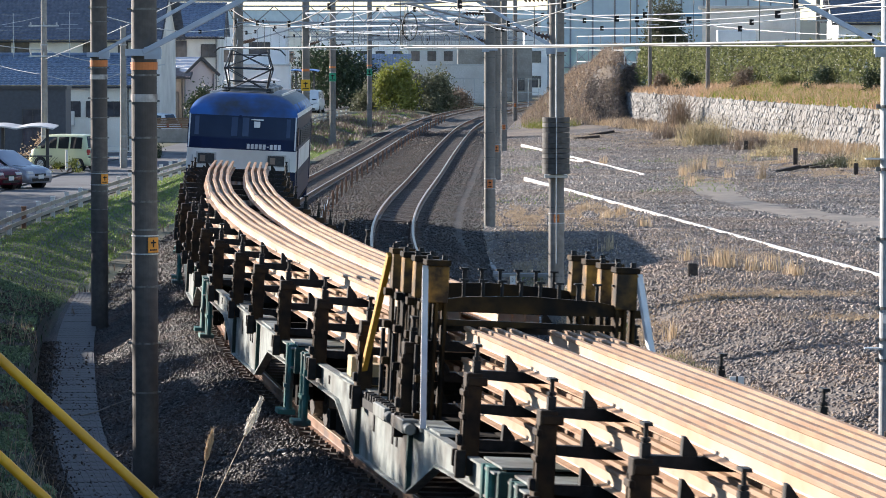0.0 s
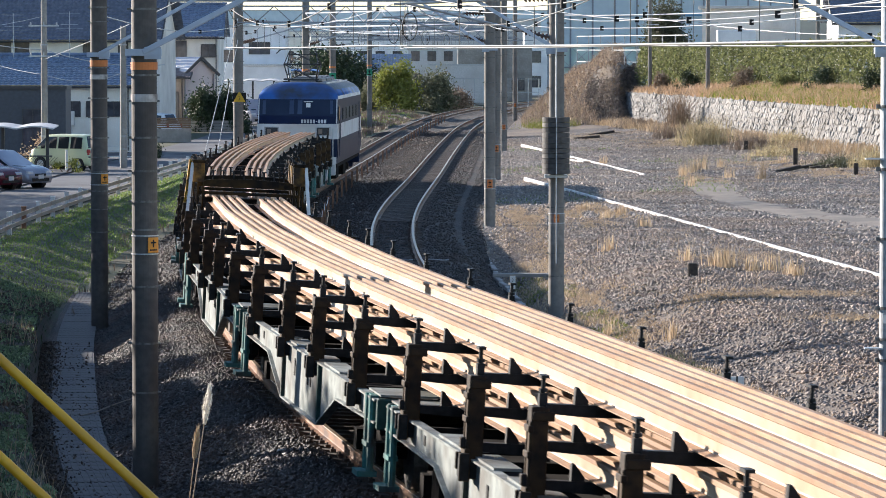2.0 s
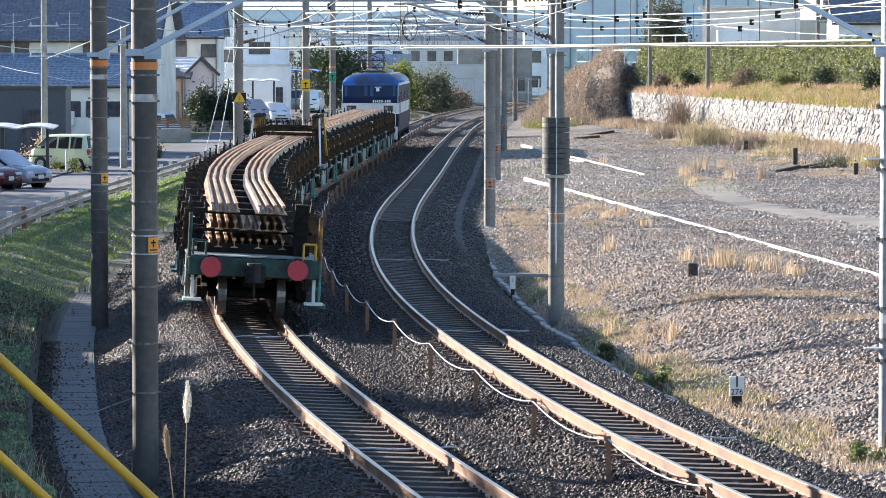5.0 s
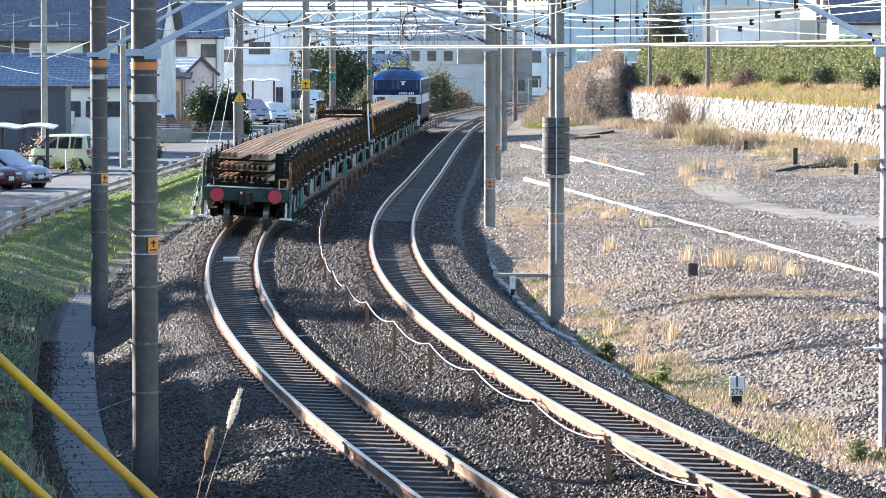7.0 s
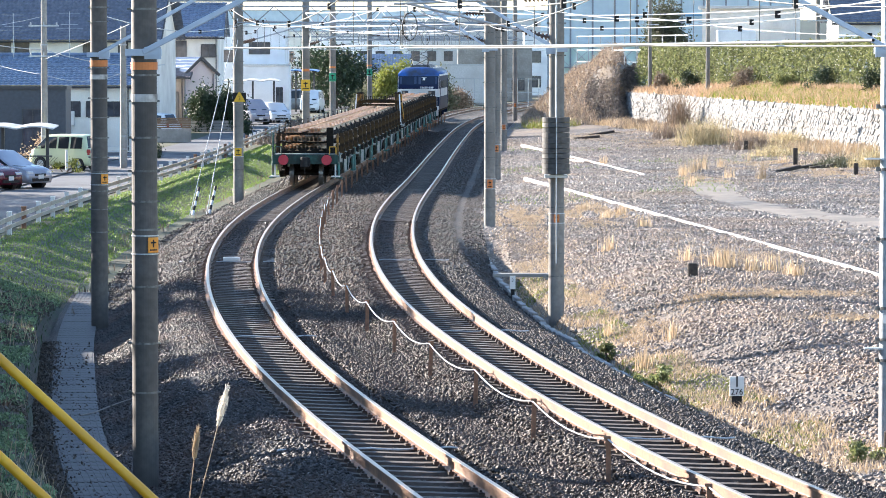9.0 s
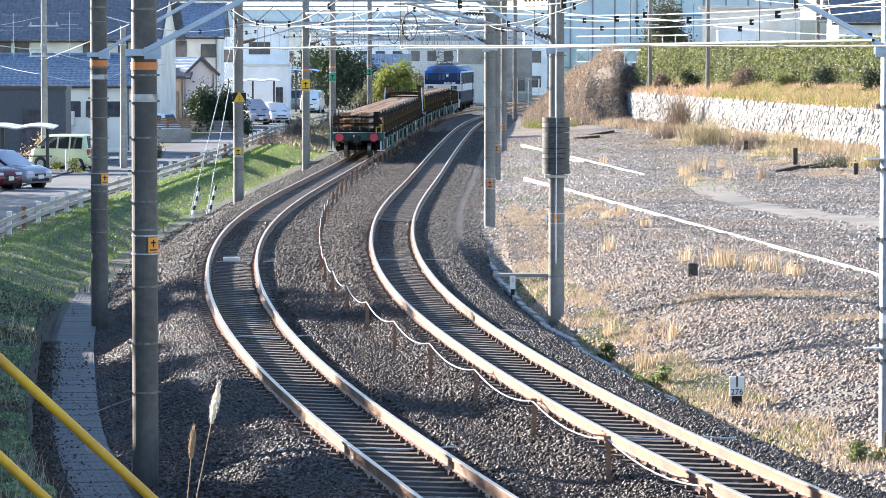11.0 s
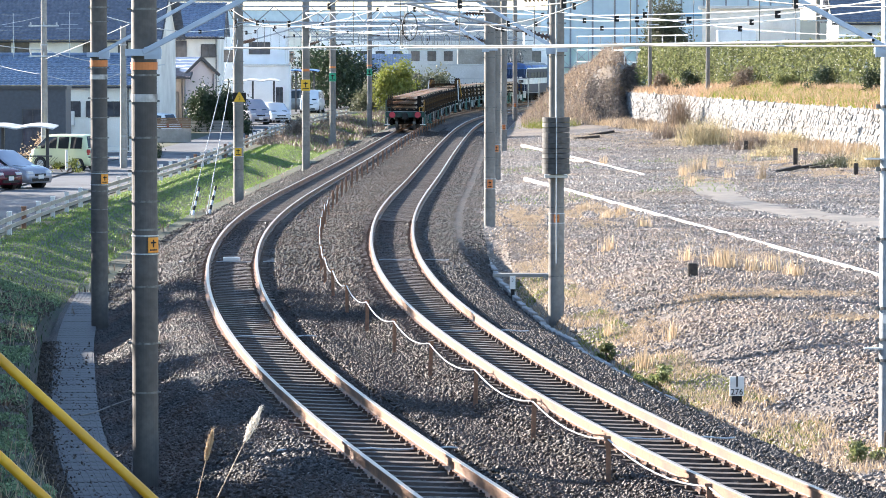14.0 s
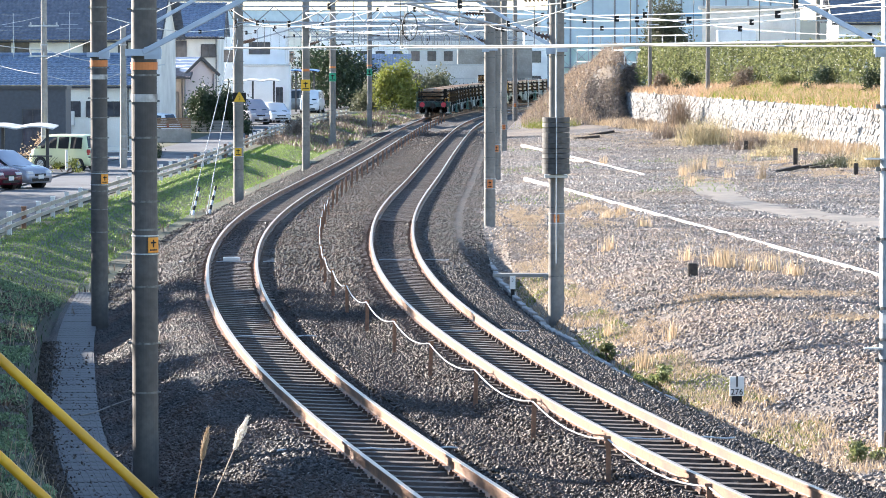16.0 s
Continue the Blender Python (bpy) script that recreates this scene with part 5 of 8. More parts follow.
def stone_wall():
    root = tagged(new("wall_stone"), "battered retaining wall of pale rubble stones", kind="structure")
    b = bmesh.new()
    lo = [along_wall(s, 0.16) for s in (-1, WALL_L)]
    hi = [along_wall(s, 1.0) for s in (-1, WALL_L)]
    bk = [along_wall(s, 1.9) for s in (-1, WALL_L)]
    z0 = -0.6
    q = [[b.verts.new((*p, z)) for p in pair] for pair, z in ((lo, z0), (hi, TERRACE + 0.0), (bk, TERRACE), (bk, z0))]
    for i in range(4):
        b.faces.new((q[i][0], q[i][1], q[(i + 1) % 4][1], q[(i + 1) % 4][0]))
    b.faces.new([r[0] for r in q])
    b.faces.new([r[1] for r in q][::-1])
    bmesh.ops.recalc_face_normals(b, faces=b.faces[:])
    part("mortar_core", b, M_MORTAR, root)
    shapes = []
    for k in range(6):
        g = bmesh.new()
        n = 5
        ring = [(0.5 * math.cos(2 * math.pi * (i + 0.3 * random.random()) / n) * random.uniform(0.85, 1.1), 0.5 * math.sin(2 * math.pi * (i + 0.3 * random.random()) / n) * random.uniform(0.85, 1.1)) for i in range(n)]
        o = [g.verts.new((x, 0, z)) for x, z in ring]
        i_ = [g.verts.new((x * 0.72 + random.uniform(-0.05, 0.05), -0.03 - random.uniform(0, 0.045), z * 0.72)) for x, z in ring]
        g.faces.new(i_)
        for j in range(n):
            g.faces.new((o[j], o[(j + 1) % n], i_[(j + 1) % n], i_[j]))
        bmesh.ops.recalc_face_normals(g, faces=g.faces[:])
        shapes.append(mesh_of(g, "stone", M_WALLSTONE))
    yaw = math.atan2(WALL_DIR.y, WALL_DIR.x)
    batter = math.atan2(0.84, TERRACE - z0)
    rest_v, rest_f = [], []
    count = 0
    slope = math.hypot(0.84, TERRACE - z0)
    for row in range(9):
        f = (row + 0.5) / 9
        for k in range(int(WALL_L / 0.42)):
            s = (k + 0.5 * (row % 2) + random.uniform(-0.3, 0.3)) * 0.42
            if s > WALL_L - 0.3:
                continue
            x, y = along_wall(s, 0.16 + 0.84 * f)
            z = z0 + (TERRACE - z0) * f + 0.16 * noise.noise((s * 0.9, row, 0))
            m = Matrix.Translation((x, y, z)) @ Matrix.Rotation(yaw, 4, "Z") @ Matrix.Rotation(-batter, 4, "X") @ Matrix.Rotation(random.uniform(0.3, 1.2), 4, "Y") @ Matrix.Rotation(random.uniform(-0.09, 0.09), 4, "Z") @ Matrix.Diagonal((0.50 * random.uniform(0.65, 1.3), random.uniform(0.4, 1.3), slope / 9 * 1.35 * random.uniform(0.7, 1.3), 1))
            me = random.choice(shapes)
            if 14 < s < 58 and row > 5 and count < 290:
                o = part("stone", me, None, root)
                o.matrix_local = m
                count += 1
            else:
                n0 = len(rest_v)
                rest_v += [tuple(m @ v.co) for v in me.vertices]
                rest_f += [tuple(n0 + i for i in p.vertices) for p in me.polygons]
    part("wall_stones", raw("wall_stones", rest_v, rest_f, M_WALLSTONE), None, root, kind="stuff")


stone_wall()


def terrace():
    verts, faces = [], []
    ss = [-0.9, 0.5, 2, 4, 6] + list(np.arange(10, 114, 4)) + [150]
    bs = [0.98, 1.4, 2, 3, 4, 5, 7, 12, 30, 80]
    for s in ss:
        for k in bs:
            x, y = along_wall(s, k)
            verts.append((x, y, terrace_z(k, s) + 0.004 + 0.08 * noise.noise((s * 0.5, k * 0.7, 3)) * (k > 1.2)))
    n = len(bs)
    for j in range(len(ss) - 1):
        for i in range(n - 1):
            a = j * n + i
            faces.append((a, a + n, a + n + 1, a + 1))
    tagged(new("ground_terrace", raw("terrace", verts, faces, M_DRYGROUND, smooth=True)), "raised terrace of dry grass above the stone wall", kind="structure")


terrace()


def hedge():
    root = tagged(new("hedge"), "long clipped leafy green hedge on the terrace", "hedge")
    n = 46000
    s = RNG.uniform(-2.5, 92, n)
    bk = 2.0 + 2.6 * np.clip((s + 2) / 50, 0, 1) + RNG.uniform(0, 1, n) ** 2.2 * 1.6
    lift = np.array([0.35 * noise.noise((a * 0.55, 0, 0)) + 0.18 * noise.noise((a * 2.1, 4, 0)) for a in s])
    h = RNG.uniform(0.0, 1.0, n) ** 0.8
    top = 2.35 + lift + 0.5 * np.clip((s - 40) / 30, 0, 1)
    bk = bk + np.array([0.35 * noise.noise((a * 0.8, b * 2.2, 7)) for a, b in zip(s, h)]) + 0.5 * h ** 3
    keep = np.array([noise.noise((a * 1.3, b * 3, 2)) for a, b in zip(s, h)]) > -0.42
    pts = []
    for a, b, z, t, k in zip(s, bk, h, top, keep):
        if k:
            x, y = along_wall(a, b)
            pts.append((x, y, TERRACE + 0.3 + z * (t + 0.65)))
    pts = np.array(pts)
    part("foliage", leaf_cloud("foliage", pts, 0.17, L_HEDGE), None, root)
    for a in np.arange(-1, 92, 1.3):
        x, y = along_wall(a, 2.8 + 2.6 * min(max((a + 2) / 50, 0), 1))
        b = bmesh.new()
        bm_tube(b, (x, y, TERRACE + 0.3), (x + 0.1, y, TERRACE + 2.6), 0.05, 0.02, 6)
        part("stem", b, M_BARK, root)


hedge()


def shrub(x, y, z, rx, rz, n, size, m, label, name="shrub", cat="shrub", group="shrubs", twigs=8, squash=1.0):
    root = tagged(new(name), label, cat, group)
    root.location = (x, y, z)
    k = max(4, int(n / 160))
    cl = RNG.normal(size=(k, 3))
    cl /= np.linalg.norm(cl, axis=1)[:, None]
    cl *= (RNG.uniform(0.35, 0.95, k) ** 0.7)[:, None]
    cl[:, 2] = RNG.uniform(0.1, 0.92, k)
    cl[:, :2] *= (1.08 - 0.6 * cl[:, 2] ** 2.5)[:, None]
    pick = RNG.integers(0, k, n)
    p = cl[pick] + RNG.normal(size=(n, 3)) * 0.16
    p *= np.array([rx, rx * squash, rz])
    p[:, 2] = np.maximum(p[:, 2], 0.02)
    part("foliage", leaf_cloud("foliage", p, size, m), None, root)
    for c in cl[:twigs]:
        b = bmesh.new()
        bm_tube(b, (0, 0, -0.1), (c[0] * rx * 0.9, c[1] * rx * squash * 0.9, c[2] * rz * 0.9), 0.035, 0.01, 5)
        part("stem", b, M_BARK, root)
    return root


for _s, _b, _r, _h, _m, _l in ((9, 3.4, 0.7, 1.1, L_BROWN, "rounded green shrub before the hedge"), (17, 3.4, 0.8, 1.2, L_DARK, "rounded dark shrub before the hedge"),
                               (33, 3.3, 0.95, 1.35, L_BROWN, "rounded brownish clipped shrub before the hedge"), (43, 3.4, 0.9, 1.2, L_HEDGE, "rounded green shrub before the hedge"),
                               (52, 3.4, 0.9, 1.2, L_DARK, "rounded dark shrub before the hedge"), (66, 3.3, 1.0, 1.3, L_DARK, "rounded dark shrub before the hedge")):
    _b = 1.5 + 2.6 * min((_s + 2) / 50, 1)
    _x, _y = along_wall(_s, _b)
    shrub(_x, _y, terrace_z(_b, _s) - 0.05, _r, _h, 2600, 0.1, _m, _l)


M_SHEDWALL = mat("pale_beige_sheet", (0.80, 0.77, 0.73), (0.72, 0.69, 0.65), 6, 0.7, 0, 0.1, (0.62, 0.59, 0.55), 0.4)


def shed():
    x, y = 20.75, 263
    root = tagged(new("shed"), "grey corrugated industrial shed behind the hedge", "shed")
    root.matrix_world = Matrix.Translation((x, y, TERRACE + 0.8)) @ Matrix.Rotation(radians(-4), 4, "Z")
    part("wall", boxes((0, 2.5, 2.45, 6.6, 5, 4.9)), M_SHEDWALL, root)
    for k in range(31):
        part("rib", boxes((-3.2 + 0.213 * k, -0.02, 2.4, 0.05, 0.05, 4.8)), M_SHEDWALL, root)
    part("roof", boxes((0, 2.4, 4.98, 7.1, 5.6, 0.2), bev=0.02), M_CORR, root)
    part("door", boxes((-0.3, -0.06, 1.2, 1.6, 0.06, 2.6)), M_STEEL, root)
    part("lamp", boxes((1.6, -0.2, 3.9, 0.25, 0.3, 0.4)), M_WHITE, root)
    tank = tagged(new("white_box_unit"), "white metal equipment box before the shed", "equipment box")
    tank.location = (19.4, 258.5, TERRACE + 0.8)
    part("case", boxes((0, 0, 1.75, 2.5, 1.4, 3.3), bev=0.03), M_STUCCOW, tank)
    part("handle", boxes((0.9, -0.72, 1.8, 0.04, 0.04, 0.3)), M_BLACK, tank)
    part("panel_joint", boxes((0.3, -0.703, 1.75, 0.03, 0.01, 3.2)), M_STEEL, tank)


shed()
house(26.6, 233, 6.0, 7, 6.85, 2.2, 0, M_STUCCOW, M_SLATE, "white walled house with grey ribbed roof", [], "x", 0.4, TERRACE + 0.5)


def yard_poles():
    for x, y, h in ((16.5, 243, 9.5), (21.9, 228, 8.5), (13.9, 262, 8)):
        r = tagged(new("utility_pole"), "dark slim utility pole behind the hedge", "utility pole", "utility poles")
        r.location = (x, y, TERRACE)
        b = bmesh.new()
        bm_tube(b, (0, 0, 0), (0, 0, h), 0.14, 0.11, 12)
        part("shaft", b, M_POLE, r)
        b = bmesh.new()
        bm_bar(b, (-0.6, -0.1, 4.6), (0.6, -0.1, 4.6), 0.07, 0.07)
        part("cross_arm", b, M_STEEL, r)


yard_poles()


def facade():
    """Long pale glazed hall far behind the yard."""
    root = tagged(new("glazed_hall"), "long pale hall with blue glazed panels and white posts", "building")
    root.matrix_world = Matrix.Translation((20.5, 352, 1.0)) @ Matrix.Rotation(radians(-3), 4, "Z")
    part("wall", boxes((0, 3, 2.2, 22, 6, 4.4)), M_PALEGREEN, root)
    part("upper_wall", boxes((0, 3.2, 7.6, 22, 5.6, 6.4)), M_PALEGLASS, root)
    for k in range(12):
        part("post", boxes((-11 + 2 * k, -0.1, 5.4, 0.16, 0.2, 10.8)), M_TRUSS, root)
        if k < 11:
            for d in (-1, 1):
                b = bmesh.new()
                bm_bar(b, (-10 + 2 * k - d * 0.9, -0.08, 2.6), (-10 + 2 * k + d * 0.9, -0.08, 4.3), 0.06, 0.06)
                part("brace", b, M_STEEL, root)
    for z in (2.5, 4.5, 7.2, 9.8):
        part("rail_beam", boxes((0, -0.12, z, 22.2, 0.16, 0.14)), M_BLUEFRAME if z > 4 else M_TRUSS, root)
    for k in range(11):
        for z in (5.85, 8.5):
            for dx in (-0.46, 0.46):
                part("pane", boxes((-10 + 2 * k + dx, 0.36, z, 0.82, 0.05, 2.4)), M_PALEGLASS, root)


M_BLUEFRAME = mat("blue_window_frame", (0.16, 0.34, 0.52), (0.12, 0.28, 0.45), 6, 0.5, 0, 0.03)
M_PALEGREEN = mat("pale_green_panel", (0.62, 0.74, 0.70), (0.56, 0.68, 0.64), 3, 0.6, 0, 0.05, (0.50, 0.62, 0.58), 0.3)
M_PALEGLASS = mat("pale_blue_glazing", (0.58, 0.70, 0.78), (0.50, 0.62, 0.71), 1.2, 0.15, 0, 0.0)
facade()


def mesh_fence(x0, y0, x1, y1, z, h, n, label):
    r = tagged(new("mesh_fence"), label, "fence", "far fences")
    a, b = Vector((x0, y0, z)), Vector((x1, y1, z))
    for k in range(n + 1):
        p = a.lerp(b, k / n)
        c = bmesh.new()
        bm_tube(c, p, p + Vector((0, 0, h)), 0.045, 0.045, 6)
        part("post", c, M_STEEL, r)
    for t in (0.1, 0.5, 0.98):
        c = bmesh.new()
        bm_bar(c, a + Vector((0, 0, h * t)), b + Vector((0, 0, h * t)), 0.05, 0.05)
        part("rail", c, M_STEEL, r)


mesh_fence(9.8, 285, 16.5, 262, 4.0, 2.1, 9, "pale steel fence above the mound")
mesh_fence(-1.0, 372, 9.0, 366, -0.2, 2.6, 10, "pale steel fence behind the bend")


# ---- far background ----
def far_block(x, y, w, d, top, m, label, rows=0, cols=0, roof=None):
    r = block("far_building", x, y, w, d, top, m, label, 0, -0.6)
    for j in range(rows):
        for i in range(cols):
            window(r, -w / 2 + (i + 0.6) * w / (cols + 0.2), 0, 2.0 + j * 2.9, w / cols * 0.5, 1.3)
    if roof:
        roof_slope(r, -w / 2 - 0.4, w / 2 + 0.4, -0.5, top + 0.6, d / 2, top + 0.6 + d * 0.22, roof)
    return r


far_block(-6.4, 405, 5.4, 8, 2.9, M_STUCCO, "low house with blue tiled roof beyond the bend", 0, 0, M_TILE)
far_block(1.6, 392, 6.0, 8, 3.6, M_CORR, "grey low workshop beyond the bend", 0, 0)
far_block(5.6, 420, 8, 10, 5.6, M_CONC, "plain grey concrete building beyond the bend", 1, 3)
far_block(-9.0, 440, 10, 10, 6.8, M_STUCCOW, "pale low factory hall in the distance", 2, 5)
far_block(2, 640, 90, 16, 11.6, M_PALEGLASS, "very long pale blue hall in the distance", 0, 0)
far_block(4.0, 520, 18, 14, 9.2, M_CORR, "long pale warehouse in the distance", 2, 8)
far_block(-16, 480, 12, 10, 7.4, M_STUCCO, "cream apartment block in the distance", 2, 6)
far_block(-26, 420, 12, 10, 7.0, M_STUCCOW, "white apartment block in the distance", 2, 5)
far_block(30, 520, 26, 14, 10.5, M_CORR, "wide pale warehouse in the distance", 2, 9)
far_block(13, 455, 7, 9, 7.2, M_STUCCOW, "white house block in the distance", 2, 3)


def hills():
    verts, faces = [], []
    n = 60
    for i in range(n + 1):
        x = -900 + 1800 * i / n
        h = 14 + 10 * noise.noise((x * 0.006, 0, 0)) + 5 * noise.noise((x * 0.03, 2, 0))
        verts += [(x, 1500, -2), (x, 1560, h), (x, 1700, h * 0.4)]
    for i in range(n):
        a = 3 * i
        faces += [(a, a + 3, a + 4, a + 1), (a + 1, a + 4, a + 5, a + 2)]
    tagged(new("backdrop", raw("hills", verts, faces, M_HILL, smooth=True)), "low wooded hills on the horizon", kind="structure")


M_HILL = mat("wooded_hill", (0.10, 0.13, 0.11), (0.06, 0.085, 0.075), 0.05, 0.95, 0, 0.0)
hills()


def tree(x, y, z, h, spread, n, size, m, label, low=0.35, limbs=9):
    root = tagged(new("tree"), label, "tree", "trees by the line")
    root.location = (x, y, z)
    b = bmesh.new()
    bm_tube(b, (0, 0, -0.2), (0.1, 0, h * 0.55), 0.16, 0.08, 8)
    part("trunk", b, M_BARK, root)
    tips = []
    for k in range(limbs):
        th = k * 2.4
        f = low + (0.95 - low) * (k + 1) / limbs
        t = Vector((math.cos(th) * spread * random.uniform(0.55, 1) * (1.25 - f), math.sin(th) * spread * random.uniform(0.55, 1) * (1.25 - f), h * f))
        b = bmesh.new()
        bm_tube(b, (0.05, 0, h * min(0.5, f * 0.6)), t, 0.06, 0.015, 6)
        part("limb", b, M_BARK, root)
        tips.append(t)
    c = np.array([tips[i] for i in RNG.integers(0, len(tips), n)])
    p = c + RNG.normal(size=(n, 3)) * np.array([spread * 0.3, spread * 0.3, h * 0.09])
    part("crown", leaf_cloud("crown", p, size, m), None, root)
    return root


# unseen trees added on the bank to shade the path, verge and road
for _y, _h, _sp in ((50, 1.7, 2.0), (54.5, 1.45, 1.8), (58.5, 1.6, 1.8), (63, 1.9, 1.9), (67, 1.6, 1.8), (70.5, 2.1, 1.8), (75.5, 1.9, 1.8), (79, 1.5, 1.4), (90, 2.4, 2.2), (95, 3.2, 2.4), (100, 4.6, 2.4), (104.5, 4.8, 2.4), (109, 4.6, 2.4), (113.5, 4.4, 2.3), (118, 4.6, 2.4), (123, 5.0, 2.4), (128, 4.8, 2.4), (133, 5.2, 2.5), (138, 5.0, 2.4), (143, 5.3, 2.5), (148, 5.0, 2.4)):
    _x = float(XF(_y)) - 14.2 - 2.0 * smooth(118, 140, _y)
    tree(_x, _y, ground_z(_x, _y) - 0.2, _h, _sp, 2600, 0.22, L_DARK, "unseen leafy tree added on the bank to cast shade", 0.12, 12)
# beside the far road
tree(-10.0, 366, -0.6, 5.6, 3.0, 4600, 0.3, L_DARK, "dense dark evergreen tree beside the road", 0.12, 16)
tree(-12.0, 372, -0.6, 5.3, 2.6, 3600, 0.3, L_DARK, "dense dark evergreen tree beside the road", 0.12, 16)
tree(-8.2, 374, -0.6, 4.6, 2.4, 3200, 0.3, L_DARK, "dense dark evergreen tree beside the road", 0.1, 16)
tree(-14.2, 352, -0.6, 5.4, 2.4, 900, 0.14, L_BROWN, "thin bare winter tree beside the house", 0.2, 18)
shrub(-4.2, 350, -0.7, 2.1, 4.1, 6500, 0.24, L_YELLOW, "tall yellow-green sunlit bush by the bend", "bush", "bush", "bushes by the bend")
shrub(-1.3, 356, -0.7, 2.6, 3.4, 5600, 0.24, L_OLIVE, "broad dull green bush by the bend", "bush", "bush", "bushes by the bend")
shrub(1.2, 362, -0.7, 1.8, 1.9, 2600, 0.22, L_BROWN, "dry brownish bush by the bend", "bush", "bush", "bushes by the bend")
shrub(-7.2, 352, -0.7, 1.3, 2.6, 2200, 0.2, L_OLIVE, "dull green bush by the bend", "bush", "bush", "bushes by the bend")
shrub(-16.0, 262.5, -0.5, 1.3, 2.7, 4200, 0.19, L_DARK, "dark garden bush before the pink annex", "bush", "bush", "garden bushes")
shrub(-14.7, 264, -0.5, 1.2, 2.5, 3600, 0.19, L_DARK, "dark garden bush before the pink annex", "bush", "bush", "garden bushes")
shrub(-14.6, 280, -0.5, 1.3, 2.2, 1200, 0.16, L_DARK, "dark garden bush before the white house", "bush", "bush", "garden bushes")
shrub(-13.4, 252, -0.5, 1.2, 0.9, 700, 0.14, L_DARK, "low dark bush beside the road", "bush", "bush", "garden bushes")
shrub(-9.2, 236, -0.6, 1.3, 1.0, 900, 0.13, L_BROWN, "brown roadside brush behind the guard rail", "bush", "bush", "garden bushes")
shrub(-9.0, 246, -0.6, 1.6, 1.3, 1100, 0.14, L_BROWN, "brown roadside brush behind the guard rail", "bush", "bush", "garden bushes")
shrub(17.2, 300, 3.15, 2.0, 5.0, 9000, 0.22, L_OLIVE, "dark round evergreen bush above the mound", "bush", "bush", "bushes by the bend")
shrub(-14.6, 197, -0.45, 0.6, 0.9, 500, 0.1, L_DARK, "small white-flowering garden bush by the road", "bush", "bush", "garden bushes")
shrub(-19.0, 181, -0.4, 1.0, 1.4, 700, 0.1, L_DRY, "dry pale ornamental grass by the carport", "bush", "bush", "garden bushes")
shrub(-16.8, 173, -0.4, 0.7, 0.6, 400, 0.09, L_YELLOW, "low yellow-green weeds by the road", "bush", "bush", "garden bushes")


def scatter(n, f):
    out = []
    while len(out) < n:
        p = f()
        if p is not None:
            out.append(p)
    return np.array(out)


def mound_at(a, b):
    """Place on the mound's surface, a across and b along it, each from -1 to 1."""
    h = 5.9 * min(max((a + 1) / 1.5, 0), 1) ** 0.9 * (1 - 0.27 * smooth(0.62, 0.8, a)) * (1 - smooth(0.1, 1.0, abs(b))) * (0.92 + 0.3 * noise.noise((a * 2.6, b * 4, 1)))
    return 10.0 + a * 4.2 + b * 1.2, 280 + b * 24, -0.35 + h


def mound():
    """Overgrown earth mound inside the bend."""
    n, rows = 26, 24
    verts = [mound_at(i / n * 2 - 1, j / rows * 2 - 1) for j in range(rows + 1) for i in range(n + 1)]
    faces = [(k, k + 1, k + n + 2, k + n + 1) for k in (j * (n + 1) + i for j in range(rows) for i in range(n))]
    tagged(new("ground_mound", raw("mound", verts, faces, M_MOUND, smooth=True)), "overgrown earth mound inside the bend", kind="structure")

    def spots(count, test, lift):
        def one():
            a, b = random.uniform(-1, 1), random.uniform(-0.95, 0.8)
            x, y, z = mound_at(a, b)
            return (x, y, z + random.random() * lift) if z > -0.2 and test(a + 0.3 * noise.noise((b * 4, a * 3, 6)), z) else None
        return scatter(count, one)
    p = spots(9000, lambda a, z: a < 0.2 or z > 3.6 + 1.0 * a, 0.0)
    tagged(new("dry_reeds", blade_field("dry_reeds", p, 0.7, 0.02, 0.9, L_REED)), "dense dry straw-coloured reeds on the mound", "reeds", kind="stuff")
    p = spots(9000, lambda a, z: a < 0.26 or z > 2.7 + 1.3 * a, 0.6)
    tagged(new("brown_brush", leaf_cloud("brown_brush", p, 0.15, L_BROWN)), "tangled brown brushwood on the mound", "brushwood", kind="stuff")
    # darker twigs paint the shade on the right flank
    p = spots(15000, lambda a, z: a > 0.2 and z < 2.5 + 1.4 * a, 0.3)
    tagged(new("dark_brush", leaf_cloud("dark_brush", p, 0.15, L_DARKTWIG)), "brushwood coloured dark as shade on the mound's right flank", "brushwood", kind="stuff")
    p = spots(2600, lambda a, z: a < -0.55, 0.3)
    tagged(new("green_brush", leaf_cloud("green_brush", p, 0.15, L_YELLOW)), "yellow-green weeds on the mound", "brushwood", kind="stuff")


M_MOUND = mat("mound_earth", (0.21, 0.185, 0.16), (0.11, 0.097, 0.085), 5, 0.95, 0, 0.6, (0.17, 0.12, 0.07), 0.3, 0.04)
mound()


# ---- grasses, weeds and stones ----
def field(name, n, u0, u1, y0, y1, h, w, lean, m, label, ref=XF, patch=0.0, power=1.0, pscale=0.35):
    def one():
        y = y0 + (y1 - y0) * random.random() ** power
        u = random.uniform(u0, u1)
        if u0 < -5 and y < 92:
            u += 0.42 * smooth(50, 72, y)
        x = float(ref(y)) + u
        if patch and noise.noise((x * pscale, y * pscale * 0.6, 9)) < patch - 0.35:
            return None
        return (x, y, ground_z(x, y) - 0.01)
    pts = scatter(n, one)
    return tagged(new(name, blade_field(name, pts, h, w, lean, m)), label, "grass", kind="stuff")


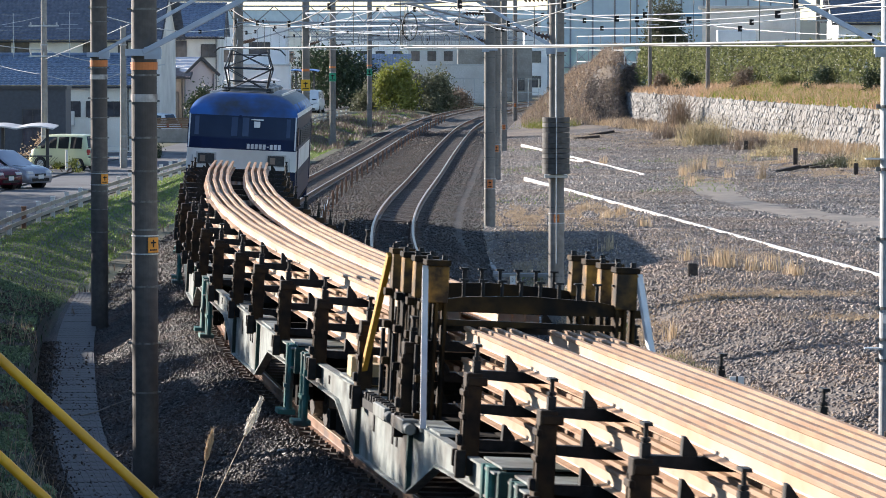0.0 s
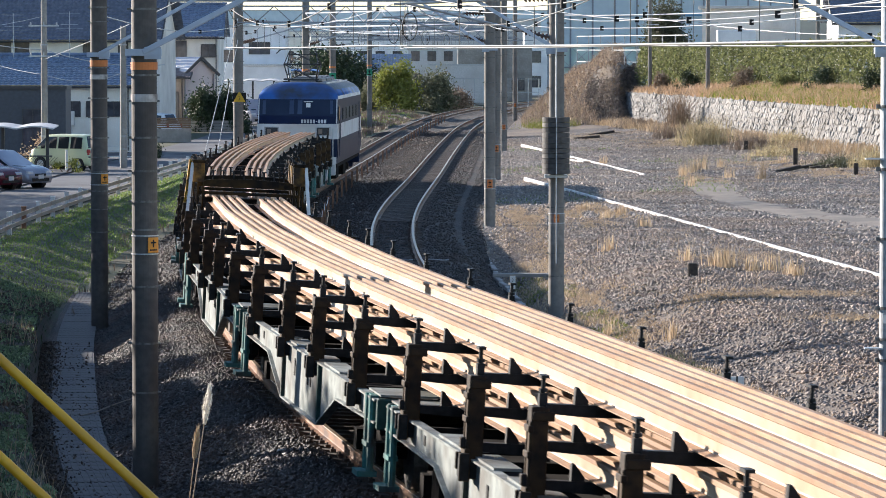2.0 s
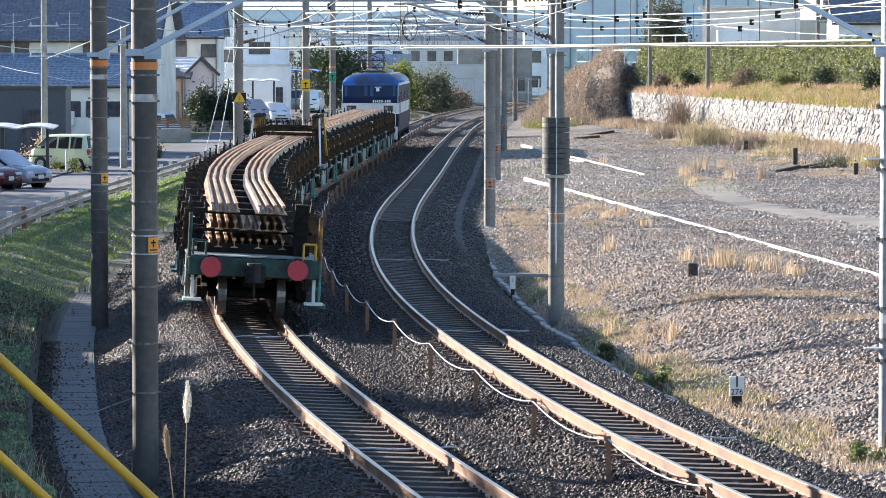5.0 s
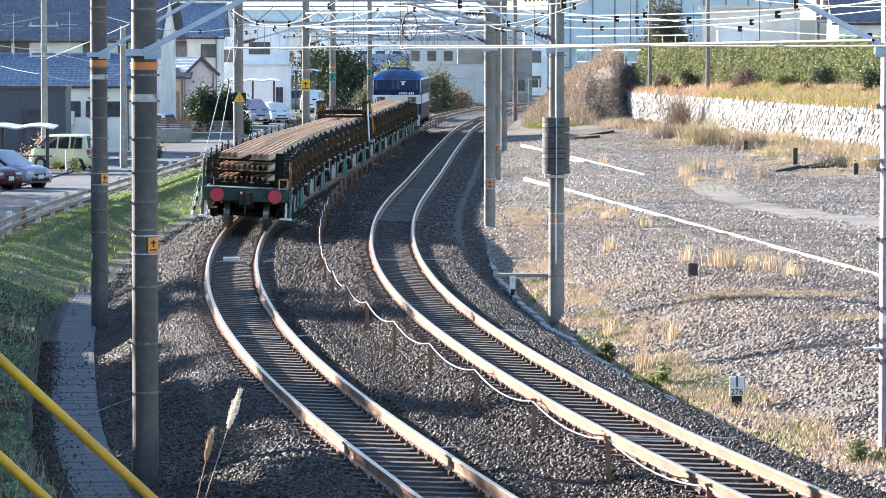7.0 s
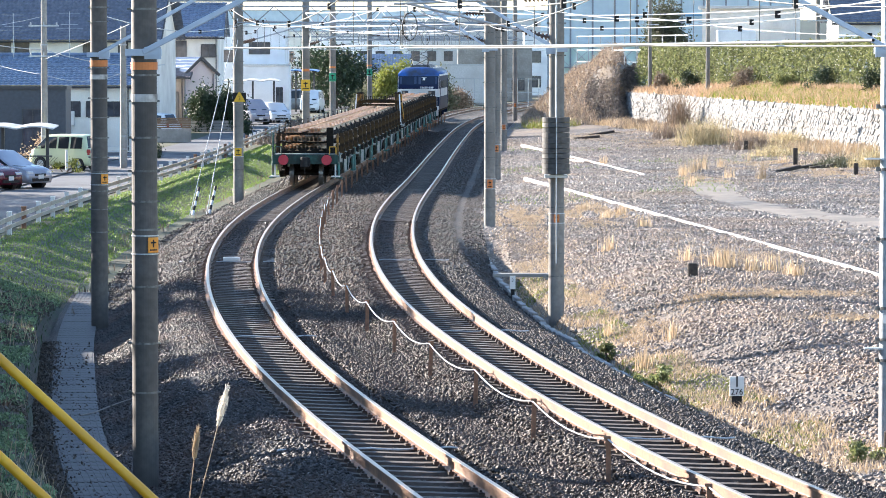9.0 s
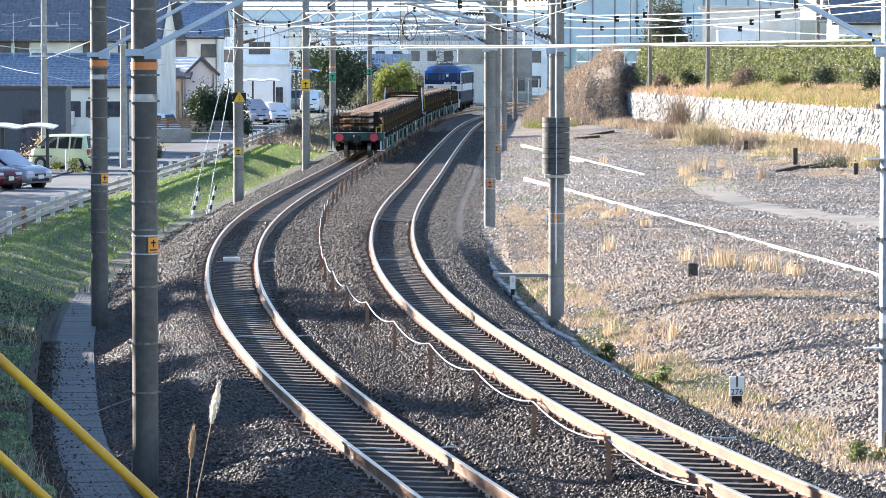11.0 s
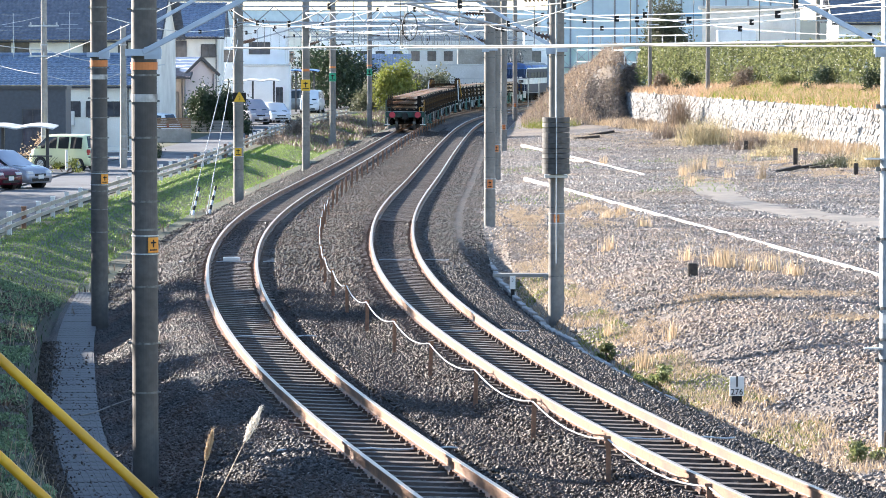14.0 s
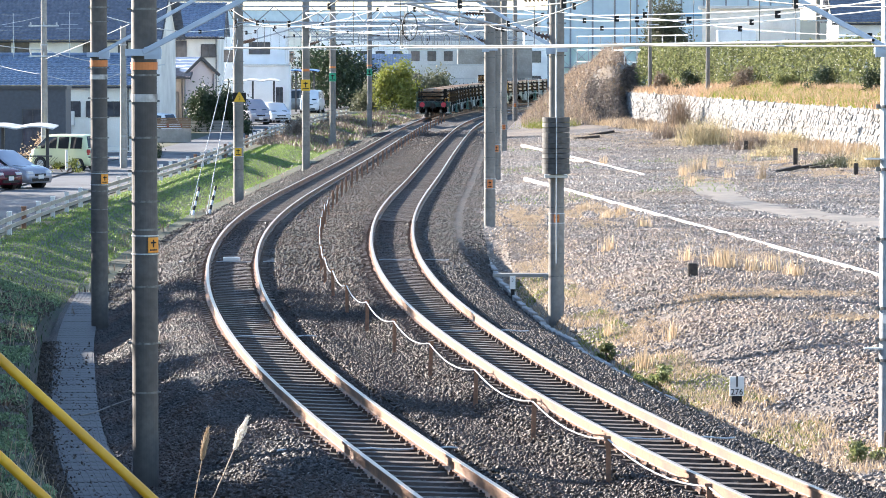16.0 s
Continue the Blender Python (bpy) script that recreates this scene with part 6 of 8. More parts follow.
field("bank_grass", 15000, -9.5, -4.35, 40, 96, 0.10, 0.008, 1.1, L_SHADEGRASS, "weedy green grass on the bank, darkened for shade", power=1.2)
field("bank_weeds", 1200, -8.5, -4.4, 40, 92, 0.34, 0.008, 0.6, L_DRY, "dry weed stalks among the bank grass", patch=0.45)
def bank_leaves():
    """Low leafy weeds along the top of the bank edge."""
    def one():
        y = 40 + 54 * random.random() ** 1.2
        u = random.uniform(-8.6, -4.45) + 0.42 * smooth(50, 72, y)
        x = float(XF(y)) + u
        h = noise.noise((x * 0.9, y * 0.6, 4))
        return None if h < -0.12 else (x, y, ground_z(x, y) + random.random() * (0.06 + 0.26 * max(h, 0)))
    p = scatter(52000, one)
    tagged(new("bank_weed_leaves", leaf_cloud("bank_weed_leaves", p, 0.055, L_BANK)), "low leafy green weeds on the shaded bank", "weeds", kind="stuff")


L_BANK = leaf_mat("bank_weed_leaf", (0.20, 0.27, 0.14), (0.08, 0.125, 0.058), 0.35, 0.7)
bank_leaves()


def leaf_litter():
    """Fallen brown leaves along the path and on the bare cut of the bank."""
    def one():
        y = 40 + 36 * random.random() ** 1.1
        u = -4.25 + 0.40 * smooth(50, 72, y) + abs(random.gauss(0, 0.17)) - 0.08
        if random.random() < 0.06:
            u += 0.2 + random.random() * 0.65
        x = float(XF(y)) + u
        return (x, y, max(ground_z(x, y), -0.705) + random.uniform(0, 0.03))
    p = scatter(6500, one)
    tagged(new("leaf_litter", leaf_cloud("leaf_litter", p, 0.05, L_LITTER)), "fallen brown leaves and dirt along the path edge", "leaf litter", kind="stuff")

    def two():
        y = 40 + 50 * random.random() ** 1.2
        u = random.uniform(-7.5, -4.4) + 0.42 * smooth(50, 72, y)
        x = float(XF(y)) + u
        h = noise.noise((x * 0.8, y * 0.5, 14))
        return (x, y, ground_z(x, y) + random.random() * 0.16) if h > 0.12 else None
    p = scatter(9000, two)
    tagged(new("bank_brush", leaf_cloud("bank_brush", p, 0.07, L_LITTER)), "dead brown brush among the bank weeds", "brushwood", kind="stuff")


L_LITTER = leaf_mat("dead_leaf", (0.105, 0.078, 0.056), (0.045, 0.034, 0.026), 0.15, 0.6)
leaf_litter()


def fallen_twig():
    """Bare twig lying across the path."""
    b = bmesh.new()
    pts = [(-5.66, 60.6, -0.685), (-5.48, 61.0, -0.675), (-5.30, 61.9, -0.655), (-5.12, 62.6, -0.63), (-4.98, 63.0, -0.62)]
    for p, q in zip(pts, pts[1:]):
        bm_tube(b, p, q, 0.011, 0.009, 6)
    bm_tube(b, pts[2], (-5.24, 61.5, -0.60), 0.007, 0.004, 6)
    tagged(new("fallen_twig", mesh_of(b, "fallen_twig", M_TWIG)), "thin bare twig lying across the path", "twig")


M_TWIG = mat("bare_twig_bark", (0.30, 0.26, 0.22), (0.17, 0.14, 0.115), 30, 0.85, 0, 0.4)
fallen_twig()
field("verge_grass", 60000, -7.4, -3.6, 92, 240, 0.06, 0.014, 0.9, L_GRASS, "fresh green grass on the verge below the road", power=0.9)
field("verge_weeds", 420, -4.6, -3.2, 84, 235, 0.25, 0.014, 0.6, L_BROWN, "dry stalks along the verge", patch=0.5)
field("far_verge_grass", 9000, -9.5, -3.4, 235, 345, 0.14, 0.03, 0.9, L_GRASS, "green and dry grass on the far verge", patch=0.25)
field("far_verge_weeds", 9000, -9.0, -3.2, 225, 345, 0.35, 0.022, 0.9, L_BROWN, "brown weeds on the far verge", patch=0.32)
field("ditch_grass", 10000, 2.85, 4.3, 46, 104, 0.07, 0.012, 1.4, L_YELLOW, "green weeds along the ditch", XG, 0.42)
field("slope_foot_straw", 9000, 2.9, 4.4, 46, 104, 0.14, 0.008, 1.2, L_DRY, "dry straw along the ditch edge", XG, 0.3, 1, 0.5)
field("slope_dry_grass", 1800, 3.3, 10, 46, 112, 0.13, 0.008, 1.4, L_DRY, "thin dry grass on the gravel slope", XG, 0.52, 1, 0.22)
field("yard_green", 1500, 3, 22, 95, 230, 0.12, 0.016, 1.0, L_GRASS, "low green weeds on the gravel yard", XG, 0.68, 1, 0.16)


def wall_foot():
    def one():
        s = random.uniform(-2, 96)
        b = -random.random() ** 1.6 * 2.6 + 0.1
        x, y = along_wall(s, b)
        if noise.noise((s * 0.25, b * 0.4, 5)) < -0.1:
            return None
        return (x, y, ground_z(x, y) - 0.02)
    p = scatter(11000, one)
    tagged(new("wall_foot_grass", blade_field("wall_foot_grass", p, 0.5, 0.018, 0.9, L_DRY)), "tall dry grass at the foot of the wall", "grass", kind="stuff")

    def two():
        s = random.uniform(-1, 96)
        b = random.uniform(1.05, 5.0)
        if noise.noise((s * 0.2, b * 0.3, 15)) < -0.55:
            return None
        x, y = along_wall(s, b)
        return (x, y, terrace_z(b, s))
    p = scatter(27000, two)
    tagged(new("terrace_dry_grass", blade_field("terrace_dry_grass", p, 0.45, 0.02, 0.9, L_RUSTGRASS)), "orange-brown dry grass above the wall", "grass", kind="stuff")

    def three():
        s = random.uniform(30, 92)
        b = random.uniform(1.05, 3.6)
        x, y = along_wall(s, b)
        return (x, y, terrace_z(b, s)) if noise.noise((s * 0.3, 1, 15)) > -0.25 else None
    p = scatter(12000, three)
    tagged(new("terrace_green_grass", blade_field("terrace_green_grass", p, 0.4, 0.02, 0.9, L_YELLOWGRASS)), "bright yellow-green grass above the wall", "grass", kind="stuff")


L_WALLBUSH = leaf_mat("yellowish_dry_leaf", (0.50, 0.43, 0.26), (0.34, 0.27, 0.15), 0.5, 0.5)
L_RUSTGRASS = leaf_mat("rusty_dry_grass", (0.50, 0.355, 0.23), (0.34, 0.225, 0.135), 0.35)
L_YELLOWGRASS = leaf_mat("yellow_green_grass", (0.36, 0.40, 0.07), (0.22, 0.27, 0.05), 0.4)
wall_foot()
def reed_bush(x, y, r, h, n, m, label):
    """A loose bush of tall thin dry stems fanning out of the ground, with some leaves on them."""
    root = tagged(new("bush"), label, "bush", "bushes along the wall")
    root.location = (x, y, ground_z(x, y) - 0.05)
    p = RNG.normal(size=(n, 3)) * np.array([r * 0.42, r * 0.5, 0])
    part("stem_tuft", blade_field("stem_tuft", p, h, 0.012, 0.75, m), None, root, kind="stuff")
    q = RNG.normal(size=(n, 3)) * np.array([r * 0.5, r * 0.55, 0])
    q[:, 2] = RNG.uniform(0.08, 0.8, n) * h * np.exp(-(q[:, 0] / r) ** 2)
    part("foliage", leaf_cloud("foliage", q, 0.1, m), None, root, kind="stuff")


for _x, _y, _r, _h, _n, _m, _l in ((13.9, 207, 1.7, 1.5, 620, L_WALLBUSH, "big dry yellowish bush against the wall"), (14.3, 236, 0.8, 2.7, 420, L_BROWN, "bare brown climbing brush on the wall"),
                                   (12.4, 247, 1.6, 0.7, 380, L_BROWN, "low brown brush at the wall end"), (17.7, 199, 1.3, 0.9, 380, L_WALLBUSH, "low dry bush against the wall"),
                                   (17.2, 169, 1.2, 0.6, 420, L_OLIVE, "olive green weeds against the wall"), (18.6, 167, 1.2, 0.9, 500, L_WALLBUSH, "dry yellowish weeds against the wall"),
                                   (15.6, 197, 1.3, 0.8, 380, L_BROWN, "low brown brush against the wall"), (15.9, 186, 1.4, 0.6, 360, L_WALLBUSH, "low dry bush against the wall"),
                                   (13.0, 222, 1.2, 0.8, 380, L_BROWN, "low brown brush at the wall end"), (7.2, 258, 1.8, 0.7, 600, L_YELLOW, "yellow-green weeds below the mound")):
    reed_bush(_x, _y, _r, _h, _n, _m, _l)


def straw_clumps():
    spots = [(10.0, 161.8, .5), (10.7, 165.6, .6), (11.4, 169.5, .65), (9.5, 148.3, .5), (9.9, 160.5, .45), (10.4, 164, .55), (11.0, 168, .6), (11.6, 157.5, .45), (12.8, 156.2, .65), (12.3, 172.8, .45), (7.3, 178, .4), (6.0, 95.7, .4), (6.5, 93.2, .5),
             (6.65, 92.6, .55), (6.85, 93.2, .5), (7.25, 91.3, .4), (7.7, 90.8, .45), (8.0, 89.5, .4), (8.1, 89, .35), (4.4, 103.7, .45), (5.85, 114.1, .35), (5.0, 120, .3), (4.6, 126, .35), (5.6, 123, .3), (3.7, 71, .45), (4.5, 76, .4), (3.4, 79, .35), (14.2, 181, .4), (15.4, 176, .4)]
    for x, y, h in spots:
        r = tagged(new("straw_clump"), "upright clump of pale dry straw on the gravel", "dry grass", "straw clumps")
        r.location = (x, y, ground_z(x, y) - 0.02)
        p = RNG.normal(size=(46, 3)) * np.array([0.11, 0.16, 0])
        part("straw_tuft", blade_field("straw_tuft", p, h, 0.011, 0.25, L_DRY), None, r, kind="stuff")


straw_clumps()
def muddy_strip():
    """Bare muddy hardstanding that winds through the gravel, with a ragged edge."""
    n = 70
    ys = np.linspace(154, 112, n + 1)
    verts, faces = [], []
    for y in ys:
        f = (154 - y) / 42
        c = 10.4 - 0.9 * math.sin(f * 2.6) + 4.6 * f ** 3
        w = 0.7 + 1.6 * f ** 3 + 0.25 * math.sin(f * 9)
        a = c - w * (0.9 + 0.9 * noise.noise((y * 0.35, 0, 1)))
        b = c + w * (1.2 + 1.2 * noise.noise((y * 0.35, 5, 1)))
        for k in range(5):
            x = a + (b - a) * k / 4
            verts.append((x, y, ground_z(x, y) + (0.022 if 0 < k < 4 else -0.01)))
    for j in range(n):
        for k in range(4):
            i = j * 5 + k
            faces.append((i, i + 1, i + 6, i + 5))
    tagged(new("pavement_2", raw("muddy_strip", verts, faces, M_MUD, smooth=True)), "pale muddy hardstanding in the gravel yard", kind="structure")


muddy_strip()


def straw_mats():
    """Flattened pale dead grass in a few loose patches."""
    mats = ((4.8, 124, 1.1, 9, 4200), (2.5, 121, 0.9, 13, 5200), (7.2, 97.5, 1.7, 4, 1800), (6.8, 82.5, 2.2, 1.5, 4200), (4.0, 79, 0.6, 3.5, 1500), (7.9, 75, 0.9, 1.3, 900), (12.6, 216, 3.2, 9, 3600), (10.3, 156, 0.9, 5, 1600),
            (14.6, 176, 2.4, 8, 3600), (16.2, 163, 1.8, 5, 2600), (4.6, 116, 0.7, 3, 900), (3.9, 70, 0.5, 3, 1200), (9.0, 232, 2.2, 9, 2000), (3.6, 90, 0.7, 5, 1300), (2.9, 104, 0.7, 6, 1300))

    def one():
        x, y, rx, ry, _ = random.choices(mats, [m[4] for m in mats])[0]
        u, v = random.gauss(0, 0.5), random.gauss(0, 0.5)
        if noise.noise((u * 2.2 + x, v * 2.2, 3)) < -0.12:
            return None
        x, y = x + u * rx, y + v * ry
        return (x, y, ground_z(x, y) - 0.005)
    p = scatter(34000, one)
    tagged(new("flattened_straw", blade_field("flattened_straw", p, 0.07, 0.016, 2.2, L_DRY)), "flattened pale dead grass on the gravel yard", "grass", kind="stuff")


straw_mats()
for _x, _y in ((3.85, 68.2), (3.2, 74.5), (5.9, 54.8), (3.4, 66.0)):
    shrub(_x, _y, ground_z(_x, _y) - 0.03, 0.34, 0.3, 420, 0.07, L_HEDGE, "small green weed at the foot of the slope", "weed", "weed", "ditch weeds", 3)


def stones(name, n, f, r0, r1, m, label, parent_label="stones"):
    """Angular broken stones, six corners each."""
    pts = scatter(n, f)
    base = np.array([(1, 0, 0), (-1, 0, 0), (0, 1, 0), (0, -1, 0), (0, 0, 1), (0, 0, -1)], float)
    fc = np.array([(0, 2, 4), (2, 1, 4), (1, 3, 4), (3, 0, 4), (2, 0, 5), (1, 2, 5), (3, 1, 5), (0, 3, 5)])
    r = RNG.uniform(r0, r1, (n, 1, 1))
    v = base[None] * r * RNG.uniform(0.6, 1.35, (n, 6, 1)) + RNG.normal(size=(n, 6, 3)) * r * 0.22
    th = RNG.uniform(0, math.pi, n)
    c, s = np.cos(th)[:, None], np.sin(th)[:, None]
    x, y = v[:, :, 0] * c - v[:, :, 1] * s, v[:, :, 0] * s + v[:, :, 1] * c
    v = np.stack([x, y, v[:, :, 2] * 0.75], 2) + pts[:, None, :]
    faces = (fc[None] + (np.arange(n) * 6)[:, None, None]).reshape(-1, 3)
    me = bpy.data.meshes.new(name)
    me.vertices.add(n * 6)
    me.vertices.foreach_set("co", v.reshape(-1))
    me.loops.add(n * 24)
    me.loops.foreach_set("vertex_index", faces.reshape(-1).astype(np.int32))
    me.polygons.add(n * 8)
    me.polygons.foreach_set("loop_start", np.arange(0, n * 24, 3, dtype=np.int32))
    me.update(calc_edges=True)
    me.materials.append(m)
    return tagged(new(name, me), label, "stones", kind="stuff")


def ballast_spot(y0, y1, power, zone):
    """Places on the ballast: "side" (outer shoulder and between the rails), "middle" (between the tracks) or "shoulder" (towards the ditch)."""
    def one():
        y = y0 + (y1 - y0) * random.random() ** power
        a, b = float(XF(y)), float(XG(y))
        w = b - a
        if zone == "middle":
            u = random.uniform(0.8, w - 0.8)
        elif zone == "shoulder":
            u = w + random.uniform(0.8, 2.65)
        elif random.random() < 0.55:
            u = random.uniform(-3.1, -0.8)
        else:
            u = random.choice((0, w)) + random.uniform(-0.46, 0.46)
            return (a + u, y, ground_z(a + u, y) - 0.012 + 0.055 * smooth(70, 110, y))
        if 1.9 < u < w - 1.7:
            f = (u - 1.9) / (w - 3.6)
            z = (1 - f) * ground_z(a + 1.9, y) + f * ground_z(b - 1.7, y)
        else:
            z = ground_z(a + u, y)
        lift = 0.05 if 1.0 < u < w - 1.0 else 0.0
        return (a + u, y, z + lift + random.uniform(0.0, 0.03))
    return one


M_STONEBROWN = mat("dark_brown_stone", (0.052, 0.036, 0.028), (0.012, 0.0095, 0.0085), 9, 0.65, 0, 0.3, (0.045, 0.027, 0.019), 0.35, spread=0.8)
for _z, _n, _f, _m, _l in (("side", 88000, 28000, M_STONE, "grey angular ballast stones"), ("middle", 40000, 14000, M_STONEBROWN, "brown dusty ballast stones between the tracks"),
                           ("shoulder", 30000, 11000, M_STONEDIM, "dark grey ballast stones on the ditch shoulder")):
    stones("ballast_stones", _n, ballast_spot(37, 84, 1.15, _z), 0.015, 0.038, _m, _l)
    stones("far_ballast_stones", _f, ballast_spot(84, 250, 1.5, _z), 0.022, 0.045, _m, _l + " further on")


def slope_spot():
    y = 44 + 76 * random.random() ** 1.1
    x = float(XG(y)) + random.uniform(3.2, 12)
    return (x, y, ground_z(x, y) + random.uniform(-0.005, 0.02))


def yard_spot():
    y = 95 + 145 * random.random() ** 1.2
    x = float(XG(y)) + random.uniform(2.6, 25)
    if abs(x - 10.4 + 0.9 * math.sin((154 - y) / 16.2) - 4.6 * max(0, (154 - y) / 42) ** 3) < 0.8 and 112 < y < 154:
        return None
    return (x, y, ground_z(x, y) + random.uniform(0, 0.02))


stones("slope_stones", 90000, slope_spot, 0.014, 0.055, M_SLOPESTONE, "loose gravel stones on the slope, darkened for self-shadow")
stones("yard_stones", 100000, yard_spot, 0.018, 0.062, M_GRAVELSTONE, "loose gravel stones on the yard")


# ---- foreground: yellow handrail and plumed grass ----
def handrail():
    root = tagged(new("handrail"), "bright yellow painted tubular handrail on the bank steps", "handrail")
    for z in (0.0, -0.355):
        b = bmesh.new()
        bm_tube(b, (-2.35, 14, 4.588 + z), (-0.45, 14, 2.832 + z), 0.0185, 0.0185, 20)
        part("rail_pipe", b, M_RAILYELLOW, root)
    for x in (-2.2, -0.6):
        z = 4.588 - (x + 2.35) * 0.9242
        b = bmesh.new()
        bm_tube(b, (x, 14, z), (x, 14, ground_z(x, 14) - 0.1), 0.02, 0.02, 14)
        part("post", b, M_RAILYELLOW, root)


handrail()


def plume_grass(length, plume, m, label):
    """A stalk of plumed grass that stands on its own foot at the origin."""
    root = tagged(new("plume_grass"), label, "grass", "plumed grass stalks")
    b = bmesh.new()
    bm_tube(b, (0, 0, -0.05), (0, 0, length), 0.0042, 0.0022, 8)
    part("stalk", b, L_DRY, root)
    n = 700
    t = RNG.random(n)
    r = 0.024 * plume / 0.2 * np.sin(np.pi * np.clip(t * 0.92 + 0.08, 0, 1)) ** 0.7
    th = RNG.uniform(0, 2 * math.pi, n)
    p = np.stack([np.cos(th) * r * RNG.random(n), np.sin(th) * r * RNG.random(n), length - plume * 0.55 + plume * t], 1)
    part("plume", blade_field("plume", p, 0.035, 0.0016, 0.5, m), None, root)
    return root


L_PLUME = leaf_mat("silky_plume", (0.88, 0.84, 0.76), (0.76, 0.70, 0.60), 0.5, 0.2)
STALK_A = plume_grass(0.96, 0.22, L_PLUME, "tall silky plumed grass stalk swaying in wind")
STALK_B = plume_grass(0.72, 0.17, L_DRY, "shorter dry plumed grass stalk swaying in wind")


# ---- the rail train ----
T_KEY = [0, 1.5, 2.5, 3.0, 3.5, 4.2, 6.5, 8, 9, 12.5, 16]
S_KEY = [-41.0, -12.9, 5.1, 14.35, 24.0, 37.2, 79.0, 106.4, 124.4, 192.5, 272.0]
_sf = spline(np.array(T_KEY, float), np.array(S_KEY, float))
ROWS_T = [i * 0.5 for i in range(33)]


def ride(t, ahead, half, swing=0.0):
    """Pose of a vehicle whose middle is ahead metres in front of the train's tail, with its bogies half metres from its middle."""
    s = float(_sf(t)) + ahead
    xa, ya = TA.at(s + half)
    xb, yb = TA.at(s - half)
    x, y = (xa + xb) / 2, (ya + yb) / 2
    turn = math.atan2(-(xa - xb), ya - yb)
    c = (cant(ya) + cant(yb)) / 2
    bent = Matrix.Translation((0, half, 0)) @ Matrix.Rotation(-swing, 4, "Z") @ Matrix.Translation((0, -half, 0))
    return Matrix.Translation((x, y, c / 2)) @ Matrix.Rotation(turn, 4, "Z") @ Matrix.Rotation(math.asin(c / 1.132), 4, "Y") @ bent


def wheel_mesh():
    bm = bmesh.new()
    for a, b, r0, r1 in ((-0.065, 0.065, 0.41, 0.43), (0.065, 0.095, 0.455, 0.455)):
        bm_tube(bm, (a, 0, 0), (b, 0, 0), r0, r1, 24)
    bm_tube(bm, (-0.09, 0, 0), (-0.05, 0, 0), 0.12, 0.16, 14)
    me = mesh_of(bm, "wheel", M_WHEEL, M_TYRE)
    idx = [1 if 0.40 < math.hypot(p.center.y, p.center.z) < 0.47 and abs(p.normal.x) < 0.5 else 0 for p in me.polygons]
    me.polygons.foreach_set("material_index", idx)
    return me


M_WHEEL = mat("wheel_steel", (0.05, 0.042, 0.038), (0.03, 0.026, 0.024), 10, 0.6, 0.5, 0.1)
M_TYRE = mat("worn_wheel_tread", (0.22, 0.21, 0.20), (0.14, 0.135, 0.13), 20, 0.45, 0.8, 0.05)
M_BOGIE = mat("bogie_green", (0.05, 0.21, 0.19), (0.03, 0.13, 0.12), 6, 0.55, 0.1, 0.15, (0.06, 0.05, 0.045), 2.0)
M_DARKCAR = mat("grimy_underframe", (0.020, 0.016, 0.013), (0.009, 0.008, 0.007), 8, 0.9, 0, 0.2, spec=0.1)
M_STAKE = mat("stake_rusty_brown", (0.10, 0.057, 0.021), (0.012, 0.009, 0.0075), 5, 0.65, 0, 0.3, (0.010, 0.008, 0.007), 1.6, spec=0.2)
# rusty gate steel, its near-black includes shade on the faces turned from the sun
M_GATE = mat("gate_rust_shade", (0.075, 0.042, 0.012), (0.012, 0.009, 0.007), 3.5, 0.75, 0, 0.3, (0.008, 0.007, 0.006), 1.4, spec=0.15)
M_WOOD = mat("pale_timber", (0.55, 0.42, 0.22), (0.45, 0.33, 0.17), 14, 0.7, 0, 0.2)
LAYERS = [(1.29, [-0.675 + 0.15 * k for k in range(10)]), (1.62, [-0.675 + 0.15 * k for k in range(10)]),
          (1.94, [-0.665, -0.515, -0.365, -0.215, 0.215, 0.365, 0.515, 0.665])]


def bogie(root, y0):
    b = bmesh.new()
    bm_box(b, 0, 0, 0.55, 2.0, 0.35, 0.22)
    bm_box(b, 0, 0, 0.78, 0.6, 0.6, 0.2)
    ob = part("bogie", bevelled(b, 0.02), M_DARKCAR, root)
    ob.location = (0, y0, 0)
    w = WHEEL_MESH
    for sx in (-1, 1):
        f = bmesh.new()
        prism(f, [(-1.05, 0.40), (-0.8, 0.36), (-0.4, 0.30), (0.4, 0.30), (0.8, 0.36), (1.05, 0.40), (1.05, 0.56), (0.6, 0.60), (0.35, 0.78), (-0.35, 0.78), (-0.6, 0.60), (-1.05, 0.56)],
              0, sx * 0.88 - 0.05, sx * 0.88 + 0.05)
        for yy in (-0.825, 0.825):
            bm_box(f, sx * 0.95, yy, 0.43, 0.14, 0.26, 0.24)
        for yy in (-0.16, 0, 0.16):
            bm_tube(f, (sx * 0.96, yy, 0.34), (sx * 0.96, yy, 0.66), 0.06, 0.06, 8)
        part("side_frame", f, M_DARKCAR, ob)
        for yy in (-0.825, 0.825):
            o = new("wheel", w)
            o.parent = ob
            o.matrix_local = Matrix.Translation((sx * 0.56, yy, 0.43)) @ Matrix.Rotation(0 if sx < 0 else math.pi, 4, "Z")
    for yy in (-0.825, 0.825):
        a = bmesh.new()
        bm_tube(a, (-0.8, yy, 0.43), (0.8, yy, 0.43), 0.07, 0.07, 10)
        part("axle", a, M_DARKCAR, ob)
    return ob


WHEEL_MESH = wheel_mesh()


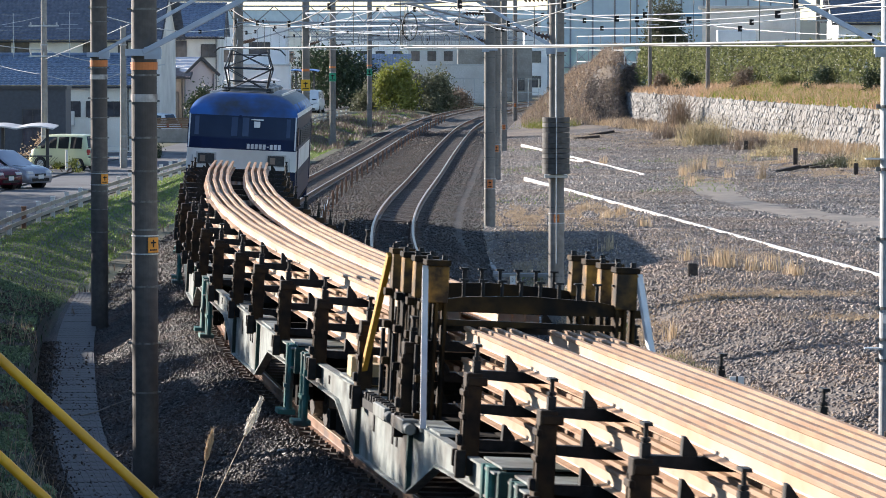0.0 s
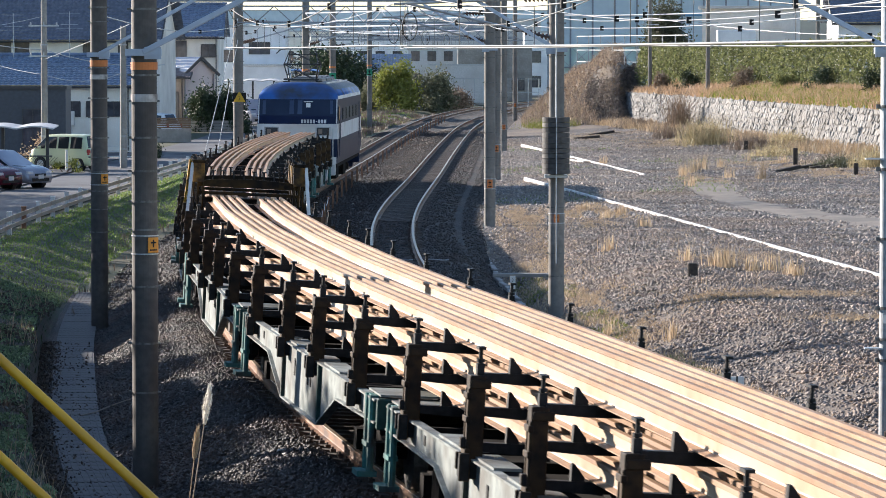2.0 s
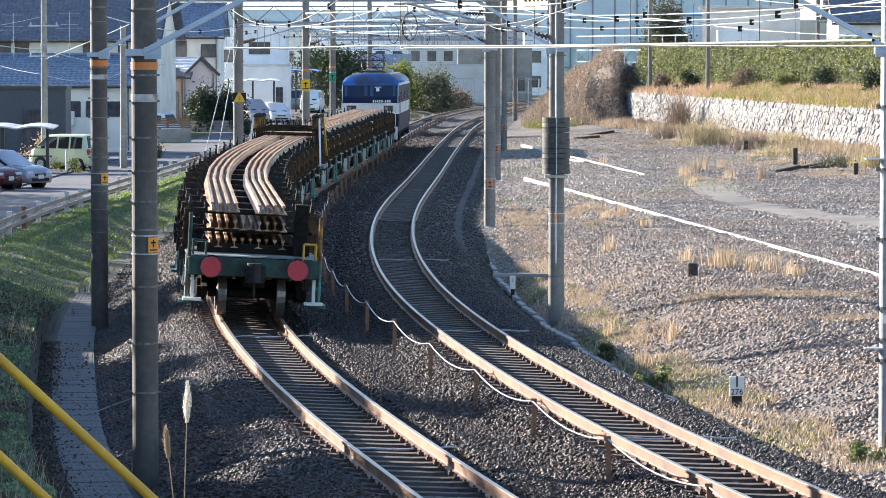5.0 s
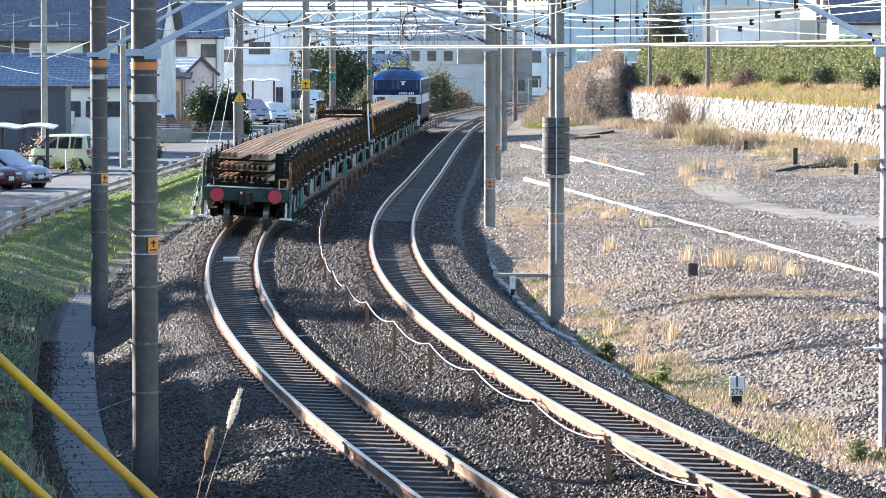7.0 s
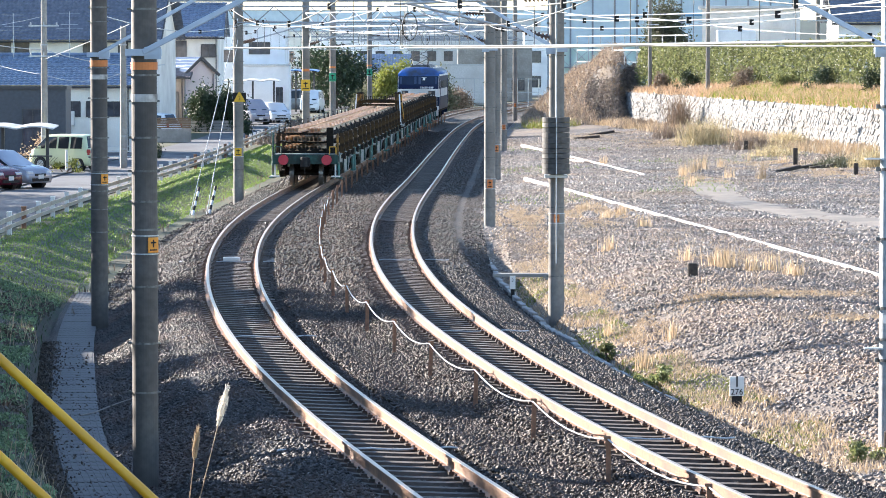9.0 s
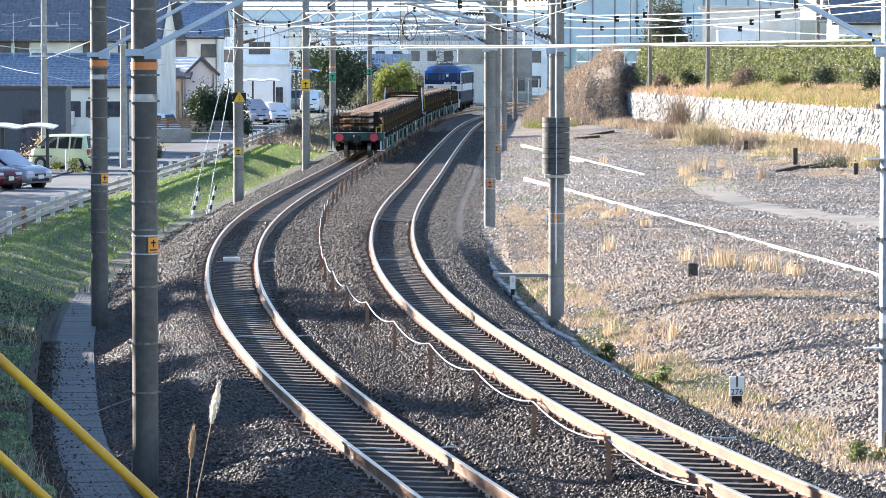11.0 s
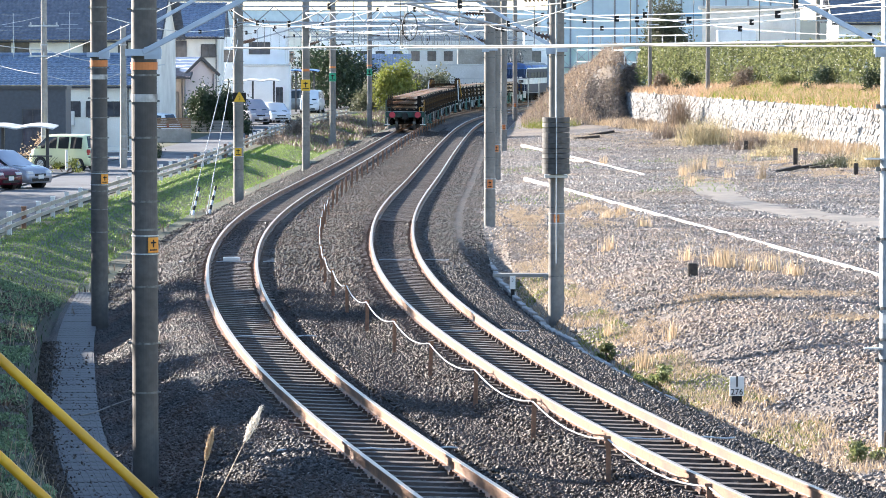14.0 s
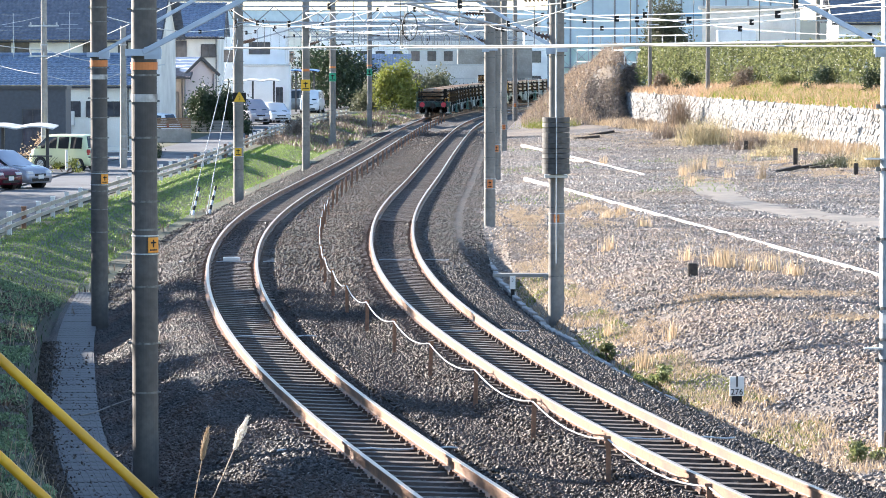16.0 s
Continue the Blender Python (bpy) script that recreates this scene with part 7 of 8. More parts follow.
def stake_mesh():
    """A side stake at x = 0 facing outward to -x, with its clamp and foot."""
    b = bmesh.new()
    bm_box(b, 0, 0, 1.43, 0.15, 0.2, 0.96)
    bm_box(b, -0.07, 0.07, 1.36, 0.03, 0.04, 0.86)
    bm_box(b, -0.07, -0.07, 1.36, 0.03, 0.04, 0.86)
    bm_box(b, 0.03, 0, 1.83, 0.19, 0.23, 0.08)
    for z in (1.2, 1.5, 1.72):
        bm_box(b, -0.075, 0, z, 0.05, 0.22, 0.06)
    n0 = len(b.faces)
    bm_box(b, -0.03, 0, 1.04, 0.19, 0.26, 0.18)
    bm_box(b, -0.10, -0.12, 1.06, 0.1, 0.07, 0.26)
    bm_box(b, -0.10, 0.12, 1.10, 0.09, 0.06, 0.16)
    bm_box(b, -0.09, 0, 1.28, 0.08, 0.10, 0.10)
    b.faces.ensure_lookup_table()
    for f in b.faces[n0:]:
        f.material_index = 1
    return mesh_of(bevelled(b, 0.008), "stake", M_STAKE, M_BLACK)


def pin_mesh():
    b = bmesh.new()
    bm_box(b, 0, 0, 1.94, 0.07, 0.09, 0.16)
    bm_box(b, 0.05, 0, 1.9, 0.05, 0.14, 0.06)
    bm_tube(b, (0, 0, 1.9), (0, 0, 2.16), 0.02, 0.02, 8)
    bm_box(b, 0, 0, 2.165, 0.07, 0.17, 0.025)
    bm_tube(b, (0, 0, 2.03), (0, 0, 2.06), 0.04, 0.04, 8)
    return mesh_of(b, "clamp_pin", M_BLACK)


def bolster_mesh(z, lugs):
    b = bmesh.new()
    prism(b, [(-1.16, z - 0.085), (-0.8, z - 0.11), (0.8, z - 0.11), (1.16, z - 0.085), (1.16, z - 0.006), (-1.16, z - 0.006)], 1, -0.06, 0.06)
    for x in lugs:
        prism(b, [(x - 0.06, z - 0.01), (x + 0.06, z - 0.01), (x + 0.055, z + 0.03), (x - 0.03, z + 0.14), (x - 0.055, z + 0.14)], 1, -0.045, 0.045)
    return mesh_of(b, "bolster", M_BLACK)


STAKE_MESH, PIN_MESH = stake_mesh(), pin_mesh()
BOLSTERS = [bolster_mesh(1.29, (-0.84, 0.84)), bolster_mesh(1.62, (-0.84, 0.84)), bolster_mesh(1.94, (-0.84, 0.84))]


def wagon_sill(sx, e, b0, b1):
    b = bmesh.new()
    prism(b, [(-e, 1.13), (-e, 0.88), (-b1, 0.84), (-b0, 0.38), (b0, 0.38), (b1, 0.84), (e, 0.88), (e, 1.13)], 0, sx * 1.17 - 0.012, sx * 1.17 + 0.012)
    return b


def build_wagon(half, stakes, pivot):
    """A flat wagon of that half length over its couplers, with its stakes and bogie pivots."""
    root = tagged(new("flat_wagon"), "green flat wagon with rusty stakes carrying long new rails", "wagon", "wagons of the rail train")
    e_ = half - 0.35
    b0, b1 = half * 0.26, half * 0.5
    part("deck", boxes((0, 0, 0.93, 2.28, 2 * e_, 0.05)), M_DARKCAR, root, "grimy dark steel deck")
    for y in np.linspace(-e_ + 0.5, e_ - 0.5, 9):
        part("cross_bearer", boxes((0, y, 1.06, 2.3, 0.09, 0.1)), M_DARKCAR, root)
    part("centre_sill", boxes((0, 0, 0.84, 0.42, 2 * e_ - 0.2, 0.46), bev=0.02), M_DARKCAR, root)
    for sx in (-1, 1):
        sill = part("side_sill", wagon_sill(sx, e_, b0, b1), M_SILL, root, "pale fish-bellied steel side sill")
        for y0, z0, y1, z1 in ((-b1, 0.84, -b0, 0.38), (-b0, 0.38, b0, 0.38), (b0, 0.38, b1, 0.84), (-e_, 0.88, -b1, 0.84), (b1, 0.84, e_, 0.88), (-e_, 1.125, e_, 1.125)):
            b = bmesh.new()
            bm_bar(b, (sx * 1.18, y0, z0), (sx * 1.18, y1, z1), 0.11, 0.022)
            part("flange", b, M_SILL, sill)
        for y in (-b0, b0):
            part("stiffener", boxes((sx * 1.205, y, 0.75, 0.05, 0.10, 0.72)), M_TEAL, sill, "dark green upright stiffener")
        for y0, y1 in ((-b1, -b0 - 0.3), (-b0 + 0.2, -0.2), (0.5, b0 - 0.2), (b0 + 0.3, b1)):
            part("ledge", boxes((sx * 1.06, (y0 + y1) / 2, 1.145, 0.26, y1 - y0, 0.03)), M_SILL, root, "pale worn ledge plate beside the stakes")
        for y in (-0.9, -0.6, 0.8, -b1 - 0.9, b1 + 0.9):
            part("slot", boxes((sx * 1.187, y, 0.86 if abs(y) < 2 else 1.0, 0.012, 0.09, 0.22 if abs(y) < 2 else 0.1)), M_BLACK, sill)
        for y in (-e_ + 0.4, e_ - 0.4):
            st = bmesh.new()
            bm_box(st, sx * 1.19, y, 0.98, 0.07, 0.36, 0.36)
            for yy in (-0.16, 0.16):
                bm_tube(st, (sx * 1.22, y + yy, 1.16), (sx * 1.22, y + yy, 0.32), 0.04, 0.04, 8)
            bm_box(st, sx * 1.25, y, 0.30, 0.22, 0.42, 0.06)
            bm_box(st, sx * 1.22, y, 0.62, 0.1, 0.38, 0.05)
            part("step_frame", st, M_BOGIE, root, "teal green step and brake frame")
    for e in (-1, 1):
        h = boxes((0, e * (e_ + 0.05), 0.98, 2.42, 0.12, 0.34), bev=0.015)
        part("headstock", h, M_TEAL, root)
        c = bmesh.new()
        bm_box(c, 0, e * (e_ + 0.2), 0.88, 0.2, 0.30, 0.2)
        bm_tube(c, (0, e * (e_ + 0.33), 0.72), (0, e * (e_ + 0.33), 1.08), 0.17, 0.15, 12)
        bm_box(c, 0.12, e * (e_ + 0.33), 0.9, 0.16, 0.2, 0.3)
        bm_tube(c, (0, e * (e_ + 0.33), 0.45), (0, e * (e_ + 0.33), 0.75), 0.03, 0.03, 8)
        part("coupler", bevelled(c, 0.03), M_BLACK, root)
        part("end_plate", boxes((0, e * (e_ - 0.45), 1.178, 2.34, 0.96, 0.022)), M_SILL, root, "bare worn end platform")
        bogie(root, e * pivot)
    for y in stakes:
        for sx in (-1, 1):
            o = part("stake", STAKE_MESH, None, root)
            o.matrix_local = Matrix.Translation((sx * 1.2, y, 0)) @ Matrix.Rotation(0 if sx < 0 else math.pi, 4, "Z")
            p = part("clamp_pin", PIN_MESH, None, o)
            p.location = (0.03, 0, 0)
        for m in BOLSTERS:
            part("bolster", m, None, root).location = (0, y, 0)
    return root


CARS, LOADS = [], []
SHORT, LONG = 11.3, 14.83
_w = build_wagon(SHORT / 2, (-2.4, 0.75, 3.95), 3.5)
_v = build_wagon(LONG / 2, (-5.5, -1.6, 1.6, 5.5), 4.9)
CARS.append((_w, SHORT / 2, 3.5))
for _i in range(6):
    CARS.append((_v if _i == 0 else copy_thing(_v, Matrix()), SHORT + LONG * (_i + 0.5), 5.0))
for _i in range(2):
    CARS.append((copy_thing(_w, Matrix()), SHORT + LONG * 6 + 11.75 * (_i + 0.5), 3.5))
# the gate takes the place of one pair of stakes on the fifth wagon
GATED = CARS[4][0]
for _o in list(GATED.children):
    if _o.name.startswith(("stake", "bolster")) and -2 < _o.matrix_local.translation.y < 0:
        for _c in list(_o.children):
            bpy.data.objects.remove(_c)
        bpy.data.objects.remove(_o)


def build_load(length, n):
    root = tagged(new("rail_stack"), "three-tier stack of new long rails on the wagons", "rails", "rail loads of the train")
    b = bmesh.new()
    prism(b, [(x, z + 0.174) for x, z in RAIL], 1, -length / 2, length / 2)
    me = mesh_of(b, "rail", M_RAILNEW, M_RAILWEB)
    # web faces take the paler sunlit tone
    me.polygons.foreach_set("material_index", [1 if abs(p.normal.x) > 0.8 and 0.03 < p.center.z < 0.13 else 0 for p in me.polygons])
    for z, xs in LAYERS:
        for x in xs:
            part("rail", me, None, root).location = (x, 0, z)
    return root


for _a, _b in ((1.35, 61.3), (64.4, 122.6)):
    _n = 8
    _len = (_b - _a) / _n
    _l = build_load(_len + 0.012, _n)
    for _i in range(_n):
        LOADS.append((_l if _i == 0 else copy_thing(_l, Matrix()), _a + _len * (_i + 0.5), _len / 2))
# dark end board under the tail of the load
part("end_board", boxes((0, -4.35, 1.27, 2.1, 0.08, 0.2), (0.0, -4.2, 1.6, 2.2, 0.06, 0.06), (0.87, -4.5, 1.66, 0.25, 0.3, 0.98), bev=0.01), M_DARKCAR, CARS[0][0], "dark steel stop board and corner stop")
# uneven rail ends at the tail
for _k, _o in enumerate(LOADS[0][0].children):
    _e = 0.16 * math.sin(_k * 2.4) + 0.05 * math.sin(_k * 7.1)
    _o.location.y -= _e / 2
    _o.scale.y = 1 + _e / (59.95 / 8)


def tail_fittings(root):
    """Marker discs, hand rails and steps at the tail of the last wagon."""
    for sx in (-1, 1):
        b = bmesh.new()
        bm_tube(b, (sx * 0.8, -5.480, 0.97), (sx * 0.8, -5.430, 0.97), 0.19, 0.19, 32)
        disc = part("marker_disc", b, M_RED, root, "round red tail marker disc")
        b = bmesh.new()
        bm_box(b, sx * 0.8, -5.425, 1.17, 0.14, 0.015, 0.05)
        part("hook", b, M_BLACK, disc)
        b = bmesh.new()
        for y in (-5.270, -5.000):
            bm_tube(b, (sx * 1.13, y, 1.15), (sx * 1.13, y, 1.42), 0.018, 0.018, 8)
        bm_tube(b, (sx * 1.13 - sx * 0.0, -5.270, 1.15), (sx * 1.13, -5.270, 1.45), 0.02, 0.02, 8)
        bm_tube(b, (sx * 0.9, -5.270, 1.15), (sx * 0.9, -5.270, 1.45), 0.02, 0.02, 8)
        bm_tube(b, (sx * 0.9, -5.270, 1.45), (sx * 1.13, -5.270, 1.45), 0.02, 0.02, 8)
        part("hand_rail", b, M_YELLOW if sx > 0 else M_TEAL, root)
        b = bmesh.new()
        bm_tube(b, (sx * 1.2, -5.250, 1.1), (sx * 1.2, -5.250, 1.95), 0.038, 0.038, 10)
        part("corner_post", b, M_RUSTY if sx > 0 else M_TEAL, root)
        b = bmesh.new()
        bm_box(b, sx * 1.12, -5.250, 0.6, 0.06, 0.05, 0.46)
        bm_box(b, sx * 1.12, -5.270, 0.36, 0.34, 0.26, 0.05)
        part("foot_step", b, M_WHITE, root, "white painted foot step")


tail_fittings(CARS[0][0])


def load_gate(root):
    """Tall stop gate with braced posts amid the fifth wagon."""
    for sx in (-1, 1):
        for k, y in enumerate((-1.8, -1.0, -0.2, 0.6)):
            b = bmesh.new()
            bm_box(b, sx * 0.99, y, 1.86, 0.035, 0.2, 1.74)
            bm_box(b, sx * 0.99 - 0.09, y, 1.86, 0.03, 0.22, 1.74)
            bm_box(b, sx * 0.99 + 0.09, y, 1.86, 0.03, 0.22, 1.74)
            for z in (1.15, 1.55, 1.95, 2.3):
                bm_box(b, sx * 1.13, y, z, 0.08, 0.16, 0.08)
            bm_box(b, sx * 0.99, y, 2.75, 0.26, 0.26, 0.06)
            post = part("gate_post", bevelled(b, 0.006), M_GATE, root, "tall rust streaked gate post, darkened for shade")
            part("post_cap", boxes((sx * 0.99, y, 2.53, 0.225, 0.235, 0.38), bev=0.01), M_RUSTY, post, "yellow painted post head")
            for dx in (-0.08, 0.08):
                b = bmesh.new()
                bm_tube(b, (sx * 0.99 + dx, y, 2.77), (sx * 0.99 + dx, y, 2.83), 0.035, 0.03, 6)
                part("bolt", b, M_BLACK, post)
            b = bmesh.new()
            bm_tube(b, (sx * 1.16, y, 1.1), (sx * 1.16, y, 1.9), 0.025, 0.025, 8)
            part("tie_rod", b, M_BLACK, post)
        for y0, y1, m in ((0.65, 1.7, M_YELLOW), (-1.85, -2.95, M_WHITE)):
            b = bmesh.new()
            bm_bar(b, (sx * 1.12, y0, 2.7), (sx * 1.24, y1, 1.12), 0.06, 0.075)
            part("gate_brace", b, m, root, "slanting steel brace of the gate")
        b = bmesh.new()
        bm_box(b, sx * 1.16, -0.6, 1.06, 0.3, 3.0, 0.1)
        for y in np.arange(-2.0, 0.9, 0.2):
            bm_box(b, sx * 1.25, y, 1.14, 0.1, 0.07, 0.08)
        part("gate_foot", b, M_BLACK, root)
        b = bmesh.new()
        for y in (-1.9, -0.6):
            bm_box(b, sx * 1.27, y, 1.09, 0.16, 0.85, 0.14)
            bm_tube(b, (sx * 1.3, y - 0.62, 1.08), (sx * 1.3, y - 0.42, 1.08), 0.06, 0.06, 10)
        part("clamp_beam", bevelled(b, 0.01), M_SILL, root, "worn grey clamp beam at the gate foot")
    for y in (-1.8, 0.6):
        b = bmesh.new()
        prism(b, [(-1.0, 2.26), (1.0, 2.26), (1.0, 2.36), (0.7, 2.41), (0.0, 2.44), (-0.7, 2.41), (-1.0, 2.36)], 1, y - 0.05, y + 0.05)
        bm_box(b, 0, y, 2.14, 2.0, 0.1, 0.06)
        beam = part("gate_beam", b, M_GATE, root, "arched cross beam with rust patches, darkened for shade")
        for x in np.arange(-0.9, 0.95, 0.2):
            b = bmesh.new()
            bm_tube(b, (x, y, 2.4), (x, y, 2.58), 0.02, 0.02, 6)
            bm_box(b, x, y, 2.585, 0.09, 0.05, 0.02)
            part("beam_pin", b, M_BLACK, beam)
    for wx, wy, wz, ww in ((-1.12, 1.75, 1.3, 0.26), (-1.0, 3.2, 1.28, 0.3)):
        part("wedge", boxes((wx, wy, wz, ww, 0.36, 0.24), bev=0.01), M_WOOD, root, "pale timber wedge block")


load_gate(GATED)


# ---- locomotive ----
M_PANTO = mat("pantograph_grey", (0.05, 0.053, 0.058), (0.03, 0.032, 0.035), 14, 0.5, 0.4, 0.1)
M_ROOFGEAR = mat("roof_equipment_grey", (0.20, 0.21, 0.22), (0.12, 0.125, 0.13), 8, 0.6, 0.3, 0.2)
M_GRILLE = mat("dark_grille", (0.05, 0.055, 0.06), (0.03, 0.03, 0.035), 20, 0.6, 0.3, 0.2)
M_LAMP = plain("lamp_glass", (0.25, 0.2, 0.17), 0.1)


def face_y(z):
    return 8.62 - 0.42 * max(0, min(z - 2.4, 0.9)) - 1.7 * max(0, z - 3.35) ** 1.2


def body_w(z):
    if z < 1.3:
        return 1.40
    if z < 3.25:
        return 1.435
    return 0.62 + 0.815 * math.sqrt(max(0, 1 - ((z - 3.25) / 0.612) ** 2))


def build_loco():
    root = tagged(new("electric_locomotive"), "blue and white electric locomotive with raised pantograph", "locomotive")
    levels = [0.95, 1.2, 1.5, 1.84, 2.38, 2.45, 2.68, 2.98, 3.26, 3.38, 3.5, 3.6, 3.7, 3.8, 3.86]
    tone = [1, 0, 0, 1, 2, 2, 5, 5, 3, 3, 3, 3, 3, 3]
    side = [0, 0, 0, 1, 0, 0, 0, 0, 1, 3, 3, 4, 4, 4]
    verts, faces, mi = [], [], []
    cols = 17
    for z in levels:
        w, y = body_w(z), face_y(z)
        for e in (-1, 1):
            for i in range(cols):
                a = i / (cols - 1) * 2 - 1
                verts.append((w * a, e * (y - 0.16 * abs(a) ** 3), z))
    n = 2 * cols
    for j in range(len(levels) - 1):
        for e in (0, 1):
            for i in range(cols - 1):
                a = j * n + e * cols + i
                faces.append((a, a + 1, a + n + 1, a + n))
                mi.append(tone[j])
        for i in (0, cols - 1):
            a, b = j * n + i, j * n + cols + i
            faces.append((a, b, b + n, a + n))
            mi.append(side[j])
    top = (len(levels) - 1) * n
    for i in range(cols - 1):
        faces.append((top + i, top + i + 1, top + cols + i + 1, top + cols + i))
        mi.append(4)
        faces.append((i, i + 1, cols + i + 1, cols + i))
        mi.append(0)
    me = raw("body", verts, faces, M_BLUE, M_LOCOWHITE, M_BLUE, M_BLUEROOF, M_ROOFGEAR, M_WINDSCREEN)
    me.polygons.foreach_set("material_index", mi)
    bm = bmesh.new()
    bm.from_mesh(me)
    bmesh.ops.recalc_face_normals(bm, faces=bm.faces[:])
    for f in bm.faces:
        f.smooth = f.material_index in (3, 4)
    for e in bm.edges:
        e.smooth = len({f.smooth for f in e.link_faces}) == 1
    bm.to_mesh(me)
    bm.free()
    part("body", me, None, root, "blue body with broad white band")

    def pane(name, x0, x1, z0, z1, m, out, label=""):
        b = bmesh.new()
        vs = []
        for x, z in ((x0, z0), (x1, z0), (x1, z1), (x0, z1)):
            y = -(face_y(z) - 0.16 * abs(x / 1.435) ** 3) - out
            vs.append(b.verts.new((x, y, z)))
        f = b.faces.new(vs)
        r = bmesh.ops.extrude_face_region(b, geom=[f])
        bmesh.ops.translate(b, verts=[v for v in r["geom"] if isinstance(v, bmesh.types.BMVert)], vec=(0, out + 0.012, 0))
        bmesh.ops.recalc_face_normals(b, faces=b.faces[:])
        return part(name, b, m, root, label)

    for x0, x1 in ((-1.26, -0.13), (0.0, 1.26)):
        pane("windscreen", x0, x1, 2.73, 3.22, M_LOCOGLASS, 0.014, "wide dark blue tinted windscreen")
    pane("centre_door", -0.10, -0.03, 1.3, 3.28, M_BLUE, 0.02)
    pane("notice", 0.30, 0.46, 2.97, 3.13, M_WHITE, 0.03, "small white notice behind the glass")
    pane("wiper", 0.22, 0.55, 3.16, 3.19, M_WHITE, 0.03)
    for sx in (-1, 1):
        fr = pane("headlight_frame", sx * 0.92 - 0.27, sx * 0.92 + 0.27, 1.95, 2.28, M_STEEL, 0.015)
        pane("headlight", sx * 0.92 - 0.22, sx * 0.92 + 0.22, 1.98, 2.25, M_GRILLE, 0.025)
        pane("tail_lamp", sx * 0.92 - 0.16, sx * 0.92 - 0.02, 2.03, 2.2, M_LAMP, 0.04)
        pane("hand_rail", sx * 1.28 - 0.015, sx * 1.28 + 0.015, 1.0, 2.2, M_STEEL, 0.06)
        pane("corner_trim", sx * 1.4 - 0.018, sx * 1.4 + 0.018, 2.4, 3.28, M_LOCOWHITE, 0.02, "white corner trim line")
    x = 0.14
    for wd in (0.075, 0.075, 0.075, 0.075, 0.075, 0.05, 0.075, 0.075, 0.075):
        pane("number_bar", x, x + wd, 2.41 if wd > 0.06 else 2.46, 2.54 if wd > 0.06 else 2.49, M_LOCOWHITE, 0.012)
        x += wd + 0.03
    for e in (-1, 1):
        b = boxes((0, e * 8.45, 0.75, 2.75, 0.2, 0.42), (0, e * 8.6, 0.55, 2.2, 0.08, 0.4), bev=0.03)
        part("skirt", b, M_LOCOWHITE if e < 0 else M_BLUE, root)
        c = boxes((0, e * 8.85, 0.88, 0.34, 0.45, 0.34), bev=0.05)
        part("coupler", c, M_BLACK, root)
    for sx in (-1, 1):
        for y in (-4.5, -2.2, 0.2, 2.6, 4.9):
            v = boxes((sx * 1.45, y, 2.7, 0.03, 1.7, 0.42))
            vent = part("side_vent", v, M_GRILLE, root, "louvred side vent")
            sl = bmesh.new()
            for k in range(7):
                bm_box(sl, sx * 1.47, y, 2.52 + k * 0.06, 0.025, 1.66, 0.02)
            part("slat", sl, M_GRILLE, vent)
        part("side_band", boxes((sx * 1.437, 0, 1.4, 0.012, 16.6, 0.5)), M_BLUE, root, "blue band along the side")
        for y in (-7.4, 7.4):
            dr = part("cab_door", boxes((sx * 1.45, y + (0.5 if y < 0 else -0.5), 2.1, 0.02, 0.62, 1.8)), M_BLUE, root)
            part("cab_window", boxes((sx * 1.452, y - (0.25 if y < 0 else -0.25), 2.75, 0.025, 0.6, 0.5)), M_GLASS, root)
        part("frame_beam", boxes((sx * 1.3, 0, 0.92, 0.14, 15.6, 0.22)), M_DARKCAR, root)
    part("underframe", boxes((0, 0, 0.85, 2.3, 16.0, 0.3), (0, 2.5, 0.5, 2.2, 1.6, 0.5), (0, -2.5, 0.5, 2.2, 1.6, 0.5), bev=0.03), M_DARKCAR, root)
    for y in (-6.1, 0, 6.1):
        bogie(root, y)
    for y, l in ((-2.6, 2.6), (0.6, 2.8), (3.4, 2.0)):
        part("roof_equipment", boxes((0, y, 3.9, 1.2, l, 0.18), (0, y, 4.0, 0.9, l * 0.8, 0.08), bev=0.04), M_ROOFGEAR, root, "grey roof equipment box")
    for sx in (-1, 1):
        b = bmesh.new()
        bm_bar(b, (sx * 0.95, -6.9, 3.76), (sx * 0.95, 6.9, 3.76), 0.03, 0.2)
        part("roof_fairing", b, M_LOCOWHITE, root)
    pantograph(root, -5.6, 5.06)
    return root


M_LOCOGLASS = mat("cab_glass", (0.05, 0.075, 0.13), (0.03, 0.05, 0.10), 1.2, 0.1, 0, 0.0)
M_WINDSCREEN = mat("tinted_windscreen", (0.012, 0.022, 0.05), (0.008, 0.016, 0.04), 2, 0.15, 0, 0.0)


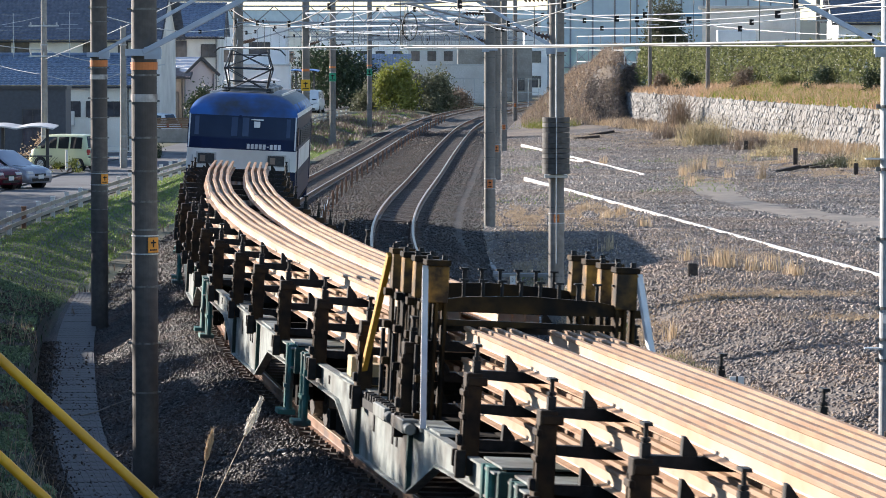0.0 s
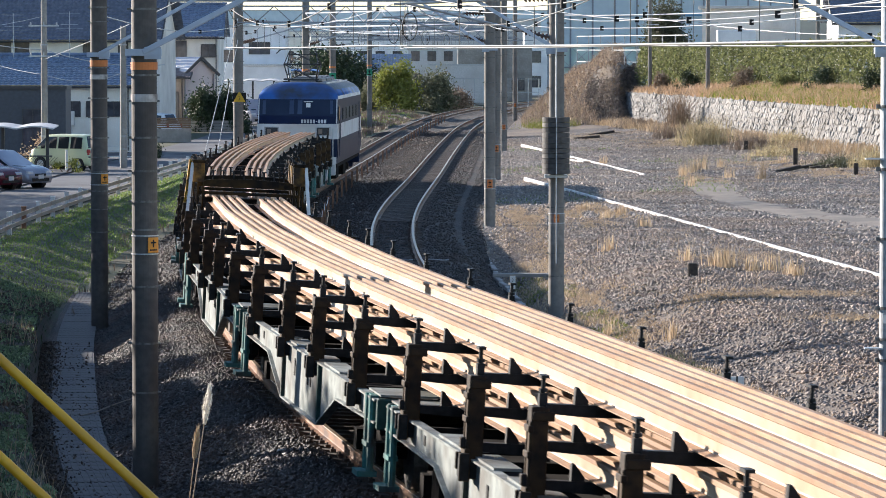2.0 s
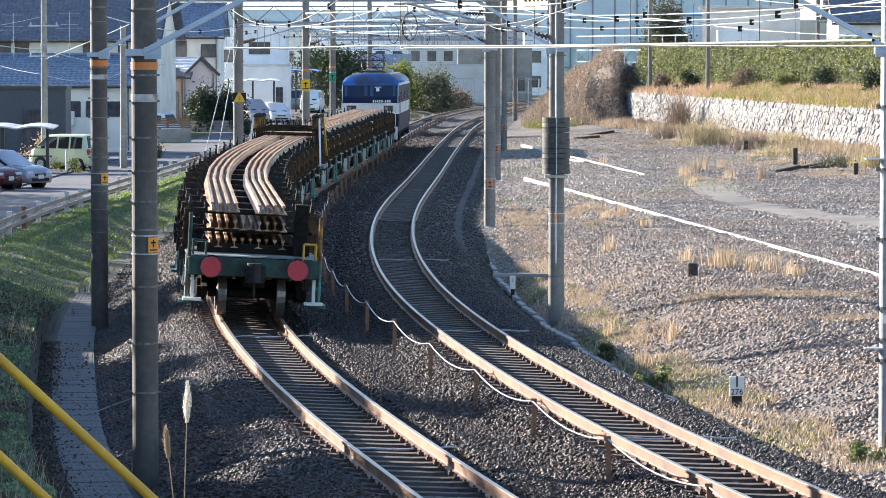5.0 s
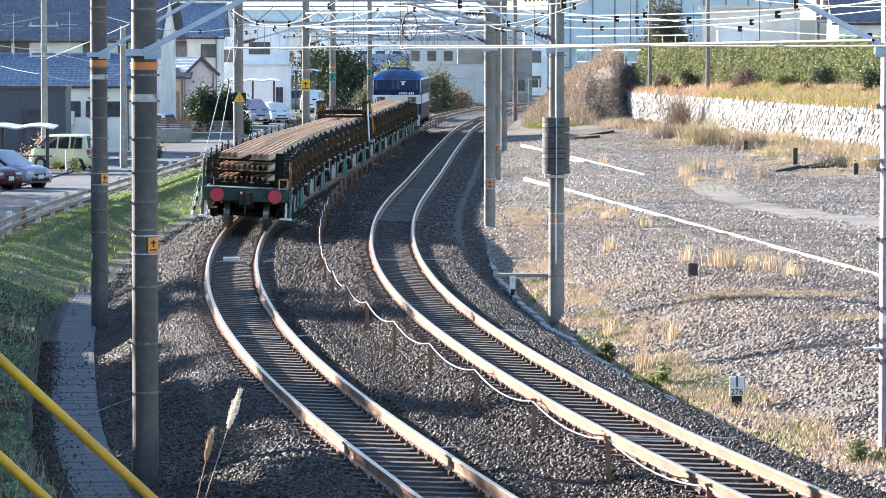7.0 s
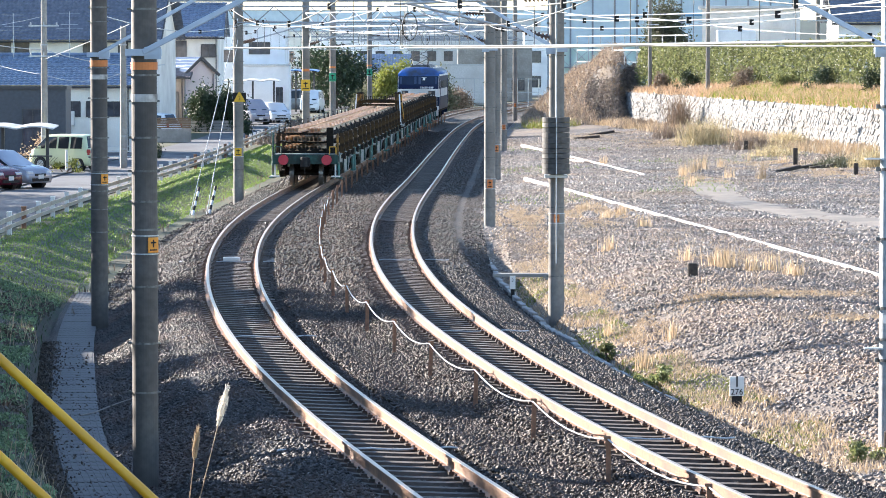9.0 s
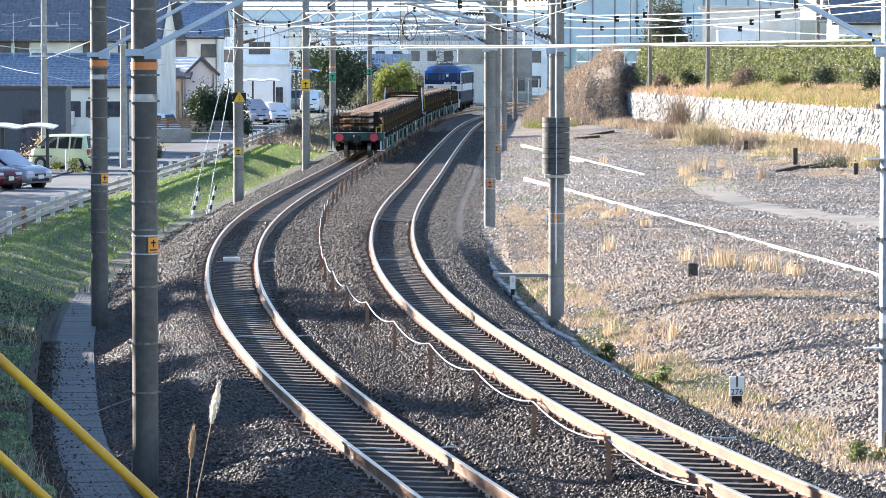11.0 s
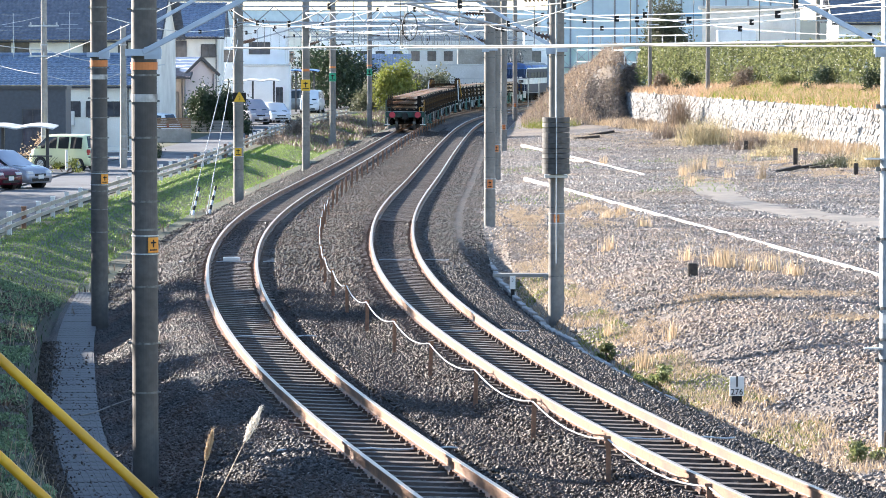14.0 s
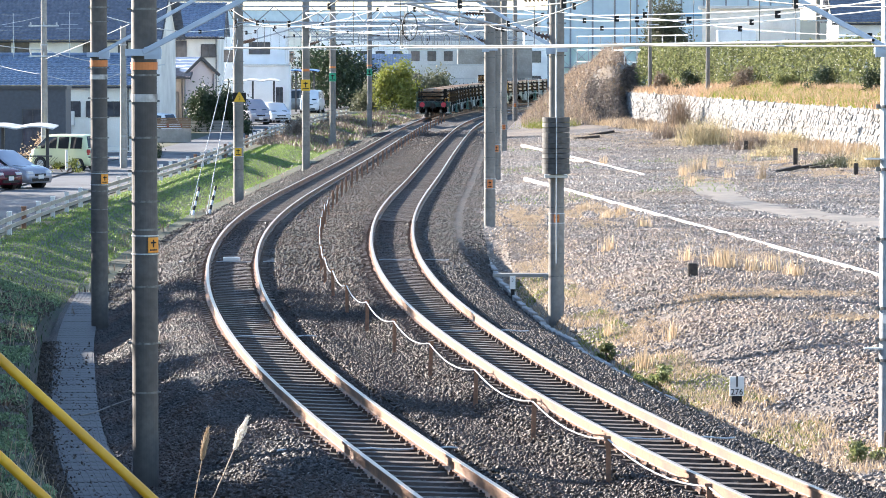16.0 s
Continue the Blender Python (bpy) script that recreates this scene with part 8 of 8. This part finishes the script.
def pantograph(root, y0, top):
    base = boxes((0, y0, 3.96, 1.3, 1.6, 0.06), bev=0.01)
    for sx in (-1, 1):
        for dy in (-0.7, 0.7):
            bm_tube(base, (sx * 0.6, y0 + dy, 3.7), (sx * 0.6, y0 + dy, 3.9), 0.06, 0.09, 10)
    pan = part("pantograph", base, M_PANTO, root, "diamond pantograph raised to the contact wire")
    k = 3.9 + (top - 3.9) * 0.52
    for dy in (-1, 1):
        for sx in (-1, 1):
            c = bmesh.new()
            bm_tube(c, (sx * 0.5, y0 + dy * 0.25, 3.92), (sx * 0.62, y0 + dy * 0.95, k), 0.026, 0.022, 8)
            bm_tube(c, (sx * 0.62, y0 + dy * 0.95, k), (sx * 0.48, y0 + dy * 0.14, top - 0.08), 0.022, 0.018, 8)
            part("arm", c, M_PANTO, pan)
        for p0, p1, r0 in (((-0.64, y0 + dy * 0.95, k), (0.64, y0 + dy * 0.95, k), 0.024),
                           ((-0.5, y0 + dy * 0.25, 3.92), (0.62, y0 + dy * 0.95, k), 0.014),
                           ((0.5, y0 + dy * 0.25, 3.92), (-0.62, y0 + dy * 0.95, k), 0.014),
                           ((-0.54, y0 + dy * 0.5, 4.15), (0.54, y0 + dy * 0.5, 4.15), 0.016),
                           ((-0.5, y0 + dy * 0.3, top - 0.2), (0.5, y0 + dy * 0.3, top - 0.2), 0.016),
                           ((-0.62, y0 + dy * 0.95, k), (0.48, y0 + dy * 0.14, top - 0.08), 0.012),
                           ((0.62, y0 + dy * 0.95, k), (-0.48, y0 + dy * 0.14, top - 0.08), 0.012)):
            b = bmesh.new()
            bm_tube(b, p0, p1, r0, r0, 8)
            part("cross_brace", b, M_PANTO, pan)
    b = bmesh.new()
    for dy in (-0.18, 0.18):
        bm_bar(b, (-0.55, y0 + dy, top), (0.55, y0 + dy, top), 0.05, 0.03)
        for sx in (-1, 1):
            bm_tube(b, (sx * 0.55, y0 + dy, top), (sx * 0.82, y0 + dy, top - 0.03), 0.018, 0.016, 8)
            bm_tube(b, (sx * 0.82, y0 + dy, top - 0.03), (sx * 0.97, y0 + dy, top - 0.17), 0.016, 0.014, 8)
    for sx in (-1, 1):
        bm_bar(b, (sx * 0.45, y0 - 0.18, top - 0.04), (sx * 0.45, y0 + 0.18, top - 0.04), 0.03, 0.04)
    part("shoe", b, M_PANTO, pan)


loco = build_loco()
LOCO_AT = 124.0 + 8.62


SWAY_A = [(0, 25, 0), (0.5, 23, 0), (1, 20, 0), (1.5, 19, 0), (2, 8, 15), (2.5, 5, 20), (3, 15, 20), (3.5, -3, 27), (4, -9, 19), (6.5, 19, 9), (7, 18, 0), (7.5, 13, 0), (8, 11, 0), (8.5, 9, 0), (9, 14, 0), (11.4, 9, 11), (12, 5, 17), (12.5, 3, 17), (13, 9, 15), (13.3, 24, 0), (13.6, 18, 30), (14, 26, 24), (14.3, 32, 17), (14.6, 24, 28), (15, 27, 25), (15.5, 26, 30), (16, 23, 35)]
SWAY_B = [(0, 13), (0.5, 12), (1, 9), (1.5, 10), (2, 7), (2.5, 2), (3, 9), (3.5, -9), (4, -10), (6.5, 9), (7, 13), (7.5, 6), (8, 7), (8.5, 5), (9, 7), (11.4, 4), (12, -1), (12.5, -1), (13, 4), (13.3, 12), (13.6, 12), (14, 13), (14.3, 21), (14.6, 13), (15, 18), (15.5, 13), (16, 11)]


def motions():
    walk(STALK_A, [(t, pose(-1.48, 22, 2.06) @ Matrix.Rotation(radians(a), 4, "Y") @ Matrix.Rotation(radians(-p), 4, "X")) for t, a, p in SWAY_A])
    walk(STALK_B, [(t, pose(-1.49, 22.05, 2.06) @ Matrix.Rotation(radians(a), 4, "Y")) for t, a in SWAY_B])
    for ob, ahead, half in CARS + LOADS + [(loco, LOCO_AT, 5.2)]:
        stiff = 0.018 if ob is LOADS[0][0] else 0.0     # the free rail ends lie straighter than the curve
        walk(ob, [(t, ride(t, ahead, half, stiff)) for t in ROWS_T])


motions()
